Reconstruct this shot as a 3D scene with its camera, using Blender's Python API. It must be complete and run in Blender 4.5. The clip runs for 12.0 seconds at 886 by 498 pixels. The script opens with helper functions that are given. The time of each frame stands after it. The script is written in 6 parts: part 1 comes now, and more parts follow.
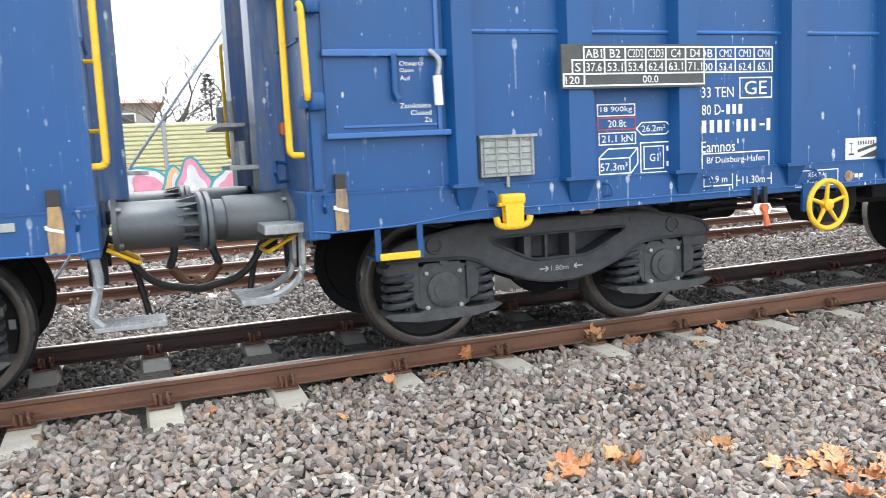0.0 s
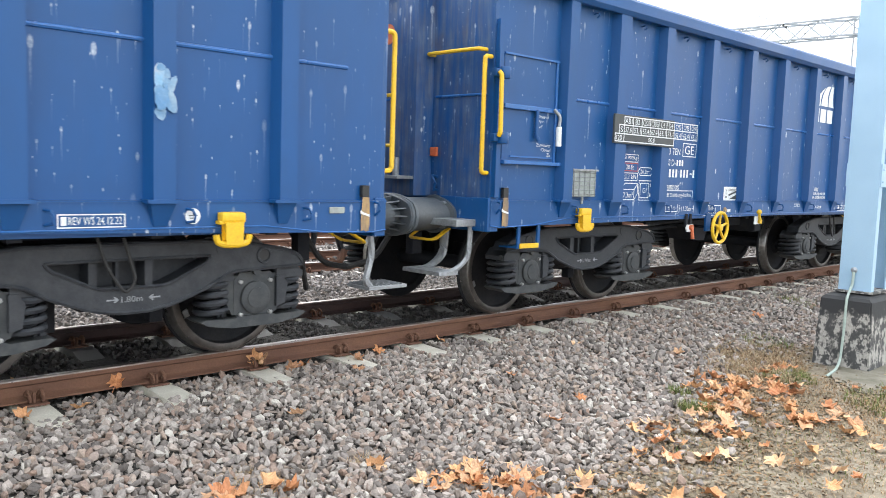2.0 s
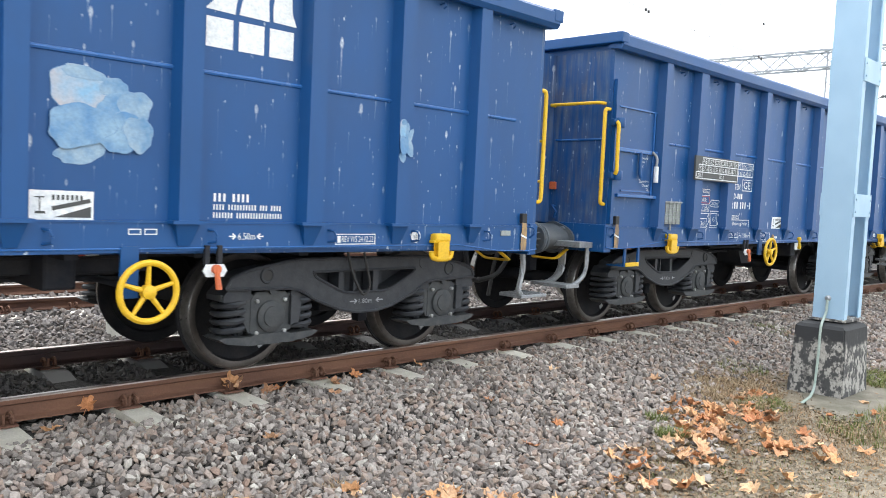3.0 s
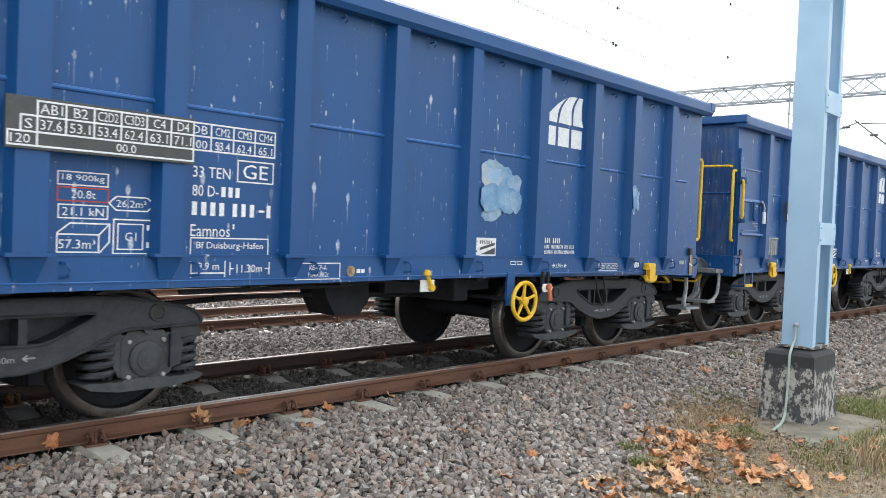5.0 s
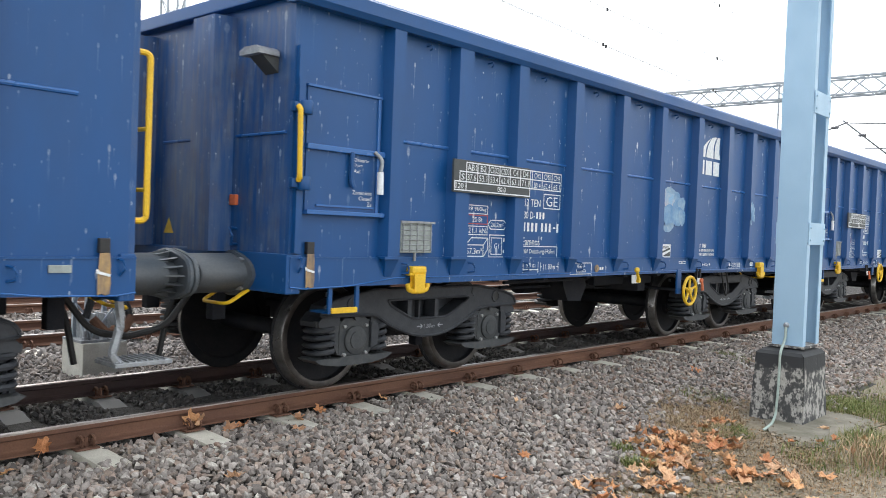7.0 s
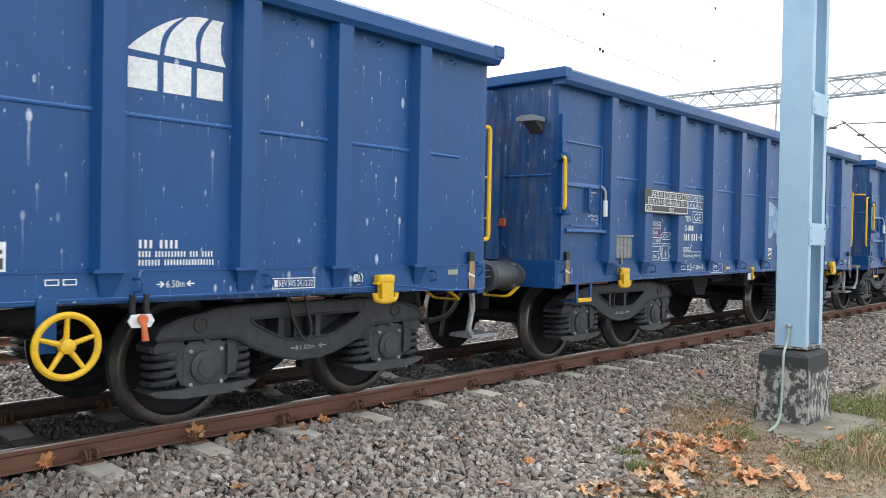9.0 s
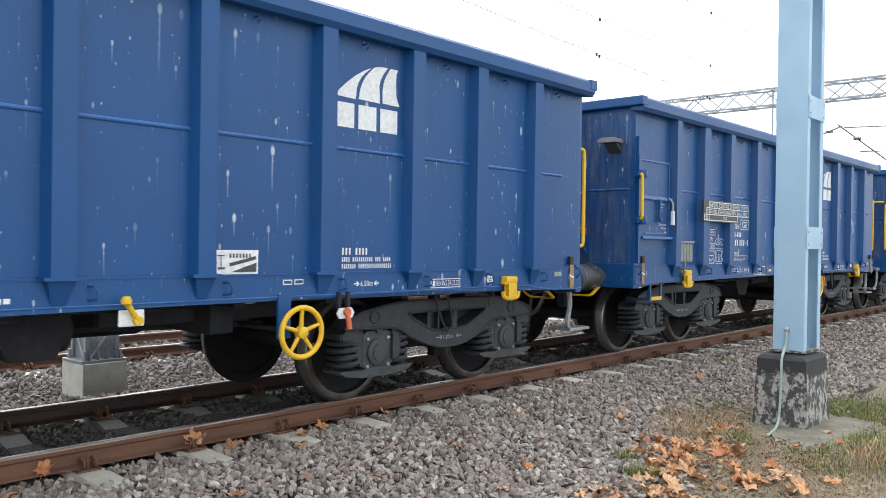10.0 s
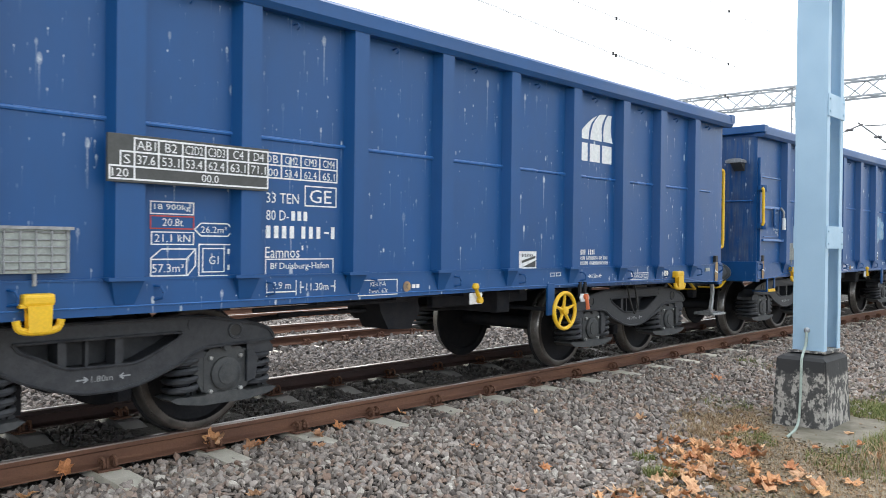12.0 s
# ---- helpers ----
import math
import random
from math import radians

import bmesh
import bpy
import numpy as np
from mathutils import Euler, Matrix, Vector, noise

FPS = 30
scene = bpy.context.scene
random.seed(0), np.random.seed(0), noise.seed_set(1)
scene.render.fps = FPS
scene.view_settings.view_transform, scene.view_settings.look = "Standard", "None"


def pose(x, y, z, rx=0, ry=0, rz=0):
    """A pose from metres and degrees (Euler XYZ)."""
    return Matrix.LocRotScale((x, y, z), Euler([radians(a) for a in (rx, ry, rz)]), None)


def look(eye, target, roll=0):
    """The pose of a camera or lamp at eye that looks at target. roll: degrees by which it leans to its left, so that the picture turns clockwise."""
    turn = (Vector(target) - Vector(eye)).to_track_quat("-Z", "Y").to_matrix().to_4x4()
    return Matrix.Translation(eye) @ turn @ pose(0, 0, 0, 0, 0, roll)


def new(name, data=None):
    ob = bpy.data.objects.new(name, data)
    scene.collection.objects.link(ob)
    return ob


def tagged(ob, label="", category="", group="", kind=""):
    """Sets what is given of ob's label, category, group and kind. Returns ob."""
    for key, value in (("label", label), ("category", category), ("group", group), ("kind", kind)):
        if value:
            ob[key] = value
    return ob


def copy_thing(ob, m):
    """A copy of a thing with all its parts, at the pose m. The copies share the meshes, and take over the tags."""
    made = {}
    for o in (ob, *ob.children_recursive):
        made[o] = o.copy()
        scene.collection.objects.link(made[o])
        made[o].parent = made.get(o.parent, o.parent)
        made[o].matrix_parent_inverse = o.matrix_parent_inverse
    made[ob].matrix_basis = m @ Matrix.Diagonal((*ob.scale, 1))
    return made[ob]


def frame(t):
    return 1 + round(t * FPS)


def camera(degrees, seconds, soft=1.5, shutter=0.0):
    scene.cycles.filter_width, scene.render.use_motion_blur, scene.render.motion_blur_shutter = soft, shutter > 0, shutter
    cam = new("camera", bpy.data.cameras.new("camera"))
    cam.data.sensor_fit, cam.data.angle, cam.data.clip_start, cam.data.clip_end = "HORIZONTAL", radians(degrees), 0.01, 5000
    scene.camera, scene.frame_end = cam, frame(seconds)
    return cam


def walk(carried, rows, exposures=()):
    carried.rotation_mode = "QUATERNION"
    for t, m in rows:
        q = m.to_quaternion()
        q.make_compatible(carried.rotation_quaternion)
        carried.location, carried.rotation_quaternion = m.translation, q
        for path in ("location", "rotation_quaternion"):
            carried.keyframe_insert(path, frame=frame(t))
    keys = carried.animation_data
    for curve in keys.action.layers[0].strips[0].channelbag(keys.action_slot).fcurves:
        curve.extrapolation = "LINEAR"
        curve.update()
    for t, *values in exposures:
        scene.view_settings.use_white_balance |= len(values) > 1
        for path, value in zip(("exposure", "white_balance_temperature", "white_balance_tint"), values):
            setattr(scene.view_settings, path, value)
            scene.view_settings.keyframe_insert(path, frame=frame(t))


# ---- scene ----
cam = camera(56.98, 12.0, soft=0.3, shutter=0.2)
EYE = (-4.646, -5.520, 1.402)  # held at eye height beside the track; it only turns
TURNS = [  # seconds, yaw, pitch, roll
    (0, -21.07, -7.00, 2.70),
    (0.5, -26.22, -7.17, 1.42),
    (1, -39.27, -7.22, -0.11),
    (1.5, -43.27, -6.64, -1.20),
    (2, -43.85, -5.41, -1.92),
    (2.5, -44.58, -4.81, -2.30),
    (3, -45.29, -3.67, -2.69),
    (3.2, -45.56, -3.01, -2.87),
    (5, -47.25, -1.42, -2.35),
    (5.5, -47.60, -1.30, -2.38),
    (6, -47.91, -1.29, -2.30),
    (6.5, -47.99, -1.30, -2.16),
    (7, -47.86, -1.29, -2.12),
    (9, -47.82, -0.79, -1.07),
    (9.5, -47.92, -0.51, -0.88),
    (10, -47.98, -0.41, -0.82),
    (10.5, -47.85, -0.37, -0.77),
    (11, -47.71, -0.36, -0.72),
    (11.5, -47.66, -0.36, -0.76),
    (12, -46.82, -0.39, -0.66),
]
PATH = [(t, pose(*EYE, 90 + pitch, roll, yaw)) for t, yaw, pitch, roll in TURNS]
walk(cam, PATH, [(0, 1.45), (0.5, 1.45), (1.5, 1.38), (3.0, 1.15), (5.0, 0.83), (9.0, 0.80), (12, 0.77)])

# metres that the train has rolled along +x, by seconds
TRAVEL = [(0, -0.008), (0.5, 0.985), (1, 2.118), (1.5, 3.083), (2, 4.135), (2.5, 5.160), (3, 6.226), (3.5, 7.198), (4, 8.189), (4.5, 9.165), (5, 10.162), (5.5, 11.034), (6, 12.022), (6.5, 12.874), (7, 13.818), (7.5, 14.677), (8, 15.535), (8.5, 16.377), (9, 17.185), (9.5, 17.993), (10, 18.846), (10.5, 19.577), (11, 20.407), (11.5, 21.123), (12, 21.881)]


def rolled(t):
    """The train's travel at t seconds, eased between the rows above."""
    ts = [r[0] for r in TRAVEL]
    i = max(0, min(len(TRAVEL) - 2, sum(1 for v in ts if v <= t) - 1))
    p0, p1 = TRAVEL[max(i - 1, 0)], TRAVEL[i]
    p2, p3 = TRAVEL[i + 1], TRAVEL[min(i + 2, len(TRAVEL) - 1)]
    h = p2[0] - p1[0]
    u = (t - p1[0]) / h
    m1 = (p2[1] - p0[1]) / (p2[0] - p0[0]) * h
    m2 = (p3[1] - p1[1]) / (p3[0] - p1[0]) * h
    return ((2 * u**3 - 3 * u**2 + 1) * p1[1] + (u**3 - 2 * u**2 + u) * m1
            + (-2 * u**3 + 3 * u**2) * p2[1] + (u**3 - u**2) * m2)


# ---- light: an overcast sky ----
world = bpy.data.worlds.new("overcast")
scene.world = world
world.use_nodes = True
wt = world.node_tree
wt.nodes.clear()
sky = wt.nodes.new("ShaderNodeTexSky")
sky.sky_type = "NISHITA"
sky.sun_disc = False
sky.sun_elevation, sky.sun_rotation = radians(52), radians(30)
sky.air_density, sky.dust_density, sky.ozone_density = 1.0, 4.0, 1.0
veil = wt.nodes.new("ShaderNodeHueSaturation")  # cloud takes the blue out of the sky
veil.inputs["Saturation"].default_value = 0.2
cloud = wt.nodes.new("ShaderNodeMix")  # an even cloud layer in front of it
cloud.data_type = "RGBA"
cloud.inputs["Factor"].default_value = 0.8
cloud.inputs["B"].default_value = (8.0, 8.5, 9.0, 1.0)
back = wt.nodes.new("ShaderNodeBackground")
back.inputs["Strength"].default_value = 0.15
out = wt.nodes.new("ShaderNodeOutputWorld")
wt.links.new(sky.outputs[0], veil.inputs["Color"])
wt.links.new(veil.outputs[0], cloud.inputs["A"])
wt.links.new(cloud.outputs["Result"], back.inputs["Color"])
wt.links.new(back.outputs[0], out.inputs["Surface"])

sun = new("sun", bpy.data.lights.new("sun", "SUN"))
sun.data.energy, sun.data.angle, sun.data.color = 1.5, radians(60), (1.0, 0.97, 0.93)
sun.matrix_basis = look((5, 8.7, 12.8), (0, 0, 0))

# ---- materials ----
def nodes_of(name, rough=0.6, metal=0.0):
    m = bpy.data.materials.new(name)
    m.use_nodes = True
    nt = m.node_tree
    b = nt.nodes["Principled BSDF"]
    b.inputs["Roughness"].default_value, b.inputs["Metallic"].default_value = rough, metal
    return m, nt, b


def noise_at(nt, scale, detail=4.0, stretch=(1, 1, 1), rough=0.6):
    co = nt.nodes.new("ShaderNodeTexCoord")
    mp = nt.nodes.new("ShaderNodeMapping")
    mp.inputs["Scale"].default_value = stretch
    n = nt.nodes.new("ShaderNodeTexNoise")
    n.inputs["Scale"].default_value, n.inputs["Detail"].default_value, n.inputs["Roughness"].default_value = scale, detail, rough
    nt.links.new(co.outputs["Object"], mp.inputs["Vector"])
    nt.links.new(mp.outputs[0], n.inputs["Vector"])
    return n.outputs["Fac"]


def ramp(nt, fac, stops):
    r = nt.nodes.new("ShaderNodeValToRGB")
    e = r.color_ramp.elements
    while len(e) < len(stops):
        e.new(0.5)
    for el, (p, c) in zip(e, stops):
        el.position = p
        el.color = (*c, 1) if len(c) == 3 else c
    nt.links.new(fac, r.inputs["Fac"])
    return r.outputs["Color"]


def mix(nt, fac, a, b, mode="MIX"):
    n = nt.nodes.new("ShaderNodeMix")
    n.data_type, n.blend_type = "RGBA", mode
    for sock, v in ((n.inputs["Factor"], fac), (n.inputs["A"], a), (n.inputs["B"], b)):
        if isinstance(v, (int, float)):
            sock.default_value = v
        elif isinstance(v, tuple):
            sock.default_value = (*v, 1)
        else:
            nt.links.new(v, sock)
    return n.outputs["Result"]


def bump(nt, b, height, strength=0.3, dist=0.01):
    n = nt.nodes.new("ShaderNodeBump")
    n.inputs["Strength"].default_value, n.inputs["Distance"].default_value = strength, dist
    nt.links.new(height, n.inputs["Height"])
    nt.links.new(n.outputs[0], b.inputs["Normal"])


W3 = (1.0, 1.0, 1.0)
K3 = (0.0, 0.0, 0.0)


def worn(name, base, dark, rough=0.6, metal=0.0, scale=6.0, grain=60.0, bumps=0.2, stretch=(1, 1, 1)):
    """Two-scale variation between a base and a dirtier colour, with fine relief."""
    m, nt, b = nodes_of(name, rough, metal)
    big = noise_at(nt, scale, 5, stretch)
    small = noise_at(nt, grain, 3)
    col = mix(nt, ramp(nt, big, [(0.35, K3), (0.7, W3)]), base, dark)
    col = mix(nt, 0.35, col, ramp(nt, small, [(0.3, (0.45, 0.45, 0.45)), (0.7, (1, 1, 1))]), "MULTIPLY")
    nt.links.new(col, b.inputs["Base Color"])
    rr = ramp(nt, big, [(0.3, (max(rough - 0.12, 0.05),) * 3), (0.7, (min(rough + 0.12, 1),) * 3)])
    nt.links.new(rr, b.inputs["Roughness"])
    if bumps:
        bump(nt, b, small, bumps, 0.004)
    return m


def calc(nt, op, a, b=None, clamp=False):
    n = nt.nodes.new("ShaderNodeMath")
    n.operation, n.use_clamp = op, clamp
    for sock, v in zip(n.inputs, (a, b)):
        if v is None:
            continue
        if isinstance(v, (int, float)):
            sock.default_value = v
        else:
            nt.links.new(v, sock)
    return n.outputs[0]


def runs(nt, sx, sz, wide, head, tail, keep, gain):
    """Splashes with a thin run below each, strewn at random over an upright wall."""
    co = nt.nodes.new("ShaderNodeTexCoord")
    info = nt.nodes.new("ShaderNodeObjectInfo")
    xyz = nt.nodes.new("ShaderNodeSeparateXYZ")
    nt.links.new(co.outputs["Object"], xyz.inputs[0])
    wob = noise_at(nt, 9.0, 3)
    u = calc(nt, "ADD", calc(nt, "ADD", xyz.outputs["X"], xyz.outputs["Y"]), calc(nt, "MULTIPLY", wob, 0.012))
    u = calc(nt, "ADD", calc(nt, "MULTIPLY", u, sx), calc(nt, "MULTIPLY", info.outputs["Random"], 41.0))
    v = calc(nt, "MULTIPLY", xyz.outputs["Z"], sz)
    uv = nt.nodes.new("ShaderNodeCombineXYZ")
    nt.links.new(u, uv.inputs["X"])
    nt.links.new(v, uv.inputs["Y"])
    vo = nt.nodes.new("ShaderNodeTexVoronoi")
    vo.voronoi_dimensions = "2D"
    vo.inputs["Scale"].default_value = 1.0
    nt.links.new(uv.outputs[0], vo.inputs["Vector"])
    at = nt.nodes.new("ShaderNodeSeparateXYZ")
    nt.links.new(vo.outputs["Position"], at.inputs[0])
    pick = nt.nodes.new("ShaderNodeSeparateColor")
    nt.links.new(vo.outputs["Color"], pick.inputs[0])
    dx = calc(nt, "ABSOLUTE", calc(nt, "DIVIDE", calc(nt, "SUBTRACT", u, at.outputs["X"]), sx))
    dz = calc(nt, "DIVIDE", calc(nt, "SUBTRACT", v, at.outputs["Y"]), sz)
    size = calc(nt, "ADD", calc(nt, "MULTIPLY", pick.outputs[1], 0.9), 0.35)
    # head: an upright oval; tail: a thin line that thins out downwards
    hx = calc(nt, "DIVIDE", dx, calc(nt, "MULTIPLY", size, wide))
    hz = calc(nt, "DIVIDE", calc(nt, "ABSOLUTE", dz), calc(nt, "MULTIPLY", size, head))
    blob = calc(nt, "SUBTRACT", 1.35, calc(nt, "ADD", calc(nt, "MULTIPLY", hx, hx), calc(nt, "MULTIPLY", hz, hz)), True)
    down = calc(nt, "DIVIDE", dz, calc(nt, "MULTIPLY", calc(nt, "MULTIPLY", size, pick.outputs[2]), -tail))
    fade = calc(nt, "MULTIPLY", calc(nt, "SUBTRACT", 1.0, down, True), calc(nt, "GREATER_THAN", down, 0.0))
    line = calc(nt, "SUBTRACT", 1.2, calc(nt, "MULTIPLY", hx, 2.2), True)
    shape = calc(nt, "MAXIMUM", blob, calc(nt, "MULTIPLY", calc(nt, "MULTIPLY", line, fade), 0.75))
    some = ramp(nt, pick.outputs[0], [(keep, K3), (min(keep + 0.25, 1), (gain,) * 3)])
    here = ramp(nt, noise_at(nt, 0.9, 3), [(0.40, (0.3,) * 3), (0.56, W3)])
    grainy = ramp(nt, noise_at(nt, 70, 3), [(0.3, (0.35,) * 3), (0.65, W3)])
    fac = mix(nt, 1.0, some, here, "MULTIPLY")
    fac = mix(nt, 1.0, fac, grainy, "MULTIPLY")
    return calc(nt, "MULTIPLY", shape, fac)


def wagon_paint(name, base, drops=True, dust=0.0, gloss=0.42):
    """Blue wagon enamel: faded patches, dust, pale splashes with runs."""
    m, nt, b = nodes_of(name, gloss)
    b.inputs["Specular IOR Level"].default_value = 0.42
    big = noise_at(nt, 0.9, 5, (1, 1, 0.6))
    streak = noise_at(nt, 9.0, 4, (1, 1, 0.08))
    cloudy = noise_at(nt, 3.5, 6, (1, 1, 0.5))
    fine = noise_at(nt, 220.0, 2)
    col = mix(nt, ramp(nt, big, [(0.3, K3), (0.75, W3)]), base, tuple(c * 1.25 + 0.004 for c in base))
    col = mix(nt, ramp(nt, cloudy, [(0.45, K3), (0.8, (0.35,) * 3)]), col, tuple(c * 0.75 + 0.01 for c in base))
    col = mix(nt, ramp(nt, streak, [(0.5, K3), (0.85, (0.22,) * 3)]), col, tuple(c * 0.8 + 0.02 for c in base))
    if dust:
        grime = noise_at(nt, 20.0, 6, (1, 1, 0.09))
        fac = mix(nt, 1.0, ramp(nt, grime, [(0.38, K3), (0.72, (dust,) * 3)]), ramp(nt, noise_at(nt, 1.6, 4), [(0.3, (0.25,) * 3), (0.65, W3)]), "MULTIPLY")
        col = mix(nt, fac, col, ramp(nt, noise_at(nt, 5.0, 4), [(0.4, (0.20, 0.21, 0.215)), (0.62, (0.16, 0.12, 0.075))]))
    if drops:
        for row in ((3.4, 2.4, 0.015, 0.034, 0.40, 0.35, 1.0), (6.5, 3.6, 0.008, 0.018, 0.25, 0.55, 0.8), (11.0, 8.0, 0.006, 0.010, 0.09, 0.7, 0.8), (17.0, 2.6, 0.004, 0.010, 0.3, 0.6, 0.4)):
            col = mix(nt, runs(nt, *row), col, (0.55, 0.61, 0.67))
    nt.links.new(col, b.inputs["Base Color"])
    nt.links.new(ramp(nt, big, [(0.3, (gloss - 0.07,) * 3), (0.7, (gloss + 0.09,) * 3)]), b.inputs["Roughness"])
    bump(nt, b, mix(nt, 0.5, fine, big), 0.06, 0.01)
    return m


def islands(name, colours, rough=0.9, grain=70.0, bumps=0.5):
    """One mesh of many loose pieces: each piece takes a colour of its own."""
    m, nt, b = nodes_of(name, rough)
    geo = nt.nodes.new("ShaderNodeNewGeometry")
    n = len(colours)
    col = ramp(nt, geo.outputs["Random Per Island"], [(i / max(n - 1, 1), c) for i, c in enumerate(colours)])
    small = noise_at(nt, grain, 4)
    col = mix(nt, 0.7, col, ramp(nt, small, [(0.25, (0.55,) * 3), (0.7, (1.1,) * 3)]), "MULTIPLY")
    nt.links.new(col, b.inputs["Base Color"])
    bump(nt, b, small, bumps, 0.006)
    return m


BLUE = (0.002, 0.056, 0.188)
M_BLUE = wagon_paint("blue_enamel", BLUE)
M_BLUE_PLAIN = wagon_paint("blue_enamel_ribs", BLUE, drops=False)
M_BLUE_END = wagon_paint("blue_enamel_dusty", BLUE, True, 0.75)
# paler, glossier blue: the highlight on raised edges is put into the colour
M_HIGHLIGHT = wagon_paint("blue_enamel_highlight", tuple(c * 1.5 + 0.02 for c in BLUE), False, 0.0, 0.27)
M_YELLOW = worn("yellow_paint", (0.80, 0.50, 0.015), (0.72, 0.43, 0.02), 0.45, scale=14, bumps=0.05)
M_WHITE = worn("white_lettering", (0.84, 0.86, 0.86), (0.66, 0.70, 0.73), 0.6, scale=25, bumps=0)
M_PLATE = worn("dark_label_plate", (0.045, 0.05, 0.05), (0.075, 0.08, 0.08), 0.55, scale=9)
M_RED = worn("red_paint", (0.5, 0.05, 0.03), (0.35, 0.05, 0.04), 0.5, scale=20)
M_ORANGE = worn("orange_paint", (0.7, 0.16, 0.05), (0.5, 0.12, 0.05), 0.5, scale=20)
M_IRON = worn("grimy_cast_iron", (0.014, 0.018, 0.025), (0.047, 0.050, 0.056), 0.62, scale=11, grain=45, bumps=0.5)
# disc colour taken down to hold the occlusion behind the side frames
M_WHEEL = worn("shade_dark_wheel_disc", (0.016, 0.017, 0.021), (0.034, 0.033, 0.034), 0.8, scale=7, bumps=0.25)
M_IRON_DARK = worn("dark_underframe_steel", (0.02, 0.023, 0.031), (0.042, 0.042, 0.046), 0.75, scale=6, bumps=0.3)
M_BOX = worn("dusty_axlebox_iron", (0.03, 0.035, 0.04), (0.075, 0.078, 0.078), 0.7, scale=14, grain=50, bumps=0.5)
M_BUFFER = worn("dull_buffer_steel", (0.085, 0.105, 0.125), (0.12, 0.128, 0.135), 0.5, 0.2, scale=6, stretch=(0.3, 1, 1))
M_TREAD = worn("bright_wheel_tread", (0.32, 0.31, 0.3), (0.2, 0.19, 0.18), 0.35, 0.8, scale=12)
M_GALV = worn("galvanised_steel", (0.36, 0.38, 0.4), (0.25, 0.26, 0.27), 0.5, 0.45, scale=18)
M_GREYPAINT = worn("grey_green_panel_paint", (0.36, 0.4, 0.38), (0.25, 0.28, 0.27), 0.6, scale=12)
M_RUST = worn("faded_ochre", (0.50, 0.32, 0.13), (0.10, 0.10, 0.12), 0.8, scale=11, stretch=(1.3, 1, 0.35))
M_RIM = worn("worn_wheel_rim", (0.055, 0.048, 0.044), (0.125, 0.11, 0.10), 0.45, 0.4, scale=8, bumps=0.15)
M_BOLT = worn("bright_bolt_steel", (0.42, 0.43, 0.42), (0.25, 0.25, 0.25), 0.45, 0.3, scale=20, bumps=0.1)
M_BLACK = worn("black_rubber_and_hole_shade", (0.015, 0.015, 0.016), (0.03, 0.03, 0.03), 0.6, scale=20)
M_RAIL = worn("rusty_rail_web", (0.12, 0.055, 0.035), (0.2, 0.1, 0.06), 0.85, scale=5, grain=80, bumps=0.4, stretch=(0.3, 1, 1))
# darker copy of M_RAIL: shade under the train is put into its colour
M_RAIL_SHADED = worn("shaded_rail_web", (0.035, 0.02, 0.02), (0.075, 0.04, 0.032), 0.7, scale=5, grain=80, bumps=0.4, stretch=(0.3, 1, 1))
M_RAILTOP = worn("rail_head", (0.3, 0.27, 0.25), (0.2, 0.13, 0.1), 0.35, 0.7, scale=8, stretch=(0.2, 1, 1))
M_SLEEPER = worn("concrete_sleeper", (0.62, 0.60, 0.53), (0.48, 0.45, 0.39), 0.9, scale=5, grain=90, bumps=0.5)
M_STONE = islands("ballast_stone", [(0.09, 0.077, 0.07), (0.24, 0.208, 0.186), (0.34, 0.30, 0.27), (0.28, 0.19, 0.145), (0.46, 0.41, 0.37), (0.13, 0.112, 0.102), (0.37, 0.285, 0.225), (0.40, 0.355, 0.32), (0.20, 0.175, 0.16), (0.58, 0.54, 0.48)], bumps=0.8)
M_SLAB = worn("stained_slab_concrete", (0.24, 0.215, 0.17), (0.14, 0.13, 0.095), 0.9, scale=4, grain=60, bumps=0.5)
# grey-brown stone, also darkened to carry some shade between the tracks
M_STONE_DULL = islands("dull_shaded_ballast_stone", [(0.10, 0.088, 0.08), (0.18, 0.16, 0.145), (0.25, 0.22, 0.2), (0.2, 0.16, 0.135), (0.33, 0.30, 0.28), (0.13, 0.115, 0.108)])
M_STONE_DARK = islands("dark_ballast_stone", [(0.06, 0.058, 0.058), (0.10, 0.096, 0.094), (0.14, 0.13, 0.125), (0.085, 0.076, 0.07), (0.19, 0.18, 0.17)])
M_LEAF = islands("fallen_leaf", [(0.52, 0.2, 0.06), (0.62, 0.3, 0.1), (0.42, 0.14, 0.045), (0.66, 0.38, 0.16), (0.5, 0.22, 0.08), (0.3, 0.13, 0.06)], 0.8, 60, 0.2)
M_GRASS = islands("green_grass_blades", [(0.1, 0.15, 0.03), (0.17, 0.2, 0.05), (0.24, 0.24, 0.08), (0.08, 0.12, 0.03)], 0.7, 30, 0.1)
M_NEEDLES = islands("dark_conifer_needles", [(0.035, 0.05, 0.03), (0.06, 0.075, 0.045), (0.09, 0.10, 0.07), (0.03, 0.04, 0.03)], 0.8, 30, 0.1)
M_STRAW = islands("withered_grass", [(0.34, 0.22, 0.12), (0.45, 0.34, 0.2), (0.26, 0.15, 0.085), (0.5, 0.42, 0.28), (0.3, 0.17, 0.1)], 0.85, 30, 0.1)
M_POST = worn("pale_blue_mast_paint", (0.38, 0.56, 0.72), (0.33, 0.5, 0.66), 0.5, scale=2.5, grain=120, bumps=0.1)
M_LATTICE = worn("weathered_lattice_steel", (0.42, 0.46, 0.5), (0.3, 0.33, 0.36), 0.6, 0.2, scale=3)
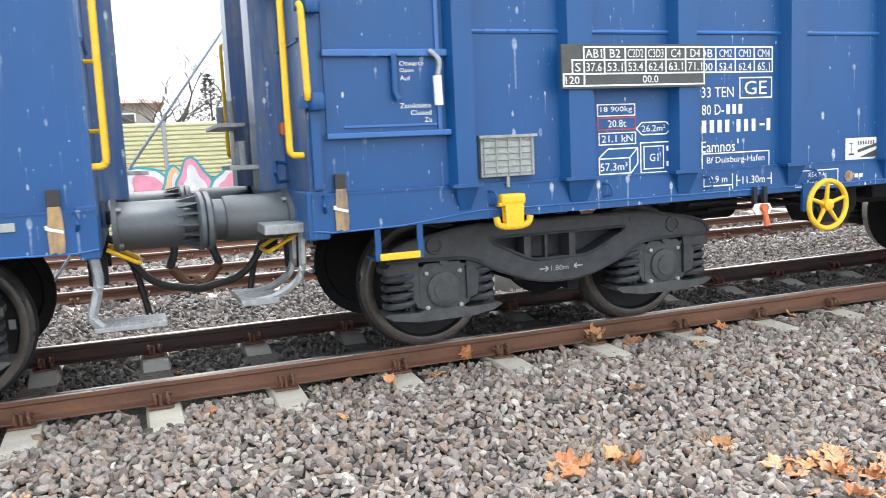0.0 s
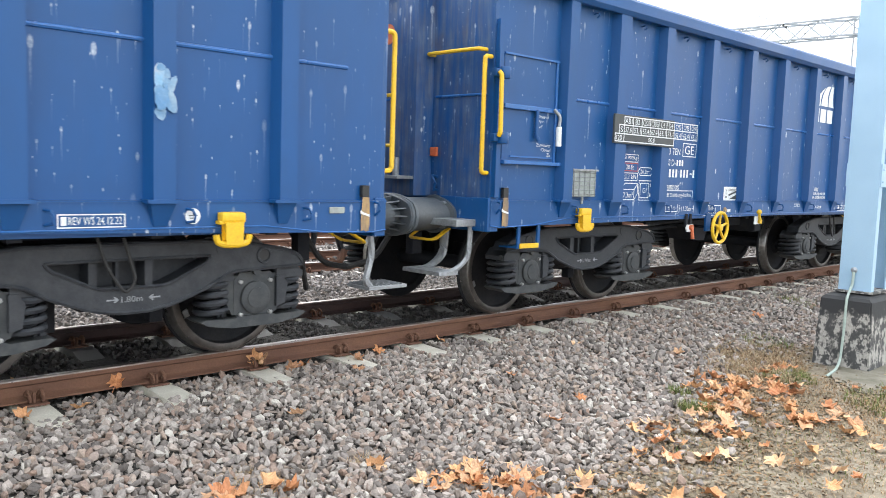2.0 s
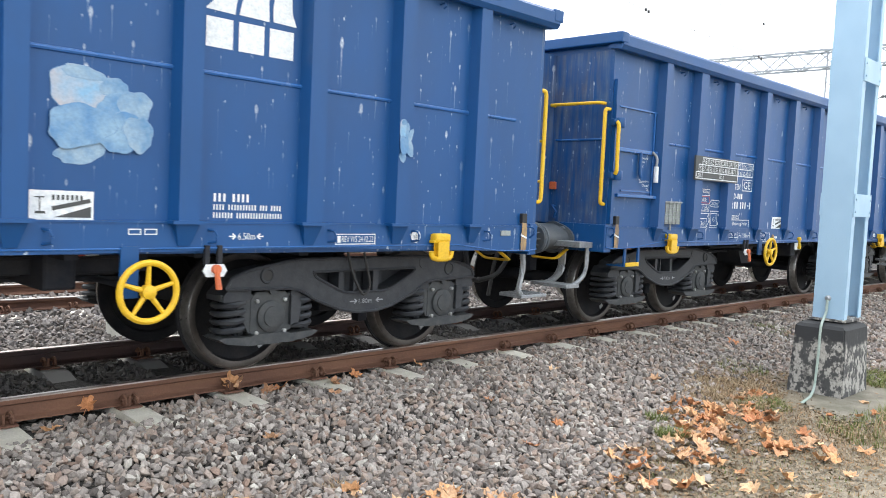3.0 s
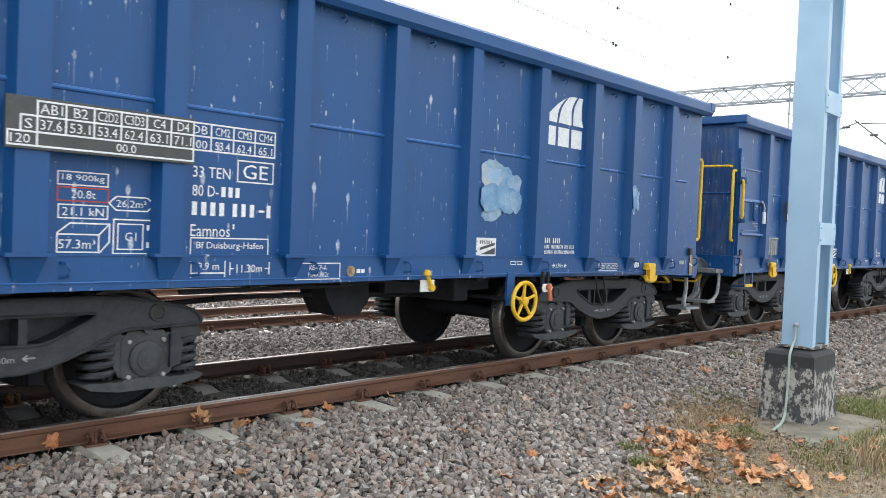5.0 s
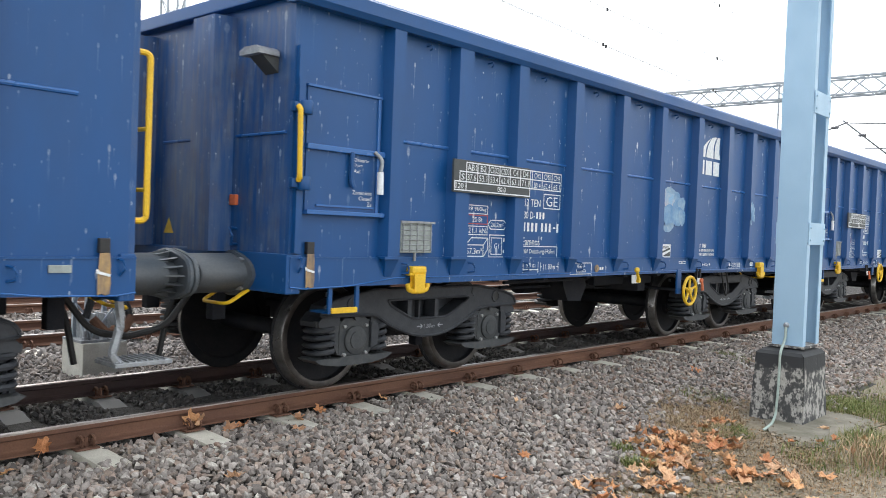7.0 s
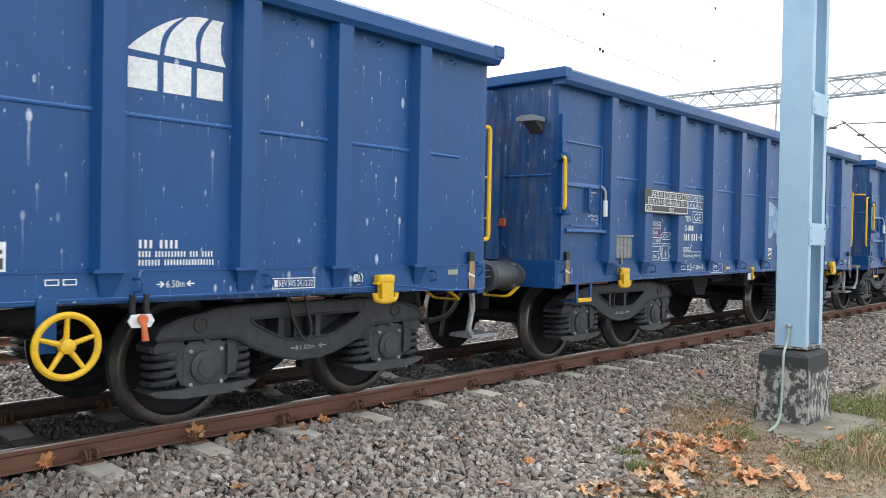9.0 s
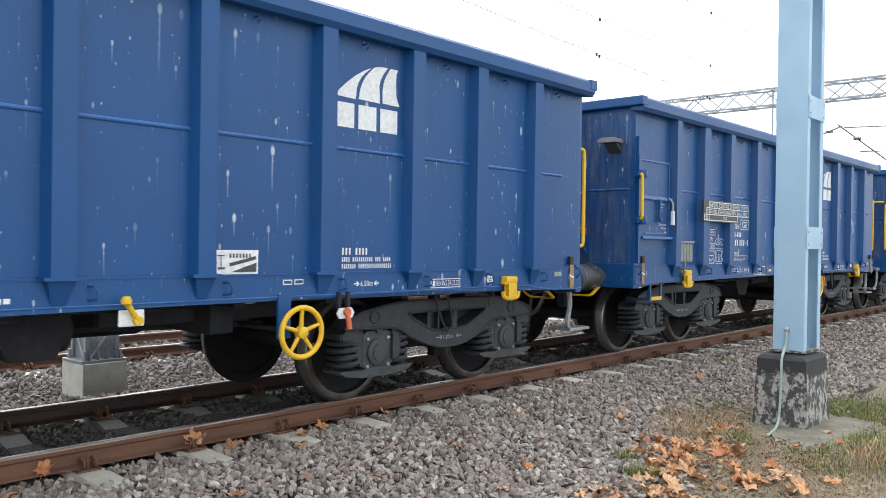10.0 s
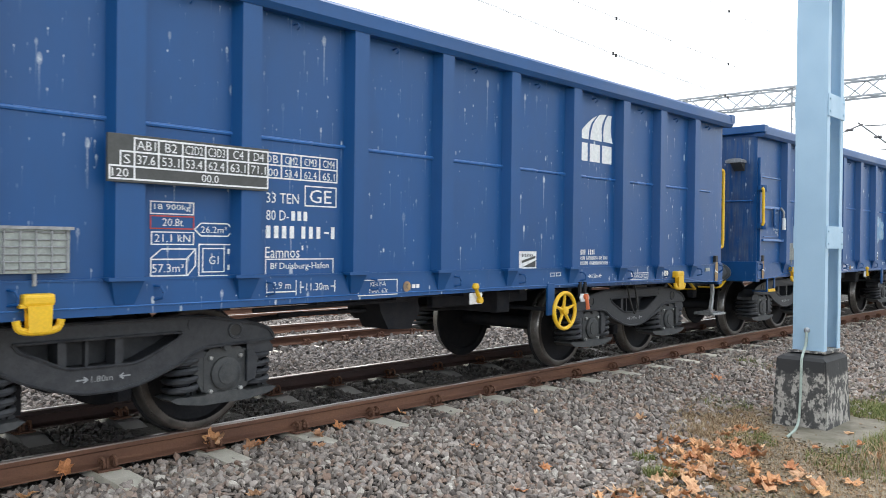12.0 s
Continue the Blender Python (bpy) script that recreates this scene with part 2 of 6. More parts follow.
M_CABLE = worn("pale_green_cable_sleeve", (0.42, 0.5, 0.45), (0.32, 0.4, 0.36), 0.6, scale=20)
M_BARK = worn("dark_bark", (0.07, 0.06, 0.055), (0.11, 0.1, 0.09), 0.9, scale=8)
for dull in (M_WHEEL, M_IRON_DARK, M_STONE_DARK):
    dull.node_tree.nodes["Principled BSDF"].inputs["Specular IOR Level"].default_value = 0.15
M_WIRE = worn("dark_wire", (0.12, 0.12, 0.13), (0.18, 0.18, 0.18), 0.6, scale=10, bumps=0)
M_PATCH = worn("pale_blue_overpaint", (0.09, 0.24, 0.46), (0.27, 0.42, 0.56), 0.6, scale=7, bumps=0.1)
M_PATCH_EDGE = worn("brush_edge", (0.08, 0.21, 0.41), (0.30, 0.45, 0.60), 0.6, scale=9, bumps=0.1)
M_PATCH_PEACH = worn("peach_tinged_overpaint", (0.22, 0.42, 0.62), (0.62, 0.50, 0.44), 0.6, scale=3.2, bumps=0.1)
M_PATCH_PALE = worn("paler_overpaint", (0.30, 0.42, 0.53), (0.11, 0.26, 0.46), 0.6, scale=8, bumps=0.1)
M_ROOF = worn("red_roof_tile", (0.5, 0.29, 0.25), (0.42, 0.25, 0.22), 0.85, scale=4)
M_PLASTER = worn("house_plaster", (0.36, 0.33, 0.31), (0.28, 0.26, 0.25), 0.9, scale=2)
M_DARKGLASS = worn("dark_window", (0.05, 0.055, 0.06), (0.07, 0.075, 0.08), 0.2, scale=2)
M_FENCE = worn("pale_yellow_barrier_panel", (0.60, 0.58, 0.36), (0.53, 0.52, 0.33), 0.7, scale=2, stretch=(1, 1, 3))


def sleeper_material():
    """Pale concrete, darkened by oil and brake dust between the rails."""
    m, nt, b = nodes_of("concrete_sleeper", 0.9)
    co = nt.nodes.new("ShaderNodeTexCoord")
    sep = nt.nodes.new("ShaderNodeSeparateXYZ")
    nt.links.new(co.outputs["Object"], sep.inputs[0])
    n1, n2 = noise_at(nt, 6, 5), noise_at(nt, 90, 3)
    away = nt.nodes.new("ShaderNodeMath")
    away.operation = "ABSOLUTE"
    nt.links.new(sep.outputs["Y"], away.inputs[0])
    edge = nt.nodes.new("ShaderNodeMath")
    edge.operation = "MULTIPLY_ADD"
    nt.links.new(n1, edge.inputs[0])
    edge.inputs[1].default_value = 0.25
    nt.links.new(away.outputs[0], edge.inputs[2])
    oil = ramp(nt, edge.outputs[0], [(0.80, W3), (0.92, K3)])
    col = mix(nt, ramp(nt, n1, [(0.35, K3), (0.7, W3)]), (0.72, 0.69, 0.60), (0.56, 0.52, 0.44))
    col = mix(nt, 0.4, col, ramp(nt, n2, [(0.3, (0.5,) * 3), (0.7, W3)]), "MULTIPLY")
    col = mix(nt, oil, col, (0.19, 0.185, 0.18))
    nt.links.new(col, b.inputs["Base Color"])
    bump(nt, b, n2, 0.5, 0.004)
    return m


M_OILED_SLEEPER = sleeper_material()


def ground_material():
    m, nt, b = nodes_of("ground_soil_and_gravel", 0.95)
    n1, n2 = noise_at(nt, 2.2, 6), noise_at(nt, 40, 4)
    soil = mix(nt, ramp(nt, n1, [(0.35, K3), (0.65, W3)]), (0.20, 0.165, 0.115), (0.29, 0.25, 0.19))
    soil = mix(nt, ramp(nt, n2, [(0.4, K3), (0.75, W3)]), soil, (0.14, 0.115, 0.08))
    nt.links.new(soil, b.inputs["Base Color"])
    bump(nt, b, n2, 0.7, 0.02)
    return m


def bed_material():
    m, nt, b = nodes_of("ballast_bed_gap_shade", 0.95)
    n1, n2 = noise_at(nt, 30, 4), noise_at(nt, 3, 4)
    # near-black bed: the shade in the gaps between stones is put into its colour
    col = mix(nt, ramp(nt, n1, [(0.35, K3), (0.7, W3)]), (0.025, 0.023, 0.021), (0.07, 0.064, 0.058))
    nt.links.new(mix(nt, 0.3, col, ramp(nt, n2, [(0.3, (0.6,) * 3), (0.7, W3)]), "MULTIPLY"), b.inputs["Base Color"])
    bump(nt, b, n1, 1.0, 0.03)
    return m


def concrete_material():
    """Mast foot: tarred top band, flaking pale render below."""
    m, nt, b = nodes_of("tarred_concrete", 0.85)
    co = nt.nodes.new("ShaderNodeTexCoord")
    sep = nt.nodes.new("ShaderNodeSeparateXYZ")
    nt.links.new(co.outputs["Object"], sep.inputs[0])
    n1, n2 = noise_at(nt, 5, 6), noise_at(nt, 45, 4)
    wob = nt.nodes.new("ShaderNodeMath")
    wob.operation = "MULTIPLY_ADD"
    nt.links.new(n1, wob.inputs[0])
    wob.inputs[1].default_value = 0.5
    nt.links.new(sep.outputs["Z"], wob.inputs[2])
    tar = ramp(nt, wob.outputs[0], [(0.74, K3), (0.80, W3)])
    n3 = noise_at(nt, 13, 8, (1, 1, 0.7), 0.72)
    flake = ramp(nt, n3, [(0.47, K3), (0.52, W3)])
    col = mix(nt, flake, (0.44, 0.42, 0.385), (0.075, 0.075, 0.075))
    col = mix(nt, 0.6, col, ramp(nt, n2, [(0.3, (0.4,) * 3), (0.7, W3)]), "MULTIPLY")
    col = mix(nt, ramp(nt, n1, [(0.60, K3), (0.66, (0.7,) * 3)]), col, (0.035, 0.036, 0.038))
    col = mix(nt, tar, col, (0.032, 0.033, 0.035))
    nt.links.new(col, b.inputs["Base Color"])
    bump(nt, b, n1, 0.4, 0.02)
    return m


M_GROUND, M_BED, M_TARRED = ground_material(), bed_material(), concrete_material()

# ---- building helpers ----
def thing(name, label, category, group="", kind="", at=None):
    ob = new(name)
    ob.empty_display_size = 0.2
    if at is not None:
        ob.matrix_basis = at
    return tagged(ob, label, category, group, kind)


def finish(bm, name, material, smooth=False):
    bmesh.ops.recalc_face_normals(bm, faces=bm.faces[:])
    me = bpy.data.meshes.new(name)
    bm.to_mesh(me)
    bm.free()
    me.materials.append(material)
    if smooth:
        me.polygons.foreach_set("use_smooth", [True] * len(me.polygons))
        me.set_sharp_from_angle(angle=radians(38))
    return me


def part(name, bm, material, parent, label="", smooth=False):
    ob = new(name, finish(bm, name, material, smooth))
    ob.parent = parent
    return tagged(ob, label)


def box(bm, x0, y0, z0, x1, y1, z1, bevel=0.0):
    r = bmesh.ops.create_cube(bm, size=1.0, matrix=Matrix.LocRotScale(((x0 + x1) / 2, (y0 + y1) / 2, (z0 + z1) / 2), None, (abs(x1 - x0), abs(y1 - y0), abs(z1 - z0))))
    if bevel:
        es = list({e for v in r["verts"] for e in v.link_edges})
        bmesh.ops.bevel(bm, geom=es, offset=bevel, segments=2, affect="EDGES", profile=0.6)


def rod(bm, a, b, r, seg=10, r2=None, caps=True):
    a, b = Vector(a), Vector(b)
    d = (b - a).normalized()
    u = d.orthogonal().normalized()
    v = d.cross(u)
    turn = [u * math.cos(2 * math.pi * k / seg) + v * math.sin(2 * math.pi * k / seg) for k in range(seg)]
    lo = [bm.verts.new(a + t * r) for t in turn]
    hi = [bm.verts.new(b + t * (r if r2 is None else r2)) for t in turn]
    for k in range(seg):
        bm.faces.new((lo[k], lo[(k + 1) % seg], hi[(k + 1) % seg], hi[k]))
    if caps:
        bm.faces.new(lo[::-1])
        bm.faces.new(hi)


def tube(bm, pts, r, seg=8):
    """A bent round bar through the points."""
    pts = [Vector(p) for p in pts]
    rings = []
    up = Vector((0.31, 0.17, 0.93))
    for i, p in enumerate(pts):
        d = (pts[min(i + 1, len(pts) - 1)] - pts[max(i - 1, 0)]).normalized()
        s = d.cross(up).normalized()
        u = s.cross(d)
        rings.append([bm.verts.new(p + (s * math.cos(2 * math.pi * k / seg) + u * math.sin(2 * math.pi * k / seg)) * r) for k in range(seg)])
    for q, w in zip(rings, rings[1:]):
        for k in range(seg):
            bm.faces.new((q[k], q[(k + 1) % seg], w[(k + 1) % seg], w[k]))
    bm.faces.new(rings[0][::-1])
    bm.faces.new(rings[-1])


def rounded(pts, r=0.05, n=4):
    """The same bent line with its corners rounded."""
    pts = [Vector(p) for p in pts]
    res = [pts[0]]
    for a, b, c in zip(pts, pts[1:], pts[2:]):
        da, dc = (a - b), (c - b)
        k = min(r, da.length * 0.45, dc.length * 0.45)
        p, q = b + da.normalized() * k, b + dc.normalized() * k
        for i in range(n + 1):
            u = i / n
            res.append(p * (1 - u) ** 2 + b * 2 * u * (1 - u) + q * u * u)
    return res + [pts[-1]]


def prism(bm, outline, axis, a, b):
    """An outline of 2D points pushed from a to b along an axis ('x': outline in y, z; 'y': x, z; 'z': x, y)."""
    def at(p, v):
        return {"x": (v, p[0], p[1]), "y": (p[0], v, p[1]), "z": (p[0], p[1], v)}[axis]
    lo = [bm.verts.new(at(p, a)) for p in outline]
    hi = [bm.verts.new(at(p, b)) for p in outline]
    n = len(outline)
    for i in range(n):
        bm.faces.new((lo[i], lo[(i + 1) % n], hi[(i + 1) % n], hi[i]))
    for ring in (lo[::-1], hi):
        f = bm.faces.new(ring)
        if n > 4:
            bmesh.ops.triangulate(bm, faces=[f])


def lathe(bm, profile, centre, axis="y", seg=40, caps=True):
    """A turned solid from (radius, along) pairs about an axis through the centre."""
    c = Vector(centre)
    rings = []
    for r, v in profile:
        ring = []
        for k in range(seg):
            a = 2 * math.pi * k / seg
            p = {"y": (r * math.cos(a), v, r * math.sin(a)), "x": (v, r * math.cos(a), r * math.sin(a)), "z": (r * math.cos(a), r * math.sin(a), v)}[axis]
            ring.append(bm.verts.new(c + Vector(p)))
        rings.append(ring)
    for q, w in zip(rings, rings[1:]):
        for k in range(seg):
            bm.faces.new((q[k], q[(k + 1) % seg], w[(k + 1) % seg], w[k]))
    if caps:
        bm.faces.new(rings[0][::-1])
        bm.faces.new(rings[-1])


def torus(bm, centre, R, r, seg=40, sides=8):
    """A ring in the x, z plane."""
    c = Vector(centre)
    rings = []
    for k in range(seg):
        a = 2 * math.pi * k / seg
        d = Vector((math.cos(a), 0, math.sin(a)))
        rings.append([bm.verts.new(c + d * (R + r * math.cos(2 * math.pi * j / sides)) + Vector((0, r * math.sin(2 * math.pi * j / sides), 0))) for j in range(sides)])
    for k in range(seg):
        q, w = rings[k], rings[(k + 1) % seg]
        for j in range(sides):
            bm.faces.new((q[j], q[(j + 1) % sides], w[(j + 1) % sides], w[j]))


def letters(bm, text, x, z, height, width, y):
    """Painted writing on a side that faces -y: lower left corner at x, z, fitted to a width."""
    cu = bpy.data.curves.new("writing", "FONT")
    cu.body, cu.size, cu.resolution_u = text, 1.0, 2
    ob = new("writing", cu)
    bpy.context.view_layer.update()
    me = bpy.data.meshes.new_from_object(ob.evaluated_get(bpy.context.evaluated_depsgraph_get()))
    bpy.data.objects.remove(ob)
    bpy.data.curves.remove(cu)
    if not me.vertices:
        return
    xs, ys = [v.co.x for v in me.vertices], [v.co.y for v in me.vertices]
    kx, kz = width / max(max(xs) - min(xs), 1e-6), height / max(max(ys) - min(ys), 1e-6)
    x0, y0 = min(xs), min(ys)
    vs = [bm.verts.new((x + (v.co.x - x0) * kx, y, z + (v.co.y - y0) * kz)) for v in me.vertices]
    for p in me.polygons:
        try:
            bm.faces.new([vs[i] for i in p.vertices])
        except ValueError:
            pass
    bpy.data.meshes.remove(me)


def flat(bm, x0, z0, x1, z1, y):
    vs = [bm.verts.new(p) for p in ((x0, y, z0), (x1, y, z0), (x1, y, z1), (x0, y, z1))]
    bm.faces.new(vs)


def outline(bm, x0, z0, x1, z1, w, y):
    flat(bm, x0, z0, x1, z0 + w, y)
    flat(bm, x0, z1 - w, x1, z1, y)
    flat(bm, x0, z0 + w, x0 + w, z1 - w, y)
    flat(bm, x1 - w, z0 + w, x1, z1 - w, y)


def stroke(bm, a, b, w, y):
    a, b = Vector((a[0], 0, a[1])), Vector((b[0], 0, b[1]))
    d = (b - a).normalized()
    n = Vector((-d.z, 0, d.x)) * w / 2
    bm.faces.new([bm.verts.new((p.x, y, p.z)) for p in (a - n, b - n, b + n, a + n)])


# ---- the ground and the tracks ----
RAIL_GAP = 1.505          # rail centre to rail centre
CY = RAIL_GAP / 2         # middle of the train's track
TRACK2, TRACK3 = 5.95, 10.1


def smooth01(u):
    u = min(max(u, 0.0), 1.0)
    return u * u * (3 - 2 * u)


def soil_edge(x):
    """Where the gravel ends towards the camera."""
    if x < -0.9:
        return -2.82 + 0.05 * math.sin(3 * x)
    if x < 3.0:
        return -2.82 + 1.25 * ((x + 0.9) / 3.9) ** 1.5 + 0.08 * math.sin(4.1 * x)
    return -1.57 - 1.0 * smooth01((x - 4.0) / 0.7) + 0.08 * math.sin(2.7 * x)


def level(x, y):
    """Height of the ground under the stones."""
    z = -0.36
    for c, half, top in ((CY, 1.55, -0.205), (TRACK2, 1.6, -0.30), (TRACK3, 1.6, -0.34)):
        d = abs(y - c)
        z = max(z, -0.36 + (top + 0.36) * (1 - smooth01((d - half) / 1.0)))
    if y > 12:
        z -= 0.15 * smooth01((y - 12) / 3)
    return z


def ground():
    def marks(lo, hi, step, far):
        inner = list(np.arange(lo, hi + 1e-6, step))
        return [-v for v in far[::-1]] + inner + list(far)
    xs = marks(-9, 24, 0.3, [30, 40, 60, 100, 200, 500, 1500, 3000])
    ys = marks(-6.9, 15, 0.15, [18, 25, 40, 80, 200, 600, 3000])
    co, faces, mats = [], [], []
    for x in xs:
        for y in ys:
            co.append((x, y, level(x, y) + (noise.noise(Vector((x * 1.3, y * 1.3, 0))) * 0.015 if abs(x) < 30 and abs(y) < 15 else 0)))
    n = len(ys)
    for i in range(len(xs) - 1):
        for j in range(n - 1):
            faces.append((i * n + j, (i + 1) * n + j, (i + 1) * n + j + 1, i * n + j + 1))
            x, y = (xs[i] + xs[i + 1]) / 2, (ys[j] + ys[j + 1]) / 2
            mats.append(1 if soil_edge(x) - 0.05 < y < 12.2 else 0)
    me = bpy.data.meshes.new("ground")
    me.from_pydata(co, [], faces)
    me.materials.append(M_GROUND)
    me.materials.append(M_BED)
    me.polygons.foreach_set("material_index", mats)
    me.polygons.foreach_set("use_smooth", [True] * len(faces))
    tagged(new("ground", me), "brown soil and grey track bed beside railway lines", "ground", kind="structure")


ground()


def rail_mesh(x0, x1):
    """Flat-bottomed rail along x, head top at z 0: (web mesh, head mesh)."""
    half = [(0.0625, -0.149), (0.0625, -0.139), (0.02, -0.124), (0.008, -0.112), (0.008, -0.052), (0.033, -0.040), (0.0345, -0.012)]
    prof = [(y, z) for y, z in half] + [(-y, z) for y, z in half[::-1]]
    bm = bmesh.new()
    prism(bm, prof, "x", x0, x1)
    web = finish(bm, "rail", M_RAIL)
    bm = bmesh.new()
    prism(bm, [(0.0345, -0.0118), (0.030, -0.003), (0.018, 0.0), (-0.018, 0.0), (-0.030, -0.003), (-0.0345, -0.0118)], "x", x0, x1)
    return web, finish(bm, "rail_head", M_RAILTOP)


RAILS = rail_mesh(-60, 160)


def sleeper_mesh():
    bm = bmesh.new()
    prof = [(-1.3, -0.12), (-1.3, 0.03), (-0.95, 0.045), (-0.5, 0.05), (-0.3, 0.0), (0.3, 0.0), (0.5, 0.05), (0.95, 0.045), (1.3, 0.03), (1.3, -0.12)]
    rows = []
    for x, k in ((-0.12, -0.05), (-0.098, 0.0), (0.098, 0.0), (0.12, -0.05)):
        rows.append([bm.verts.new((x, y, z + (k if z > -0.1 else 0))) for y, z in prof])
    for a, b in zip(rows, rows[1:]):
        for i in range(len(prof)):
            j = (i + 1) % len(prof)
            bm.faces.new((a[i], a[j], b[j], b[i]))
    bm.faces.new(rows[0][::-1])
    bm.faces.new(rows[-1])
    return finish(bm, "sleeper", M_OILED_SLEEPER)


def clip_mesh():
    """Tie plate with two sprung steel coils and a bolt, on the outer side of a rail."""
    bm = bmesh.new()
    box(bm, -0.08, -0.13, -0.162, 0.08, -0.02, -0.149)
    for x in (-0.045, 0.035):
        pts = []
        for k in range(15):
            a = 2 * math.pi * k / 12
            pts.append((x + 0.0016 * k, -0.088 + 0.036 * math.cos(a), -0.108 + 0.036 * math.sin(a)))
        tube(bm, pts, 0.0105, 6)
    rod(bm, (0, -0.088, -0.15), (0, -0.088, -0.08), 0.012, 8)
    return finish(bm, "rail_clip", M_RAIL, True)


SLEEPER, CLIP = sleeper_mesh(), clip_mesh()
SPACING, FIRST = 0.806, -2.16


def track(name, yc, ztop, label, near_clips):
    base = thing(name, label, "railway track", kind="structure", at=pose(0, yc, ztop))
    for side in (-1, 1):
        web, head = RAILS
        if side > 0 and near_clips:
            web = web.copy()
            web.materials[0] = M_RAIL_SHADED
        r = new("rail", web)
        r.parent, r.location = base, (0, side * RAIL_GAP / 2, 0)
        h = new("rail_head", head)
        h.parent = r
    rnd = random.Random(len(name))
    k0, k1 = (-9, 45) if near_clips else (-14, 40)
    for k in range(k0, k1):
        s = new("sleeper", SLEEPER)
        s.parent = base
        s.matrix_basis = pose(FIRST + SPACING * k + rnd.uniform(-0.012, 0.012), rnd.uniform(-0.02, 0.02), -0.215 + rnd.uniform(-0.004, 0.004), 0, 0, rnd.uniform(-0.8, 0.8))
        for side, turn in ((-1, 0), (1, 180)) if near_clips else ((-1, 0),):
            for inner in (0, 1):
                if not near_clips and inner:
                    continue
                c = new("rail_clip", CLIP)
                c.parent = base
                c.matrix_basis = pose(FIRST + SPACING * k, side * RAIL_GAP / 2, 0, 0, 0, turn + 180 * inner)
    return base


track("railway_track", CY, 0.0, "rusty rails on pale concrete sleepers in grey ballast", True)
track("railway_track", TRACK2, -0.1, "rusty rails of the second line on concrete sleepers", False)
track("railway_track", TRACK3, -0.14, "rusty rails of the third line on concrete sleepers", False)


def stones(name, material, zones, label, seed):
    """Crushed stone: angular, slightly flattened lumps, joined into one mesh."""
    rng = np.random.default_rng(seed)
    bm = bmesh.new()
    bmesh.ops.create_icosphere(bm, subdivisions=1, radius=1.0)
    unit = np.array([v.co[:] for v in bm.verts])
    tris = np.array([[v.index for v in f.verts] for f in bm.faces])
    bm.free()
    shapes = []
    for _ in range(24):  # cut by random planes, so that faces are broken and flat
        p = unit.copy()
        for _ in range(9):
            d = rng.normal(size=3)
            d /= np.linalg.norm(d)
            lim = rng.uniform(0.34, 0.66)
            over = np.maximum(p @ d - lim, 0)
            p = p - over[:, None] * d
        shapes.append(p * np.sort(rng.uniform(0.62, 1.6, 3))[[2, 1, 0]])
    shapes = np.array(shapes)
    pts = []
    for x0, x1, y0, y1, per, size in zones:
        n = int((x1 - x0) * (y1 - y0) * per)
        # a loose lower layer, and a top layer of stones that lie side by side
        q = np.stack([rng.uniform(x0, x1, n // 2), rng.uniform(y0, y1, n // 2), np.full(n // 2, size), np.full(n // 2, -0.024)], 1)
        pts.append(q)
        cell = 1.0 / math.sqrt(per * 0.55)
        gx, gy = np.meshgrid(np.arange(x0, x1, cell), np.arange(y0, y1, cell))
        gx = gx + cell * 0.5 * (np.arange(gx.shape[0]) % 2)[:, None]
        q = np.stack([gx.ravel(), gy.ravel(), np.full(gx.size, size), np.full(gx.size, 0.004)], 1)
        q[:, :2] += rng.uniform(-0.42, 0.42, (gx.size, 2)) * cell
        pts.append(q)
    pts = np.concatenate(pts)
    keep, z = [], []
    for i, (x, y, s, lift) in enumerate(pts):
        edge = soil_edge(x)
        if y < edge:
            if rng.random() > math.exp((y - edge) * 5.0) * 0.8:
                continue
        near = [abs(y - CY - o) < 0.075 for o in (-CY, CY)]
        if any(near):
            continue
        on = abs((x - FIRST + SPACING / 2) % SPACING - SPACING / 2) < 0.14
        if on and abs(y - CY) < 1.21 + 0.05 * math.sin(x * 9):
            if rng.random() < 0.99:
                continue
        if 3.52 < x < 4.24 and -2.92 < y < -2.35:
            continue
        keep.append(i)
        z.append(level(x, y) + lift)
    pts, z = pts[keep], np.array(z)
    n = len(pts)
    size = pts[:, 2] * rng.uniform(0.62, 1.2, n)
    pick = rng.integers(0, len(shapes), n)
    # most stones lie on a flat side
    turn, tip = rng.uniform(0, 2 * math.pi, n), rng.normal(0, 0.45, (n, 2))
    q = np.stack([np.cos(turn / 2), tip[:, 0], tip[:, 1], np.sin(turn / 2)], 1)
    q /= np.linalg.norm(q, axis=1)[:, None]
    w, a, b, c = q.T
    R = np.stack([np.stack([1 - 2 * (b * b + c * c), 2 * (a * b - c * w), 2 * (a * c + b * w)], 1),
                  np.stack([2 * (a * b + c * w), 1 - 2 * (a * a + c * c), 2 * (b * c - a * w)], 1),
                  np.stack([2 * (a * c - b * w), 2 * (b * c + a * w), 1 - 2 * (a * a + b * b)], 1)], 1)
    v = np.einsum("nij,nkj->nki", R, shapes[pick]) * size[:, None, None]
    v += np.stack([pts[:, 0], pts[:, 1], z + size * 0.3 + rng.uniform(-0.012, 0.02, n)], 1)[:, None, :]
    k, nt = len(unit), len(tris)
    me = bpy.data.meshes.new(name)
    me.vertices.add(n * k)
    me.vertices.foreach_set("co", v.reshape(-1).astype(np.float32))
    idx = (tris[None] + (np.arange(n) * k)[:, None, None]).reshape(-1)
    me.loops.add(len(idx))
    me.loops.foreach_set("vertex_index", idx.astype(np.int32))
    me.polygons.add(n * nt)
    me.polygons.foreach_set("loop_start", np.arange(n * nt, dtype=np.int32) * 3)
    me.update(calc_edges=True)
    me.polygons.foreach_set("use_smooth", np.zeros(n * nt, dtype=bool))
    me.materials.append(material)
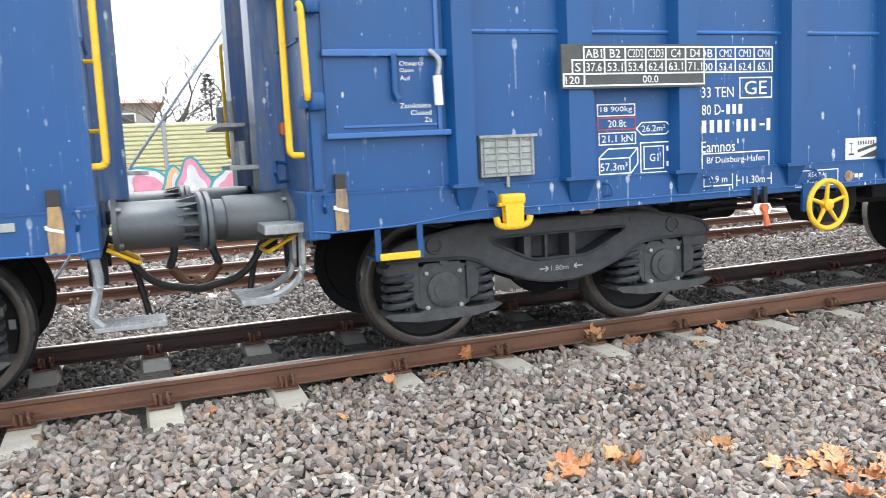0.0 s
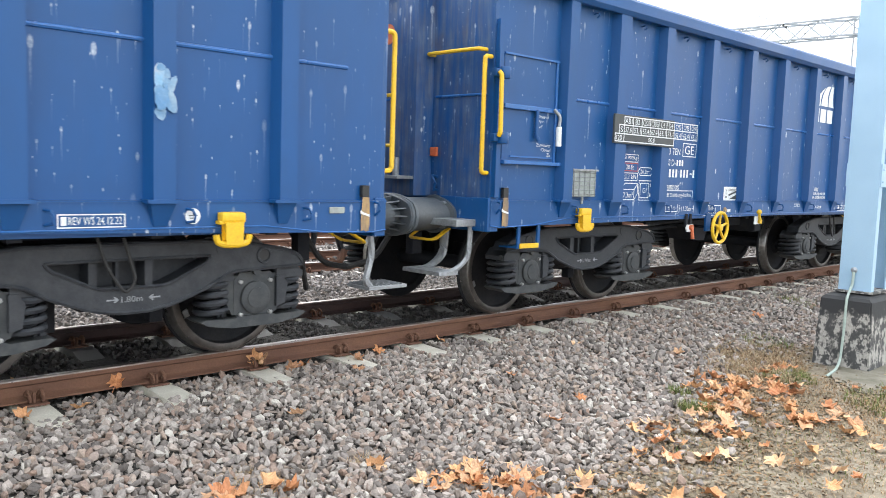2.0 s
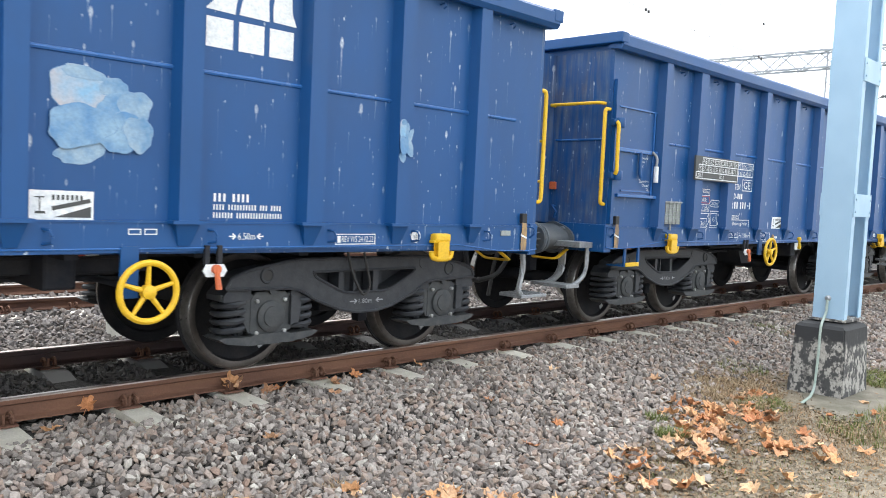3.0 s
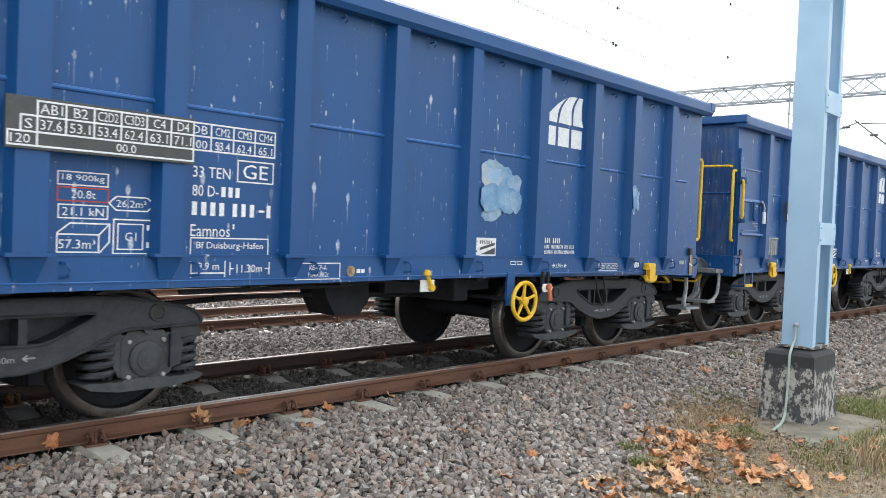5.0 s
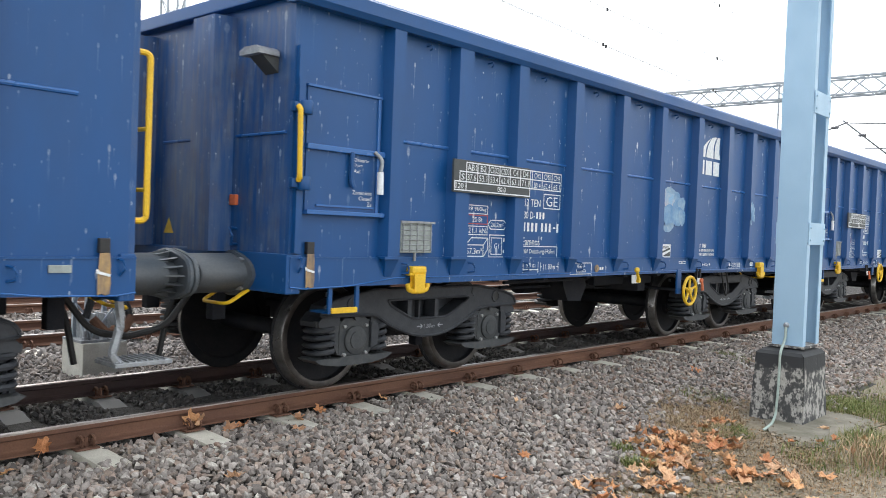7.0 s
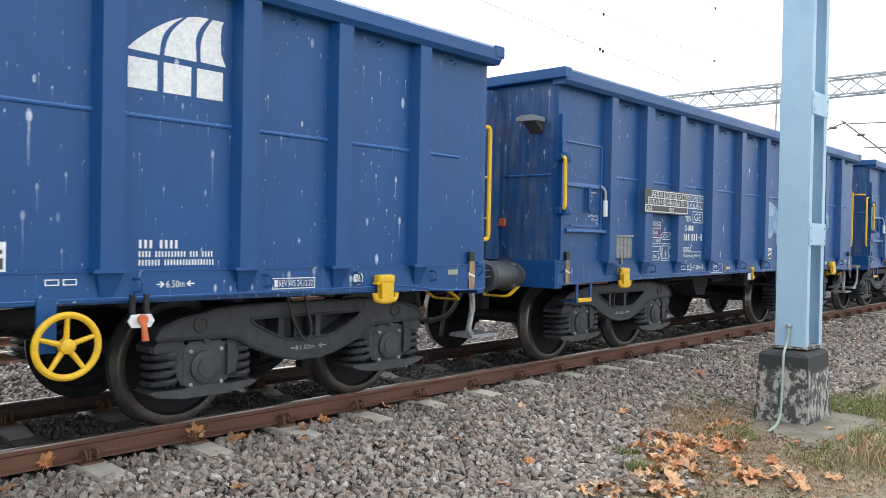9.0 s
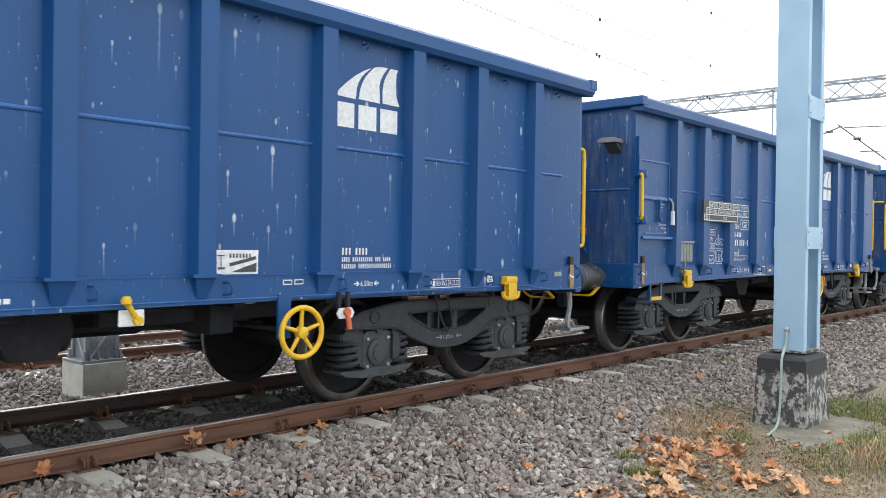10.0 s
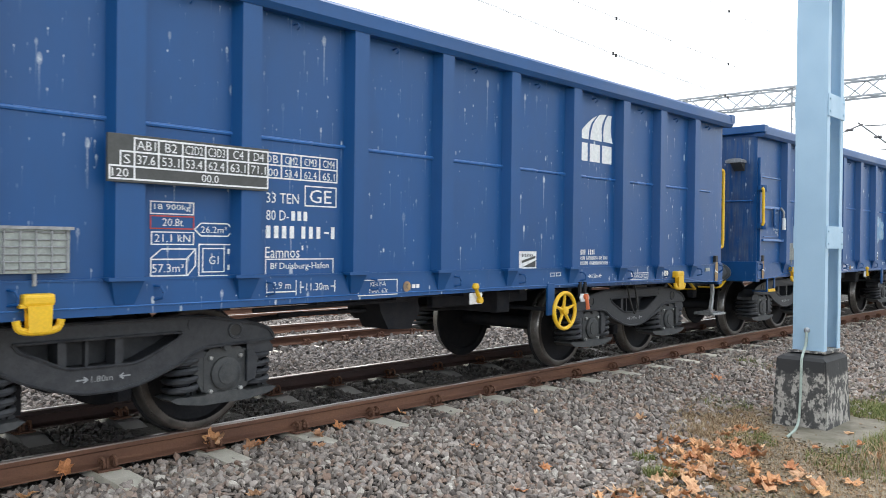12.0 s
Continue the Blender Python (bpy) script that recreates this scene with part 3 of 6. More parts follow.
    return tagged(new(name, me), label, "gravel", kind="stuff")

# ---- the train ----
# Wagon space: x along the rails, y from the middle of the track (the near side is -y), z from the rail tops.
PITCH = 11.20
X0, X1 = -3.62, 6.33                     # ends of the body
PAN, RIB, SILL, RIM = -1.40, -1.495, -1.425, -1.53
Z_SILL, Z_LEDGE, Z_BEAD, Z_RIM, Z_TOP = 1.0, 1.165, 2.145, 3.05, 3.21
RIBS = [(-2.66, 0.13), (-1.85, 0.18), (-1.02, 0.15), (-0.06, 0.14), (0.89, 0.14), (1.80, 0.13), (2.80, 0.14), (3.745, 0.14), (4.57, 0.14), (5.43, 0.13)]
AXLES = (-2.72, -0.98, 3.645, 5.40)
R_WHEEL = 0.46


def wheelset(wagon, x):
    bm = bmesh.new()
    lathe(bm, [(0.07, -1.0), (0.085, -0.7), (0.075, -0.5), (0.075, 0.5), (0.085, 0.7), (0.07, 1.0)], (0, 0, 0), "y", 16)
    axle = part("wheelset", bm, M_IRON_DARK, wagon, "steel axle with two spokeless wheels", True)
    axle.location = (x, 0, R_WHEEL)
    for s in (-1, 1):
        bm = bmesh.new()
        prof = [(0.05, 0.80), (0.13, 0.81), (0.15, 0.775), (0.30, 0.755), (0.385, 0.77), (0.395, 0.815), (0.445, 0.815),
                (0.458, 0.80), (0.462, 0.735), (0.468, 0.722), (0.485, 0.712), (0.488, 0.695), (0.478, 0.685), (0.40, 0.685), (0.385, 0.72), (0.30, 0.715), (0.15, 0.68), (0.09, 0.66)]
        lathe(bm, [(r, s * v) for r, v in prof], (0, 0, 0), "y", 48)
        w = part("wheel", bm, M_WHEEL, axle, "dark disc wheel", True)
        bm = bmesh.new()
        lathe(bm, [(0.446, s * 0.8165), (0.4595, s * 0.80), (0.4635, s * 0.735), (0.4695, s * 0.722), (0.4602, s * 0.730)], (0, 0, 0), "y", 48, False)
        part("tread", bm, M_TREAD, axle, "bright worn running surface", True)
        bm = bmesh.new()
        lathe(bm, [(0.397, s * 0.8165), (0.40, s * 0.818), (0.443, s * 0.818), (0.446, s * 0.8165)], (0, 0, 0), "y", 48, False)
        part("rim_face", bm, M_RIM, axle, "rubbed brown-grey rim of the wheel", True)
        # a balance mark so that the turning shows
        bm = bmesh.new()
        box(bm, 0.33, s * 0.772 - 0.006, -0.03, 0.37, s * 0.772 + 0.006, 0.03, 0.004)
        part("balance_mark", bm, M_GALV, axle, "pale balance mark on the rim")
    return axle


def spring(bm, x, y, z0, z1, r=0.082, wire=0.021, turns=4.5):
    pts = []
    n = int(turns * 14)
    for k in range(n + 1):
        a = 2 * math.pi * k / 14
        pts.append((x + r * math.cos(a), y + r * math.sin(a), z0 + (z1 - z0) * k / n))
    tube(bm, pts, wire, 7)


def holed(bm, out, hole, y0, y1):
    """A plate in the x, z plane with a window through it."""
    for ring in (out, hole):
        lo = [bm.verts.new((x, y0, z)) for x, z in ring]
        hi = [bm.verts.new((x, y1, z)) for x, z in ring]
        n = len(ring)
        for i in range(n):
            bm.faces.new((lo[i], lo[(i + 1) % n], hi[(i + 1) % n], hi[i]))
    for y in (y0, y1):
        es = [e for e in bm.edges if abs(e.verts[0].co.y - y) < 1e-5 and abs(e.verts[1].co.y - y) < 1e-5]
        bmesh.ops.triangle_fill(bm, use_beauty=True, edges=es)


def bogie(wagon, xc, first):
    """Cast three-piece-like bogie: two side frames with coil springs and axleboxes, and the cross beam."""
    bm = bmesh.new()
    box(bm, xc - 0.22, -0.95, 0.42, xc + 0.22, 0.95, 0.62, 0.03)
    box(bm, xc - 0.30, -0.45, 0.6, xc + 0.30, 0.45, 0.9, 0.03)
    frame_ob = part("bogie", bm, M_IRON_DARK, wagon, "dark cast steel bogie")
    for s in (-1, 1):
        h = 0.875
        bm = bmesh.new()
        # window-opened side frame: top chord, sagging lower chord, struts
        y0, y1 = s * 1.02, s * 1.16
        out = [(-1.26, 0.69), (-1.22, 0.765), (-1.10, 0.81), (-0.80, 0.865), (-0.66, 0.885), (0.66, 0.885), (0.80, 0.865), (1.10, 0.81), (1.22, 0.765), (1.26, 0.69),
               (0.72, 0.675), (0.64, 0.655), (0.50, 0.575), (0.26, 0.485), (0.10, 0.455), (-0.10, 0.455), (-0.26, 0.485), (-0.50, 0.575), (-0.64, 0.655), (-0.72, 0.675)]
        hole = [(-0.53, 0.79), (0.53, 0.79), (0.50, 0.745), (0.27, 0.635), (0.20, 0.612), (-0.20, 0.612), (-0.27, 0.635), (-0.50, 0.745)]
        holed(bm, [(xc + x, z) for x, z in out], [(xc + x, z) for x, z in hole], y0, y1)
        prism(bm, [(xc + x, z) for x, z in hole], "y", y0 - s * 0.012, y0 - s * 0.002)
        # rim flanges that give the frame its relief
        tube(bm, rounded([(xc + x, y1, z) for x, z in out] + [(xc + out[0][0], y1, out[0][1])], 0.04, 3), 0.014, 6)
        tube(bm, rounded([(xc + x, y1, z) for x, z in hole] + [(xc + hole[0][0], y1, hole[0][1])], 0.03, 3), 0.012, 6)
        for x in (-0.27, 0.08):
            box(bm, xc + x, y0 + s * 0.01, 0.6, xc + x + 0.05, y1 - s * 0.02, 0.80)
        box(bm, xc - 0.09, y0 + s * 0.03, 0.6, xc - 0.07, y1 - s * 0.06, 0.80)
        sf = part("side_frame", bm, M_IRON, frame_ob, "grimy cast side frame with windows")
        for d in (-1, 1):
            bm = bmesh.new()
            torus(bm, (xc + d * 0.93, y1, 0.775), 0.05, 0.012, 20, 6)
            hole_ring = part("core_hole", bm, M_IRON, frame_ob, "cast core hole", True)
            # black disc on the uncut face stands in for the hole's dark inside
            bm = bmesh.new()
            lathe(bm, [(0.048, s * 0.001), (0.048, s * 0.003)], (xc + d * 0.93, y1, 0.775), "y", 20)
            part("core_hole_bottom", bm, M_BLACK, hole_ring)
        # an oval maker's plate, and the wheelbase mark
        bm = bmesh.new()
        lathe(bm, [(0.055, 0.0), (0.055, 0.008)], (xc + 0.62, y1 - (0.0 if s > 0 else 0.004), 0.835), "y", 20)
        part("maker_plate", bm, M_IRON, frame_ob)
        if s < 0:
            bm = bmesh.new()
            yy = y1 - 0.004
            letters(bm, "1.80m", xc - 0.08, 0.522, 0.038, 0.135, yy)
            for d in (-1, 1):
                stroke(bm, (xc + d * 0.17, 0.542), (xc + d * 0.10, 0.542), 0.01, yy)
                stroke(bm, (xc + d * 0.10, 0.542), (xc + d * 0.125, 0.56), 0.01, yy)
                stroke(bm, (xc + d * 0.10, 0.542), (xc + d * 0.125, 0.524), 0.01, yy)
            part("wheelbase_mark", bm, M_GALV, frame_ob, "faded white length mark")
        for ax in AXLES[first:first + 2]:
            yb = s * 1.13
            bm = bmesh.new()
            prism(bm, [(ax - 0.165, 0.37), (ax - 0.13, 0.335), (ax + 0.13, 0.335), (ax + 0.165, 0.37), (ax + 0.165, 0.60), (ax + 0.12, 0.655), (ax - 0.12, 0.655), (ax - 0.165, 0.60)], "y", s * 0.98, yb)
            lathe(bm, [(0.115, s * -0.01), (0.115, s * 0.02), (0.095, s * 0.032), (0.03, s * 0.034)], (ax, yb, 0.475), "y", 24)
            lathe(bm, [(0.074, s * 0.03), (0.074, s * 0.04), (0.06, s * 0.042)], (ax, yb, 0.475), "y", 20)
            # spring wings and upright guide
            prism(bm, [(ax - 0.42, 0.335), (ax - 0.36, 0.30), (ax - 0.18, 0.272), (ax + 0.18, 0.272), (ax + 0.36, 0.30), (ax + 0.42, 0.335), (ax + 0.38, 0.345), (ax + 0.17, 0.335), (ax + 0.13, 0.35), (ax - 0.13, 0.35), (ax - 0.17, 0.335), (ax - 0.38, 0.345)], "y", s * 0.99, s * 1.15)
            for d in (-1, 1):  # webs that carry the spring seats
                prism(bm, [(ax + d * 0.14, 0.635), (ax + d * 0.14, 0.36), (ax + d * 0.175, 0.36), (ax + d * 0.20, 0.47), (ax + d * 0.29, 0.585), (ax + d * 0.40, 0.60), (ax + d * 0.40, 0.645)], "y", s * 1.085, s * 1.125)
            box(bm, ax - 0.035, s * 1.03, 0.62, ax + 0.035, s * 1.13, 0.80, 0.01)
            lathe(bm, [(0.03, s * -0.01), (0.03, s * 0.03)], (ax, s * 1.13, 0.665), "y", 10)
            abox = part("axlebox", bm, M_BOX, frame_ob, "dusty bolted axlebox", True)
            for dx in (-0.118, 0.118):
                for dz in (-0.115, 0.115):
                    bm = bmesh.new()
                    lathe(bm, [(0.015, s * -0.004), (0.015, s * 0.02), (0.008, s * 0.024)], (ax + dx, yb, 0.475 + dz), "y", 8)
                    part("axlebox_bolt", bm, M_BOLT, frame_ob)
            for d in (-1, 1):
                bm = bmesh.new()
                spring(bm, ax + d * 0.285, s * 1.06, 0.35, 0.60, 0.088, 0.023, 4.2)
                spring(bm, ax + d * 0.285, s * 1.06, 0.35, 0.60, 0.045, 0.014, 6)
                part("coil_spring", bm, M_IRON, frame_ob, "grimy coil spring", True)
                bm = bmesh.new()
                # cap over the spring, leaning link beside it
                prism(bm, [(ax + d * 0.17, 0.60), (ax + d * 0.385, 0.595), (ax + d * 0.39, 0.635), (ax + d * 0.33, 0.70), (ax + d * 0.17, 0.73)], "y", s * 0.98, s * 1.14)
                if d > 0:
                    prism(bm, [(ax + 0.16, 0.40), (ax + 0.23, 0.42), (ax + 0.25, 0.56), (ax + 0.21, 0.62), (ax + 0.16, 0.62)], "y", s * 1.10, s * 1.16)
                part("spring_cap", bm, M_IRON, frame_ob)
    # brake beams between the wheels
    for x in (xc - 0.36, xc + 0.36):
        bm = bmesh.new()
        rod(bm, (x, -0.8, 0.40), (x, 0.8, 0.40), 0.045, 10)
        for s in (-1, 1):
            box(bm, x - 0.05, s * 0.70, 0.28, x + 0.05, s * 0.80, 0.56, 0.015)
        part("brake_beam", bm, M_IRON_DARK, frame_ob, "", True)
    return frame_ob


def handwheel(wagon, x, z=0.755):
    bm = bmesh.new()
    y = -1.555
    torus(bm, (x, y, z), 0.175, 0.020, 44, 9)
    for k in range(5):
        a = radians(90 + 72 * k)
        rod(bm, (x + 0.03 * math.cos(a), y + 0.012, z + 0.03 * math.sin(a)), (x + 0.168 * math.cos(a), y, z + 0.168 * math.sin(a)), 0.018, 8, 0.013)
    lathe(bm, [(0.02, -0.03), (0.042, -0.02), (0.045, 0.03), (0.02, 0.035)], (x, y, z), "y", 16)
    w = part("brake_handwheel", bm, M_YELLOW, wagon, "yellow five-spoked brake handwheel", True)
    bm = bmesh.new()
    rod(bm, (x, y + 0.03, z), (x, -0.9, z), 0.02, 10)
    part("wheel_spindle", bm, M_IRON_DARK, w, "dark spindle", True)
    bm = bmesh.new()
    box(bm, x - 0.12, -1.44, z - 0.05, x - 0.01, -1.415, 1.02, 0.004)
    part("wheel_bracket", bm, M_BLUE_PLAIN, w, "blue bracket plate")


def tow_hook(wagon, x):
    bm = bmesh.new()
    box(bm, x - 0.085, -1.50, 1.03, x + 0.085, -1.42, 1.10, 0.02)
    box(bm, x - 0.10, -1.49, 1.022, x - 0.05, -1.43, 1.045, 0.006)
    prism(bm, [(x - 0.065, 1.035), (x + 0.065, 1.035), (x + 0.05, 0.99), (x + 0.036, 0.955), (x + 0.045, 0.915), (x + 0.06, 0.89), (x - 0.06, 0.89), (x - 0.045, 0.915), (x - 0.036, 0.955), (x - 0.05, 0.99)], "y", -1.505, -1.45)
    tube(bm, rounded([(x - 0.118, -1.48, 0.955), (x - 0.108, -1.48, 0.905), (x - 0.05, -1.48, 0.89), (x + 0.05, -1.48, 0.89), (x + 0.108, -1.48, 0.905), (x + 0.118, -1.48, 0.955)], 0.035, 4), 0.021, 8)
    part("tow_hook", bm, M_YELLOW, wagon, "yellow double tow hook on the sill")


def bar(wagon, name, pts, r=0.017, m=None, label="", rr=0.06):
    bm = bmesh.new()
    tube(bm, rounded(pts, rr), r, 8)
    return part(name, bm, m or M_YELLOW, wagon, label, True)


def load_table(wagon):
    """Black plate with the load limits, and the rest of the table painted on the wall."""
    x0, x1, z0, z1 = -2.00, -0.90, 1.757, 2.05
    bm = bmesh.new()
    box(bm, x0, RIB - 0.022, z0, x1, RIB + 0.002, z1, 0.004)
    plate = part("load_limit_plate", bm, M_PLATE, wagon, "black load limit plate with white figures")
    bm = bmesh.new()
    y = RIB - 0.025
    w = 0.011
    c0, c1, zt, zm, zb = -1.845, x1 - 0.004, 2.035, 1.945, 1.855
    cols = [c0 + (c1 - c0) * k / 6 for k in range(7)]
    flat(bm, c0, zt - w, c1, zt, y)
    flat(bm, -1.93, zm - w / 2, c1, zm + w / 2, y)
    flat(bm, x0 + 0.006, zb - w / 2, c1, zb + w / 2, y)
    flat(bm, x0 + 0.006, 1.772, c1, 1.772 + w, y)
    flat(bm, -1.93, zb, -1.93 + w, zm, y)
    flat(bm, x0 + 0.006, 1.772, x0 + 0.006 + w, zb, y)
    flat(bm, c0, 1.772, c0 + w, zt, y)
    flat(bm, c1 - w, 1.772, c1, zt, y)
    for c in cols[1:6]:
        flat(bm, c - w / 2, zb, c + w / 2, zt, y)
    for k, (a, b) in enumerate((("AB1", "37.6"), ("B2", "53.1"), ("C2D2", "53.4"), ("C3D3", "62.4"), ("C4", "63.1"), ("D4", "71.1"))):
        x = cols[k]
        wd = cols[1] - cols[0]
        letters(bm, a, x + wd * (0.12 if len(a) > 2 else 0.26), zm + 0.015, 0.056, wd * (0.76 if len(a) > 2 else 0.5), y)
        letters(bm, b, x + wd * 0.14, zb + 0.016, 0.056, wd * 0.72, y)
    letters(bm, "S", -1.905, zb + 0.016, 0.056, 0.04, y)
    letters(bm, "120", x0 + 0.025, 1.79, 0.05, 0.10, y)
    letters(bm, "00.0", -1.40, 1.79, 0.05, 0.12, y)
    part("load_table_print", bm, M_WHITE, plate, "white load figures in ruled boxes")
    bm = bmesh.new()
    y = PAN - 0.004
    a0, a1, t0, t1 = -0.885, -0.215, 1.86, 2.05
    cs = [a0 + (a1 - a0) * k / 4 for k in range(5)]
    outline(bm, a0, t0, a1, t1, w, y)
    flat(bm, a0, 1.952, a1, 1.952 + w, y)
    for c in cs[1:4]:
        flat(bm, c - w / 2, t0, c + w / 2, t1, y)
    for k, (a, b) in enumerate((("DB", "100"), ("CM2", "53.4"), ("CM3", "62.4"), ("CM4", "65.1"))):
        letters(bm, a, cs[k] + 0.03, 1.972, 0.056, 0.11, y)
        letters(bm, b, cs[k] + 0.03, 1.876, 0.056, 0.11, y)
    part("load_table_end", bm, M_WHITE, wagon, "white ruled load table painted on blue")


def bars_like(bm, x0, z0, x1, z1, n, y, seed=1):
    """Bars that stand for writing."""
    rnd = random.Random(seed)
    ws = [rnd.uniform(0.6, 1.4) for _ in range(n)]
    tot, x = sum(ws) * 1.25, x0
    for w in ws:
        k = (x1 - x0) * w / tot
        flat(bm, x, z0, x + k, z1, y)
        x += k * 1.25


def bar_row(bm, x0, z0, x1, z1, marks, y, fill=0.5):
    """One upright bar for each mark of a line of writing, with gaps for its blanks."""
    cell = (x1 - x0) / len(marks)
    for k, c in enumerate(marks):
        if c != " ":
            flat(bm, x0 + cell * k, z0, x0 + cell * (k + fill), z1, y)


def side_writing(wagon, sign_x):
    y = PAN - 0.004
    bm = bmesh.new()
    letters(bm, "33 TEN", -0.84, 1.685, 0.075, 0.275, y)
    letters(bm, "80 D-", -0.84, 1.56, 0.075, 0.19, y)
    bar_row(bm, -0.63, 1.563, -0.47, 1.632, "xxx", y, 0.6)
    letters(bm, "Eamnos", -0.845, 1.29, 0.08, 0.29, y)
    letters(bm, "1", -0.535, 1.345, 0.035, 0.012, y)
    letters(bm, "Bf Duisburg-Hafen", -0.80, 1.195, 0.06, 0.51, y)
    outline(bm, -0.845, 1.16, -0.245, 1.285, 0.009, y)
    outline(bm, -0.515, 1.672, -0.222, 1.828, 0.010, y)
    letters(bm, "GE", -0.47, 1.70, 0.10, 0.20, y)
    part("wagon_marking", bm, M_WHITE, wagon, "white type and home station lettering")
    bm = bmesh.new()
    bar_row(bm, -0.84, 1.432, -0.575, 1.522, "xxxx", y, 0.55)
    part("wagon_number", bm, M_WHITE, wagon, "white row of painted figures")
    bm = bmesh.new()
    bar_row(bm, -0.54, 1.432, -0.205, 1.522, "xxx x", y, 0.5)
    flat(bm, -0.335, 1.47, -0.29, 1.485, y)
    part("wagon_number", bm, M_WHITE, wagon, "white row of painted figures")
    # inside length and length over buffers, on the sill
    ys = SILL - 0.004
    bm = bmesh.new()
    flat(bm, -0.85, 1.02, -0.843, 1.13, ys)
    flat(bm, -0.603, 1.02, -0.596, 1.13, ys)
    flat(bm, -0.85, 1.045, -0.596, 1.054, ys)
    letters(bm, "9.9 m", -0.80, 1.07, 0.05, 0.155, ys)
    letters(bm, "11.30m", -0.51, 1.05, 0.055, 0.20, ys)
    for x in (-0.565, -0.255):
        flat(bm, x, 1.035, x + 0.008, 1.12, ys)
    stroke(bm, (-0.565, 1.077), (-0.53, 1.077), 0.008, ys)
    stroke(bm, (-0.29, 1.077), (-0.255, 1.077), 0.008, ys)
    part("length_mark", bm, M_WHITE, wagon, "white length marks on the sill")
    # weights, volume and floor area in their frames
    bm = bmesh.new()
    outline(bm, -1.682, 1.575, -1.385, 1.66, 0.008, y)
    letters(bm, "18 900kg", -1.655, 1.595, 0.047, 0.245, y)
    letters(bm, "20.8t", -1.60, 1.50, 0.05, 0.14, y)
    outline(bm, -1.675, 1.378, -1.383, 1.465, 0.008, y)
    letters(bm, "21.1 kN", -1.65, 1.397, 0.05, 0.24, y)
    hx = [(-1.38, 1.483), (-1.335, 1.525), (-1.14, 1.525), (-1.095, 1.483), (-1.14, 1.44), (-1.335, 1.44)]
    for p, q in zip(hx, hx[1:] + hx[:1]):
        stroke(bm, p, q, 0.009, y)
    letters(bm, "26.2m²", -1.335, 1.46, 0.045, 0.19, y)
    # crate sketch
    a, b = (-1.678, 1.175), (-1.43, 1.29)
    outline(bm, a[0], a[1], b[0], b[1], 0.009, y)
    for p, q in (((a[0], b[1]), (-1.60, 1.355)), ((-1.60, 1.352), (-1.368, 1.352)), ((b[0], b[1]), (-1.37, 1.355)), ((-1.372, 1.355), (-1.372, 1.245)), ((b[0], a[1]), (-1.37, 1.245))):
        stroke(bm, p, q, 0.009, y)
    letters(bm, "57.3m³", -1.665, 1.2, 0.055, 0.21, y)
    outline(bm, -1.352, 1.168, -1.082, 1.388, 0.009, y)
    outline(bm, -1.325, 1.195, -1.16, 1.36, 0.008, y)
    letters(bm, "G1", -1.275, 1.25, 0.055, 0.07, y)
    for z in (1.21, 1.32):
        bars_like(bm, -1.14, z, -1.10, z + 0.035, 2, y, 4)
    part("weight_mark", bm, M_WHITE, wagon, "white weight, area and volume marks")
    bm = bmesh.new()
    outline(bm, -1.682, 1.48, -1.383, 1.568, 0.008, y)
    part("weight_mark_frame", bm, M_RED, wagon, "red frame round a weight mark")
    # pivot distance, revision date, brake plate
    bm = bmesh.new()
    letters(bm, "6.50m", 3.18, 1.055, 0.045, 0.13, ys)
    for d, x in ((1, 3.115), (-1, 3.375)):
        stroke(bm, (x, 1.077), (x + d * 0.05, 1.077), 0.009, ys)
        stroke(bm, (x + d * 0.05, 1.077), (x + d * 0.025, 1.095), 0.009, ys)
        stroke(bm, (x + d * 0.05, 1.077), (x + d * 0.025, 1.059), 0.009, ys)
    part("pivot_mark", bm, M_WHITE, wagon)
    bm = bmesh.new()
    outline(bm, 3.98, 1.015, 4.36, 1.095, 0.007, ys)
    letters(bm, "REV WS 24.12.22", 4.04, 1.033, 0.045, 0.30, ys)
    flat(bm, 4.0, 1.03, 4.03, 1.08, ys)
    part("revision_mark", bm, M_WHITE, wagon)
    bm = bmesh.new()
    for x in (2.445, 2.545):
        outline(bm, x, 1.088, x + 0.08, 1.125, 0.007, ys)
    part("arrow_box", bm, M_WHITE, wagon)
    bm = bmesh.new()
    outline(bm, -0.028, 0.99, 0.388, 1.115, 0.008, ys)
    letters(bm, "KE-GP-A", 0.10, 1.062, 0.035, 0.16, ys)
    letters(bm, "MAX. 62t", 0.09, 1.01, 0.035, 0.19, ys)
    part("brake_mark", bm, M_WHITE, wagon)
    bm = bmesh.new()
    bars_like(bm, 0.55, 1.035, 0.64, 1.065, 2, ys, 9)
    part("sill_mark", bm, M_WHITE, wagon, "white pivot, revision and brake marks")
    bm = bmesh.new()
    lathe(bm, [(0.042, 0.0), (0.042, -0.003)], (0.49, ys, 1.05), "y", 24)
    disc = part("brake_block_mark", bm, M_RUST, wagon, "round brown mark with a letter")
    bm = bmesh.new()
    letters(bm, "K", 0.477, 1.03, 0.042, 0.028, ys - 0.005)
    part("mark_letter", bm, M_PLATE, disc)
    bm = bmesh.new()
    lathe(bm, [(0.05, 0.0), (0.05, -0.003)], (4.78, ys, 1.075), "y", 28)
    disc = part("earthing_mark", bm, M_WHITE, wagon, "white round earthing mark")
    bm = bmesh.new()
    for w_, z in ((0.06, 1.075), (0.04, 1.06), (0.02, 1.045)):
        flat(bm, 4.78 - w_ / 2, z, 4.78 + w_ / 2, z + 0.006, ys - 0.005)
    flat(bm, 4.777, 1.08, 4.783, 1.115, ys - 0.005)
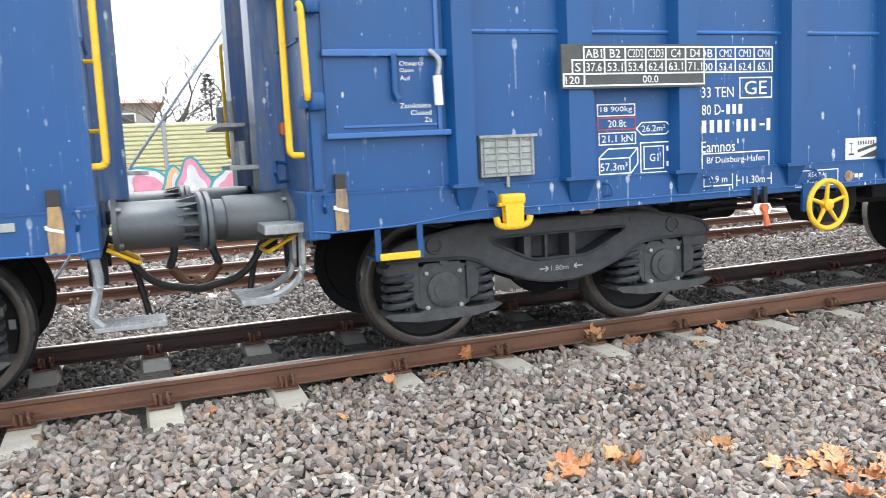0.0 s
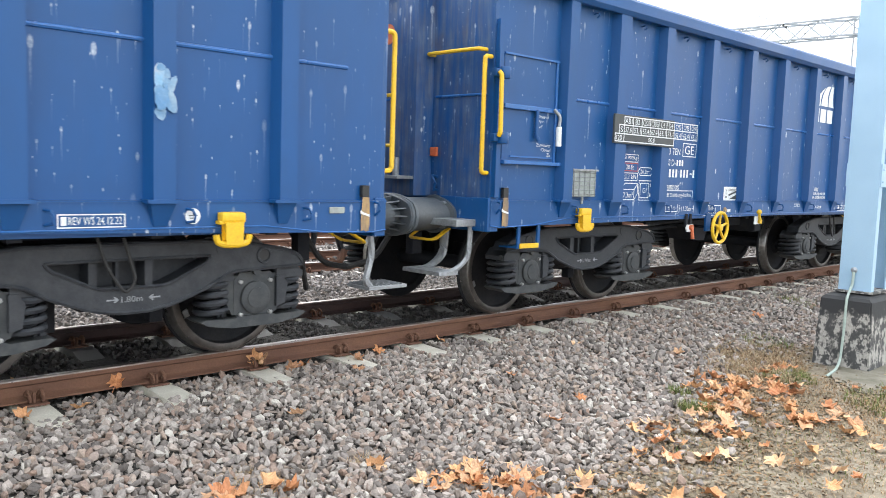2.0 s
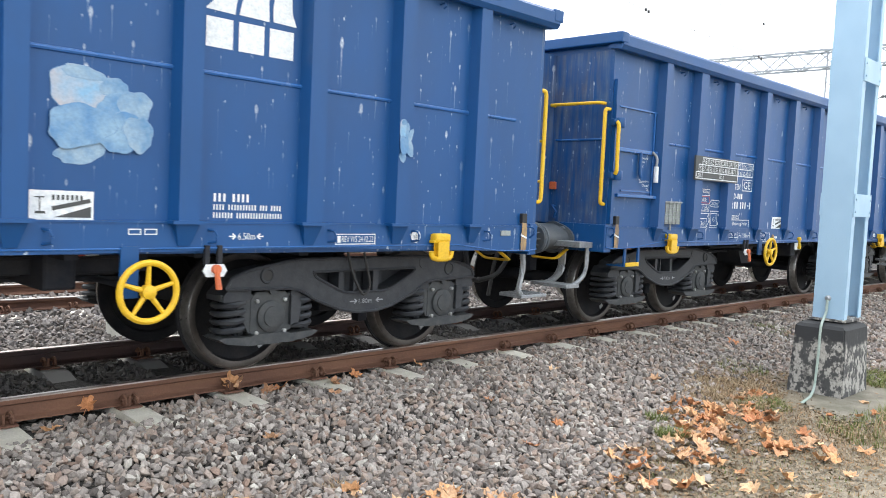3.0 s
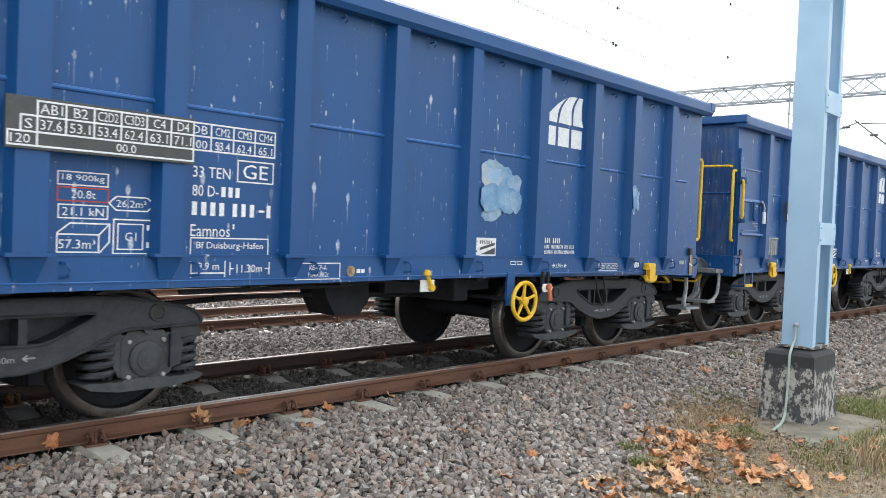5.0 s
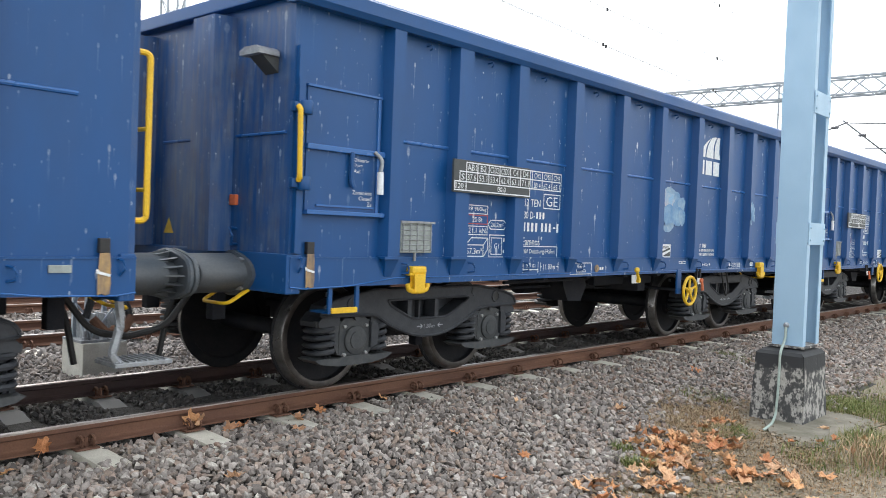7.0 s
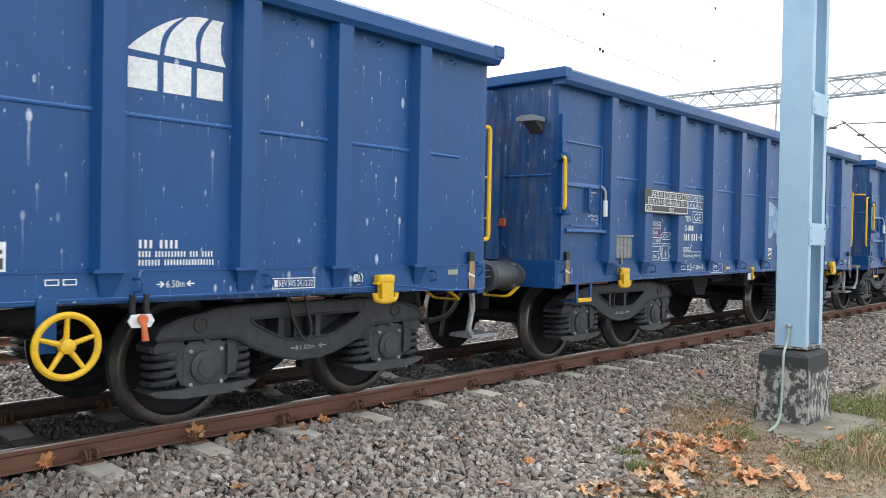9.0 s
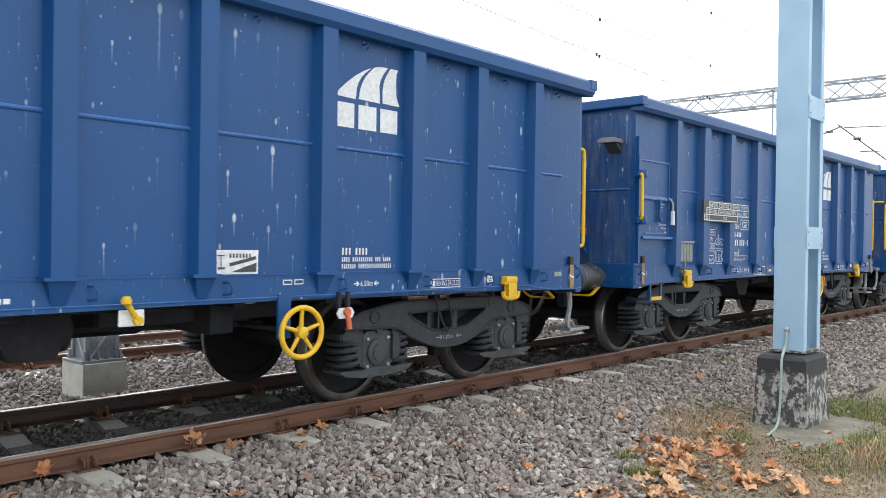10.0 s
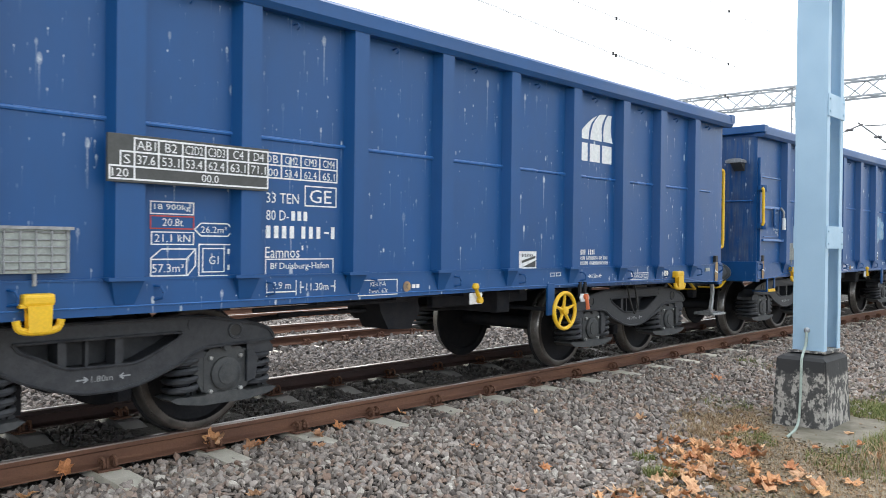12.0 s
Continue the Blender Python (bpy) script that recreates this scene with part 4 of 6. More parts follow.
    part("earthing_symbol", bm, M_PLATE, disc)
    # owner's address as bars
    bm = bmesh.new()
    bar_row(bm, 3.01, 1.305, 3.285, 1.36, "xxx xxxx", y, 0.5)
    bar_row(bm, 3.01, 1.25, 3.53, 1.287, "xxxx xxxxxxxxxx xxx xxxx", y)
    bar_row(bm, 3.01, 1.195, 3.54, 1.232, "xxxxxxx xxxxxxxxxxxxxxxxx", y)
    tagged(part("owner_line", bm, M_WHITE, wagon, "three small white lines of writing"), kind="stuff")
    # white bulletin with black bars
    bm = bmesh.new()
    flat(bm, sign_x, 1.17, sign_x + 0.35, 1.34, y)
    sign = part("loading_sign", bm, M_WHITE, wagon, "white sign with black diagonal bars")
    bm = bmesh.new()
    yy = y - 0.003
    stroke(bm, (sign_x + 0.12, 1.235), (sign_x + 0.33, 1.285), 0.024, yy)
    f = bm.faces.new([bm.verts.new((a, yy, b)) for a, b in ((sign_x + 0.13, 1.185), (sign_x + 0.335, 1.185), (sign_x + 0.335, 1.25))])
    bar_row(bm, sign_x + 0.12, 1.285, sign_x + 0.30, 1.315, "xxxxxxx", yy)
    flat(bm, sign_x + 0.052, 1.215, sign_x + 0.059, 1.30, yy)
    flat(bm, sign_x + 0.03, 1.297, sign_x + 0.08, 1.304, yy)
    flat(bm, sign_x + 0.03, 1.205, sign_x + 0.085, 1.22, yy)
    part("sign_print", bm, M_PLATE, sign)


def owner_mark(wagon):
    """White emblem of three curved bands over heavy block shapes."""
    y = PAN - 0.004
    x0, x1 = 2.925, 3.60
    bm = bmesh.new()

    def top_arc(u):   # left foot to the upper right tip
        return Vector((x0 + (x1 - x0 - 0.02) * u, 0, 2.565 + 0.29 * math.sin(min(u * 1.25, 1.0) * math.pi / 2) ** 0.9))
    for a, b, ta, tb in ((0.0, 0.30, 0.0, 0.56), (0.345, 0.68, 0.605, 0.83), (0.725, 1.0, 0.875, 1.0)):
        n = 10
        low, up = [], []
        for i in range(n + 1):
            u = i / n
            t = top_arc(ta + (tb - ta) * u)
            up.append(t)
        foot_a, foot_b = Vector((x0 + (x1 - x0) * a, 0, 2.555)), Vector((x0 + (x1 - x0) * b, 0, 2.55))

        def bowed(p, q, k):
            return [p.lerp(q, i / 8) + Vector((-k * math.sin(math.pi * i / 8), 0, k * 0.4 * math.sin(math.pi * i / 8))) for i in range(9)]
        left = bowed(foot_a, up[0], 0.0 if a == 0 else 0.035)
        right = bowed(foot_b, up[-1], 0.045)
        ring = left + up[1:-1] + right[::-1]
        f = bm.faces.new([bm.verts.new((p.x, y, p.z)) for p in ring])
        bmesh.ops.triangulate(bm, faces=[f])
    part("emblem", bm, M_WHITE, wagon, "white sail-like owner's emblem")
    for k in range(3):  # three heavy blocks
        bm = bmesh.new()
        flat(bm, x0 + 0.232 * k, 2.315, x0 + 0.232 * k + 0.19, 2.51, y)
        part("emblem_block", bm, M_WHITE, wagon, "heavy white block")


def wagon_body(wagon):
    # floor and underframe
    bm = bmesh.new()
    box(bm, X0 + 0.02, -1.39, 1.02, X1 - 0.02, 1.39, 1.10)
    for s in (-1, 1):
        box(bm, X0 + 0.1, s * 0.45, 0.86, X1 - 0.1, s * 0.55, 1.02)
    for x in np.linspace(X0 + 0.9, X1 - 0.9, 11):
        box(bm, x - 0.04, -1.3, 0.93, x + 0.04, 1.3, 1.02)
    part("underframe", bm, M_IRON_DARK, wagon, "dark steel underframe and floor")
    # side walls with a pressed bead, the sill below, the rim above
    for s in (-1, 1):
        bm = bmesh.new()
        box(bm, X0, s * 1.36, Z_LEDGE - 0.015, X1, s * 1.40, Z_RIM)
        wall = part("side_wall", bm, M_BLUE, wagon, "dark blue steel side wall, dusty with pale run marks")
        bm = bmesh.new()
        starts = [c + w / 2 for c, w in RIBS]
        ends = [c - w / 2 for c, w in RIBS[1:]] + [X1 - 0.35]
        for a, b in zip(starts, ends):
            bead = bmesh.new()
            rod(bead, (a + 0.02, s * 1.40, Z_BEAD), (b - 0.02, s * 1.40, Z_BEAD), 0.016, 8)
            part("bead", bead, M_HIGHLIGHT, wall, "", True)
        prism(bm, [(X0, 0.95), (X0 + 0.12, 0.935), (X0 + 0.55, 0.945), (X0 + 1.05, Z_SILL), (X1 - 1.05, Z_SILL), (X1 - 0.55, 0.945), (X1 - 0.12, 0.935), (X1, 0.95), (X1, Z_LEDGE), (X0, Z_LEDGE)], "y", s * 1.37, s * 1.425)
        box(bm, X0, s * 1.37, Z_LEDGE - 0.006, X1, s * 1.432, Z_LEDGE + 0.006)
        sill = part("sill", bm, M_BLUE, wagon, "dark blue side sill")
        # thin pale tube added as the highlight along the sill's lower flange
        bm = bmesh.new()
        tube(bm, [(x, s * 1.428, z) for x, z in ((X0, 0.953), (X0 + 0.12, 0.938), (X0 + 0.55, 0.948), (X0 + 1.05, Z_SILL + 0.003), (X1 - 1.05, Z_SILL + 0.003), (X1 - 0.55, 0.948), (X1 - 0.12, 0.938), (X1, 0.953))], 0.006, 6)
        part("sill_edge", bm, M_HIGHLIGHT, sill, "pale highlight line along the lower edge of the sill")
        bm = bmesh.new()
        prism(bm, [(s * 1.36, Z_RIM), (s * 1.50, Z_RIM - 0.012), (s * 1.53, Z_RIM + 0.03), (s * 1.53, Z_TOP - 0.03), (s * 1.50, Z_TOP), (s * 1.36, Z_TOP)], "x", X0 - 0.05, X1 + 0.05)
        part("top_rim", bm, M_BLUE_PLAIN, wagon, "dark blue box-section top rim")
        for c, w in RIBS:
            bm = bmesh.new()
            prism(bm, [(c - w / 2 - 0.025, s * 1.40), (c - w / 2, s * 1.495), (c + w / 2, s * 1.495), (c + w / 2 + 0.025, s * 1.40)], "z", Z_LEDGE + 0.012, Z_RIM - 0.004)
            # ledge at its foot and the tapered gusset below
            box(bm, c - w / 2 - 0.04, s * 1.40, Z_LEDGE - 0.008, c + w / 2 + 0.04, s * 1.505, Z_LEDGE + 0.014)
            a, b = w / 2 + 0.01, w / 2 - 0.03
            vs = [bm.verts.new(p) for p in ((c - a, s * 1.425, Z_LEDGE - 0.008), (c + a, s * 1.425, Z_LEDGE - 0.008), (c + a, s * 1.48, Z_LEDGE - 0.008), (c - a, s * 1.48, Z_LEDGE - 0.008),
                                            (c - b, s * 1.425, Z_SILL + 0.015), (c + b, s * 1.425, Z_SILL + 0.015), (c + b, s * 1.432, Z_SILL + 0.015), (c - b, s * 1.432, Z_SILL + 0.015))]
            for q in ((0, 1, 2, 3), (4, 5, 6, 7), (0, 1, 5, 4), (1, 2, 6, 5), (2, 3, 7, 6), (3, 0, 4, 7)):
                bm.faces.new([vs[i] for i in q])
            part("rib", bm, M_BLUE_PLAIN, wagon)
        # lashing rings on the sill, drain hooks under the rim
        for c, w in RIBS:
            bm = bmesh.new()
            x = c + w / 2 + 0.10
            tube(bm, [(x, s * 1.425, 1.12), (x + 0.02, s * 1.47, 1.115), (x + 0.035, s * 1.475, 1.08), (x + 0.03, s * 1.475, 1.045), (x, s * 1.425, 1.035)], 0.009, 6)
            part("lashing_ring", bm, M_BLUE_PLAIN, wagon, "", True)
            if s < 0:
                bm = bmesh.new()
                x = c + 0.40
                tube(bm, [(x, -1.40, 2.995), (x, -1.45, 3.0), (x + 0.012, -1.455, 2.975), (x + 0.01, -1.43, 2.958)], 0.008, 6)
                part("rope_hook", bm, M_BLUE_PLAIN, wagon, "", True)
    # ends
    for x, d in ((X0, -1), (X1, 1)):
        bm = bmesh.new()
        box(bm, x, -1.40, 1.1, x - d * 0.04, 1.40, Z_RIM)
        end = part("end_wall", bm, M_BLUE_END, wagon, "dark blue steel end wall, dusty")
        for yc in (-1.08, 0.02, 1.1):
            bm = bmesh.new()
            rod(bm, (x + d * 0.004, yc - 0.26, 2.1), (x + d * 0.004, yc + 0.26, 2.1), 0.012, 6)
            part("bead", bm, M_HIGHLIGHT, end, "", True)
        for yc in (-0.58, 0.62):
            bm = bmesh.new()
            prism(bm, [(yc - 0.19, x), (yc - 0.15, x + d * 0.17), (yc + 0.15, x + d * 0.17), (yc + 0.19, x)][::1], "z", 1.18, Z_RIM)
            for v in bm.verts:
                v.co.x, v.co.y = v.co.y, v.co.x
            part("end_column", bm, M_BLUE_END, wagon)
        bm = bmesh.new()
        a, b = sorted((x - d * 0.04, x + d * 0.09))
        box(bm, a, -1.535, Z_RIM + 0.05, b, 1.535, Z_TOP + 0.003, 0.012)
        box(bm, min(x, x - d * 0.04), -1.38, Z_RIM - 0.01, max(x, x - d * 0.04), 1.38, Z_RIM + 0.06)
        part("end_rim", bm, M_BLUE_PLAIN, wagon)
        bm = bmesh.new()
        a, b = sorted((x - d * 0.1, x + (0.003 if d > 0 else -0.03)))
        box(bm, a, -1.42, 0.90, b, 1.42, 1.19, 0.01)
        part("head_stock", bm, M_BLUE, wagon, "dark blue buffer beam")
        for s in (-1, 1):
            bm = bmesh.new()
            y = s * 0.875
            xx = x + (0.06 if d > 0 else -0.03)
            lathe(bm, [(0.175, 0), (0.175, d * 0.03), (0.15, d * 0.035), (0.15, d * 0.40), (0.143, d * 0.41)], (xx, y, 1.02), "x", 28)
            buf = part("buffer", bm, M_BUFFER, wagon, "grey crash buffer", True)
            bm = bmesh.new()
            lathe(bm, [(0.132, d * 0.38), (0.132, d * 0.50), (0.15, d * 0.515), (0.165, d * 0.53), (0.185, d * 0.54), (0.188, d * 0.565), (0.175, d * 0.578)], (xx, y, 1.02), "x", 28)
            for v in bm.verts:
                if (v.co.x - xx) * d > 0.52:
                    v.co.y = y + (v.co.y - y) * 1.25
            part("buffer_head", bm, M_BUFFER, buf, "dull steel buffer head", True)
            for k in range(16 if d > 0 else 0):  # cast fins behind the flared head
                a = 2 * math.pi * k / 16
                q = Vector((0, math.cos(a), math.sin(a)))
                n = Vector((0, -math.sin(a), math.cos(a))) * 0.006
                ring = [Vector((xx + 0.37, y, 1.02)) + q * 0.150, Vector((xx + 0.52, y, 1.02)) + q * 0.186, Vector((xx + 0.52, y, 1.02)) + q * 0.128]
                bm = bmesh.new()
                lo, hi = [bm.verts.new(p - n) for p in ring], [bm.verts.new(p + n) for p in ring]
                bm.faces.new(lo[::-1])
                bm.faces.new(hi)
                for i in range(3):
                    bm.faces.new((lo[i], lo[(i + 1) % 3], hi[(i + 1) % 3], hi[i]))
                part("fin", bm, M_BUFFER, buf)
            for k in range(4):
                bm = bmesh.new()
                a = radians(45 + 90 * k)
                lathe(bm, [(0.02, d * 0.03), (0.02, d * 0.055)], (xx, y + 0.15 * math.cos(a), 1.02 + 0.15 * math.sin(a)), "x", 6)
                part("bolt", bm, M_GALV, buf)
        # draw hook and hoses
        bm = bmesh.new()
        box(bm, min(x, x + d * 0.42), -0.05, 0.98, max(x, x + d * 0.42), 0.05, 1.08, 0.02)
        tube(bm, rounded([(x + d * 0.35, 0, 0.98), (x + d * 0.46, 0.03, 0.80), (x + d * 0.40, 0.02, 0.62)], 0.08), 0.03, 8)
        part("draw_hook", bm, M_IRON, wagon, "dark draw hook with a hanging link", True)
        bm = bmesh.new()
        tube(bm, rounded([(x + d * 0.02, -0.15, 0.90), (x + d * 0.16, -0.16, 0.70), (x + d * 0.22, -0.16, 0.40), (x + d * 0.24, -0.16, 0.30)], 0.1, 5), 0.024, 8)
        part("spare_hose", bm, M_BLACK, wagon, "hanging black spare hose", True)
        bm = bmesh.new()
        tube(bm, rounded([(x + d * 0.42, -0.05, 0.62), (x + d * 0.52, -0.10, 0.50), (x + d * 0.60, -0.06, 0.53)], 0.06, 4), 0.035, 8)
        part("coupling_link", bm, M_RAIL, wagon, "rusty brown coupling link", True)
        for yy in (-0.55, 0.5):
            bm = bmesh.new()
            box(bm, min(x, x - d * 0.12), yy, 0.62, max(x, x - d * 0.12), yy + 0.10, 0.94, 0.01)
            part("bracket", bm, M_IRON_DARK, wagon)
        bm = bmesh.new()
        tube(bm, rounded([(x, -0.32, 0.92), (x + d * 0.10, -0.34, 0.80), (x + d * 0.28, -0.33, 0.56), (x + d * 0.58, -0.30, 0.50), (x + d * 0.62, -0.28, 0.52)], 0.12, 6), 0.026, 8)
        part("brake_hose", bm, M_BLACK, wagon, "black rubber brake hose", True)


def side_fittings(wagon, style, hub):
    # access door near one end of the side
    for s in (-1,):
        bm = bmesh.new()
        box(bm, -3.50, -1.412, 1.53, -2.78, -1.40, 2.46)
        door = part("side_door", bm, M_BLUE, wagon, "blue hinged side door with writing")
        bm = bmesh.new()
        box(bm, -3.51, -1.43, 2.455, -2.77, -1.40, 2.475, 0.004)
        box(bm, -3.51, -1.46, 1.495, -2.74, -1.40, 1.53, 0.006)
        box(bm, -3.51, -1.445, 1.985, -2.74, -1.40, 2.03, 0.008)
        box(bm, -3.40, -1.425, 1.56, -2.82, -1.41, 1.575)
        box(bm, -2.81, -1.425, 1.53, -2.785, -1.41, 2.46)
        # frame in the paler blue, so its edges carry painted highlights
        part("door_frame", bm, M_HIGHLIGHT, door)
        bm = bmesh.new()
        tube(bm, rounded([(-3.08, -1.44, 2.0), (-3.08, -1.44, 1.76), (-3.06, -1.45, 1.72)], 0.04), 0.02, 8)
        part("latch_bar", bm, M_BLUE_PLAIN, door, "", True)
        bm = bmesh.new()
        tube(bm, rounded([(-2.86, -1.45, 2.02), (-2.80, -1.48, 1.96), (-2.83, -1.49, 1.85)], 0.04), 0.016, 8)
        part("lever", bm, M_GALV, door, "bare steel lever", True)
        bm = bmesh.new()
        rod(bm, (-2.83, -1.49, 1.86), (-2.825, -1.49, 1.68), 0.026, 10)
        part("lever_grip", bm, M_WHITE, door, "white lever grip", True)
        bm = bmesh.new()
        y = -1.416
        for k, w in enumerate(("Otwarte", "Open", "Auf")):
            letters(bm, w, -3.04, 1.93 - 0.045 * k, 0.03, 0.022 * len(w), y)
        part("door_writing", bm, M_WHITE, door, "small white opening instruction")
        bm = bmesh.new()
        for k, w in enumerate(("Zamkniete", "Closed", "Zu")):
            letters(bm, w, -2.85 - 0.022 * len(w), 1.67 - 0.045 * k, 0.032, 0.022 * len(w), y)
        part("door_writing", bm, M_WHITE, door, "small white closing instruction")
        # hinge post with its pin, yellow grip
        bm = bmesh.new()
        box(bm, -3.60, -1.445, 1.20, -3.545, -1.40, 2.5)
        prism(bm, [(-3.605, 2.45), (-3.54, 2.45), (-3.545, 2.60), (-3.60, 2.74)], "y", -1.44, -1.40)
        part("hinge_post", bm, M_BLUE_PLAIN, wagon)
        for z in (2.28, 1.72):
            bm = bmesh.new()
            lathe(bm, [(0.045, -0.05), (0.05, -0.04), (0.05, 0.04), (0.045, 0.05)], (-3.56, -1.475, z), "z", 14)
            box(bm, -3.66, -1.47, z - 0.035, -3.56, -1.42, z + 0.035, 0.008)
            part("hinge", bm, M_BLUE_PLAIN, wagon, "", True)
        bar(wagon, "grab_rail", [(-3.635, -1.48, 2.285), (-3.628, -1.50, 2.26), (-3.618, -1.50, 1.76), (-3.615, -1.48, 1.735)], 0.02, label="yellow vertical grab rail")
    # ladder box (document holder) with a barred front
    bm = bmesh.new()
    box(bm, -2.55, -1.455, 1.21, -2.18, -1.40, 1.47, 0.006)
    rack = part("label_holder", bm, M_GREYPAINT, wagon, "grey document holder with a wire front")
    for z in np.linspace(1.235, 1.445, 6):
        bm = bmesh.new()
        rod(bm, (-2.54, -1.459, z), (-2.19, -1.459, z), 0.005, 6)
        part("wire", bm, M_GALV, rack)
    for x in np.linspace(-2.53, -2.2, 5):
        bm = bmesh.new()
        rod(bm, (x, -1.464, 1.215), (x, -1.464, 1.465), 0.005, 6)
        part("wire", bm, M_GALV, rack)
    bm = bmesh.new()
    box(bm, -2.565, -1.475, 1.462, -2.165, -1.40, 1.48)
    part("holder_lid", bm, M_GALV, rack)
    bm = bmesh.new()
    rod(bm, (-2.365, -1.44, 1.14), (-2.365, -1.44, 1.21), 0.012, 8)
    part("holder_stem", bm, M_GALV, rack)
    tow_hook(wagon, -2.355)
    tow_hook(wagon, 5.03)
    handwheel(wagon, hub, 0.755 if style == "B" else 0.86)
    # red drain valve and yellow cock
    for x in ((3.0,) if style == "B" else (-0.365,)):
        bm = bmesh.new()
        prism(bm, [(x - 0.085, 0.86), (x - 0.06, 0.90), (x + 0.06, 0.90), (x + 0.085, 0.86), (x + 0.06, 0.82), (x - 0.06, 0.82)], "y", -1.47, -1.455)
        dial = part("brake_plate", bm, M_WHITE, wagon, "white brake plate with a red lever")
        bm = bmesh.new()
        rod(bm, (x, -1.49, 0.87), (x + 0.012, -1.50, 0.74), 0.016, 8, 0.022)
        lathe(bm, [(0.03, 0.0), (0.03, -0.03)], (x, -1.47, 0.87), "y", 14)
        part("red_lever", bm, M_ORANGE, dial, "orange-red lever", True)
        bm = bmesh.new()
        box(bm, x - 0.06, -1.45, 0.88, x - 0.03, -1.42, 1.02)
        box(bm, x + 0.03, -1.45, 0.88, x + 0.06, -1.42, 1.02)
        part("plate_bracket", bm, M_IRON_DARK, dial)
    x = 1.30
    bm = bmesh.new()
    box(bm, x - 0.07, -1.46, 0.87, x + 0.09, -1.445, 0.97, 0.005)
    cock = part("load_changeover", bm, M_WHITE, wagon, "pale plate with a yellow changeover handle")
    bm = bmesh.new()
    tube(bm, rounded([(x - 0.04, -1.50, 1.02), (x - 0.01, -1.49, 0.97), (x + 0.04, -1.48, 0.91)], 0.03), 0.018, 8)
    lathe(bm, [(0.01, 0.0), (0.03, 0.012), (0.034, 0.03), (0.022, 0.055), (0.006, 0.06)], (x - 0.045, -1.50, 1.0), "z", 12)
    lathe(bm, [(0.028, 0.0), (0.028, -0.04)], (x + 0.04, -1.455, 0.905), "y", 12)
    part("yellow_handle", bm, M_YELLOW, cock, "yellow handle", True)
    if style == "B":
        bm = bmesh.new()
        rod(bm, (2.285, -1.20, 0.957), (2.365, -1.20, 0.96), 0.012, 8)
        tube_ob = part("marker_tube", bm, M_WHITE, wagon, "white tube with a red end under the sill", True)
        bm = bmesh.new()
        rod(bm, (2.235, -1.20, 0.955), (2.285, -1.20, 0.957), 0.0115, 8)
        part("tube_end", bm, M_RED, tube_ob, "red end", True)
    # shunter's step under the corner, with a yellow tread
    bm = bmesh.new()
    for xx in (-3.25, -2.98):
        box(bm, xx, -1.42, 0.74, xx + 0.035, -1.40, 0.97)
    box(bm, -3.25, -1.41, 0.74, -2.95, -1.20, 0.755)
    st = part("step", bm, M_BLUE_PLAIN, wagon, "blue hanging step")
    bm = bmesh.new()
    box(bm, -3.225, -1.432, 0.742, -2.97, -1.412, 0.785, 0.004)
    part("step_edge", bm, M_YELLOW, st, "yellow step edge")
    # brown jacking marks above the sill corners, with a black socket
    for x in (X0 + 0.175, X1 - 0.20):
        bm = bmesh.new()
        edge = [(-0.030, 1.20), (-0.034, 1.13), (-0.042, 1.06), (-0.036, 0.99), (-0.040, 0.945), (-0.012, 0.955), (0.004, 0.942), (0.034, 0.95), (0.040, 1.01), (0.034, 1.08), (0.036, 1.14), (0.030, 1.20)]
        f = bm.faces.new([bm.verts.new((x + a, SILL - 0.012, b)) for a, b in edge])
        bmesh.ops.triangulate(bm, faces=[f])
        part("jacking_mark", bm, M_RUST, wagon, "ochre jacking mark")
        bm = bmesh.new()
        box(bm, x - 0.032, -1.438, 1.195, x + 0.032, -1.40, 1.285, 0.004)
        part("jacking_socket", bm, M_BLACK, wagon)
        bm = bmesh.new()
        stroke(bm, (x - 0.05, 1.085), (x + 0.035, 1.06), 0.016, SILL - 0.016)
        stroke(bm, (x - 0.05, 1.098), (x - 0.02, 1.07), 0.012, SILL - 0.017)
        part("arrow_mark", bm, M_WHITE, wagon)
        bm = bmesh.new()
        k = -1 if x < 0 else 1
        tube(bm, [(x + k * 0.09, -1.425, 1.16), (x + k * 0.10, -1.465, 1.15), (x + k * 0.11, -1.47, 1.10), (x + k * 0.10, -1.425, 1.06)], 0.01, 6)
        part("lashing_ring", bm, M_BLUE_PLAIN, wagon, "", True)
    # brake gear under the floor
    bm = bmesh.new()
    lathe(bm, [(0.10, -0.42), (0.17, -0.36), (0.17, 0.36), (0.10, 0.42)], (0.55 if style == "A" else 1.95, 0.35, 0.76), "x", 24)
    part("air_reservoir", bm, M_IRON_DARK, wagon, "dark air reservoir", True)
    bm = bmesh.new()
    lathe(bm, [(0.12, -0.18), (0.15, -0.15), (0.15, 0.12), (0.05, 0.18)], (1.10, -0.8, 0.80), "x", 20)
    prism(bm, [(0.70, 0.98), (0.74, 0.80), (0.84, 0.63), (1.12, 0.62), (1.20, 0.80), (1.22, 0.98)], "y", -0.95, -0.60)
    part("brake_cylinder", bm, M_IRON_DARK, wagon, "dark brake cylinder", True)
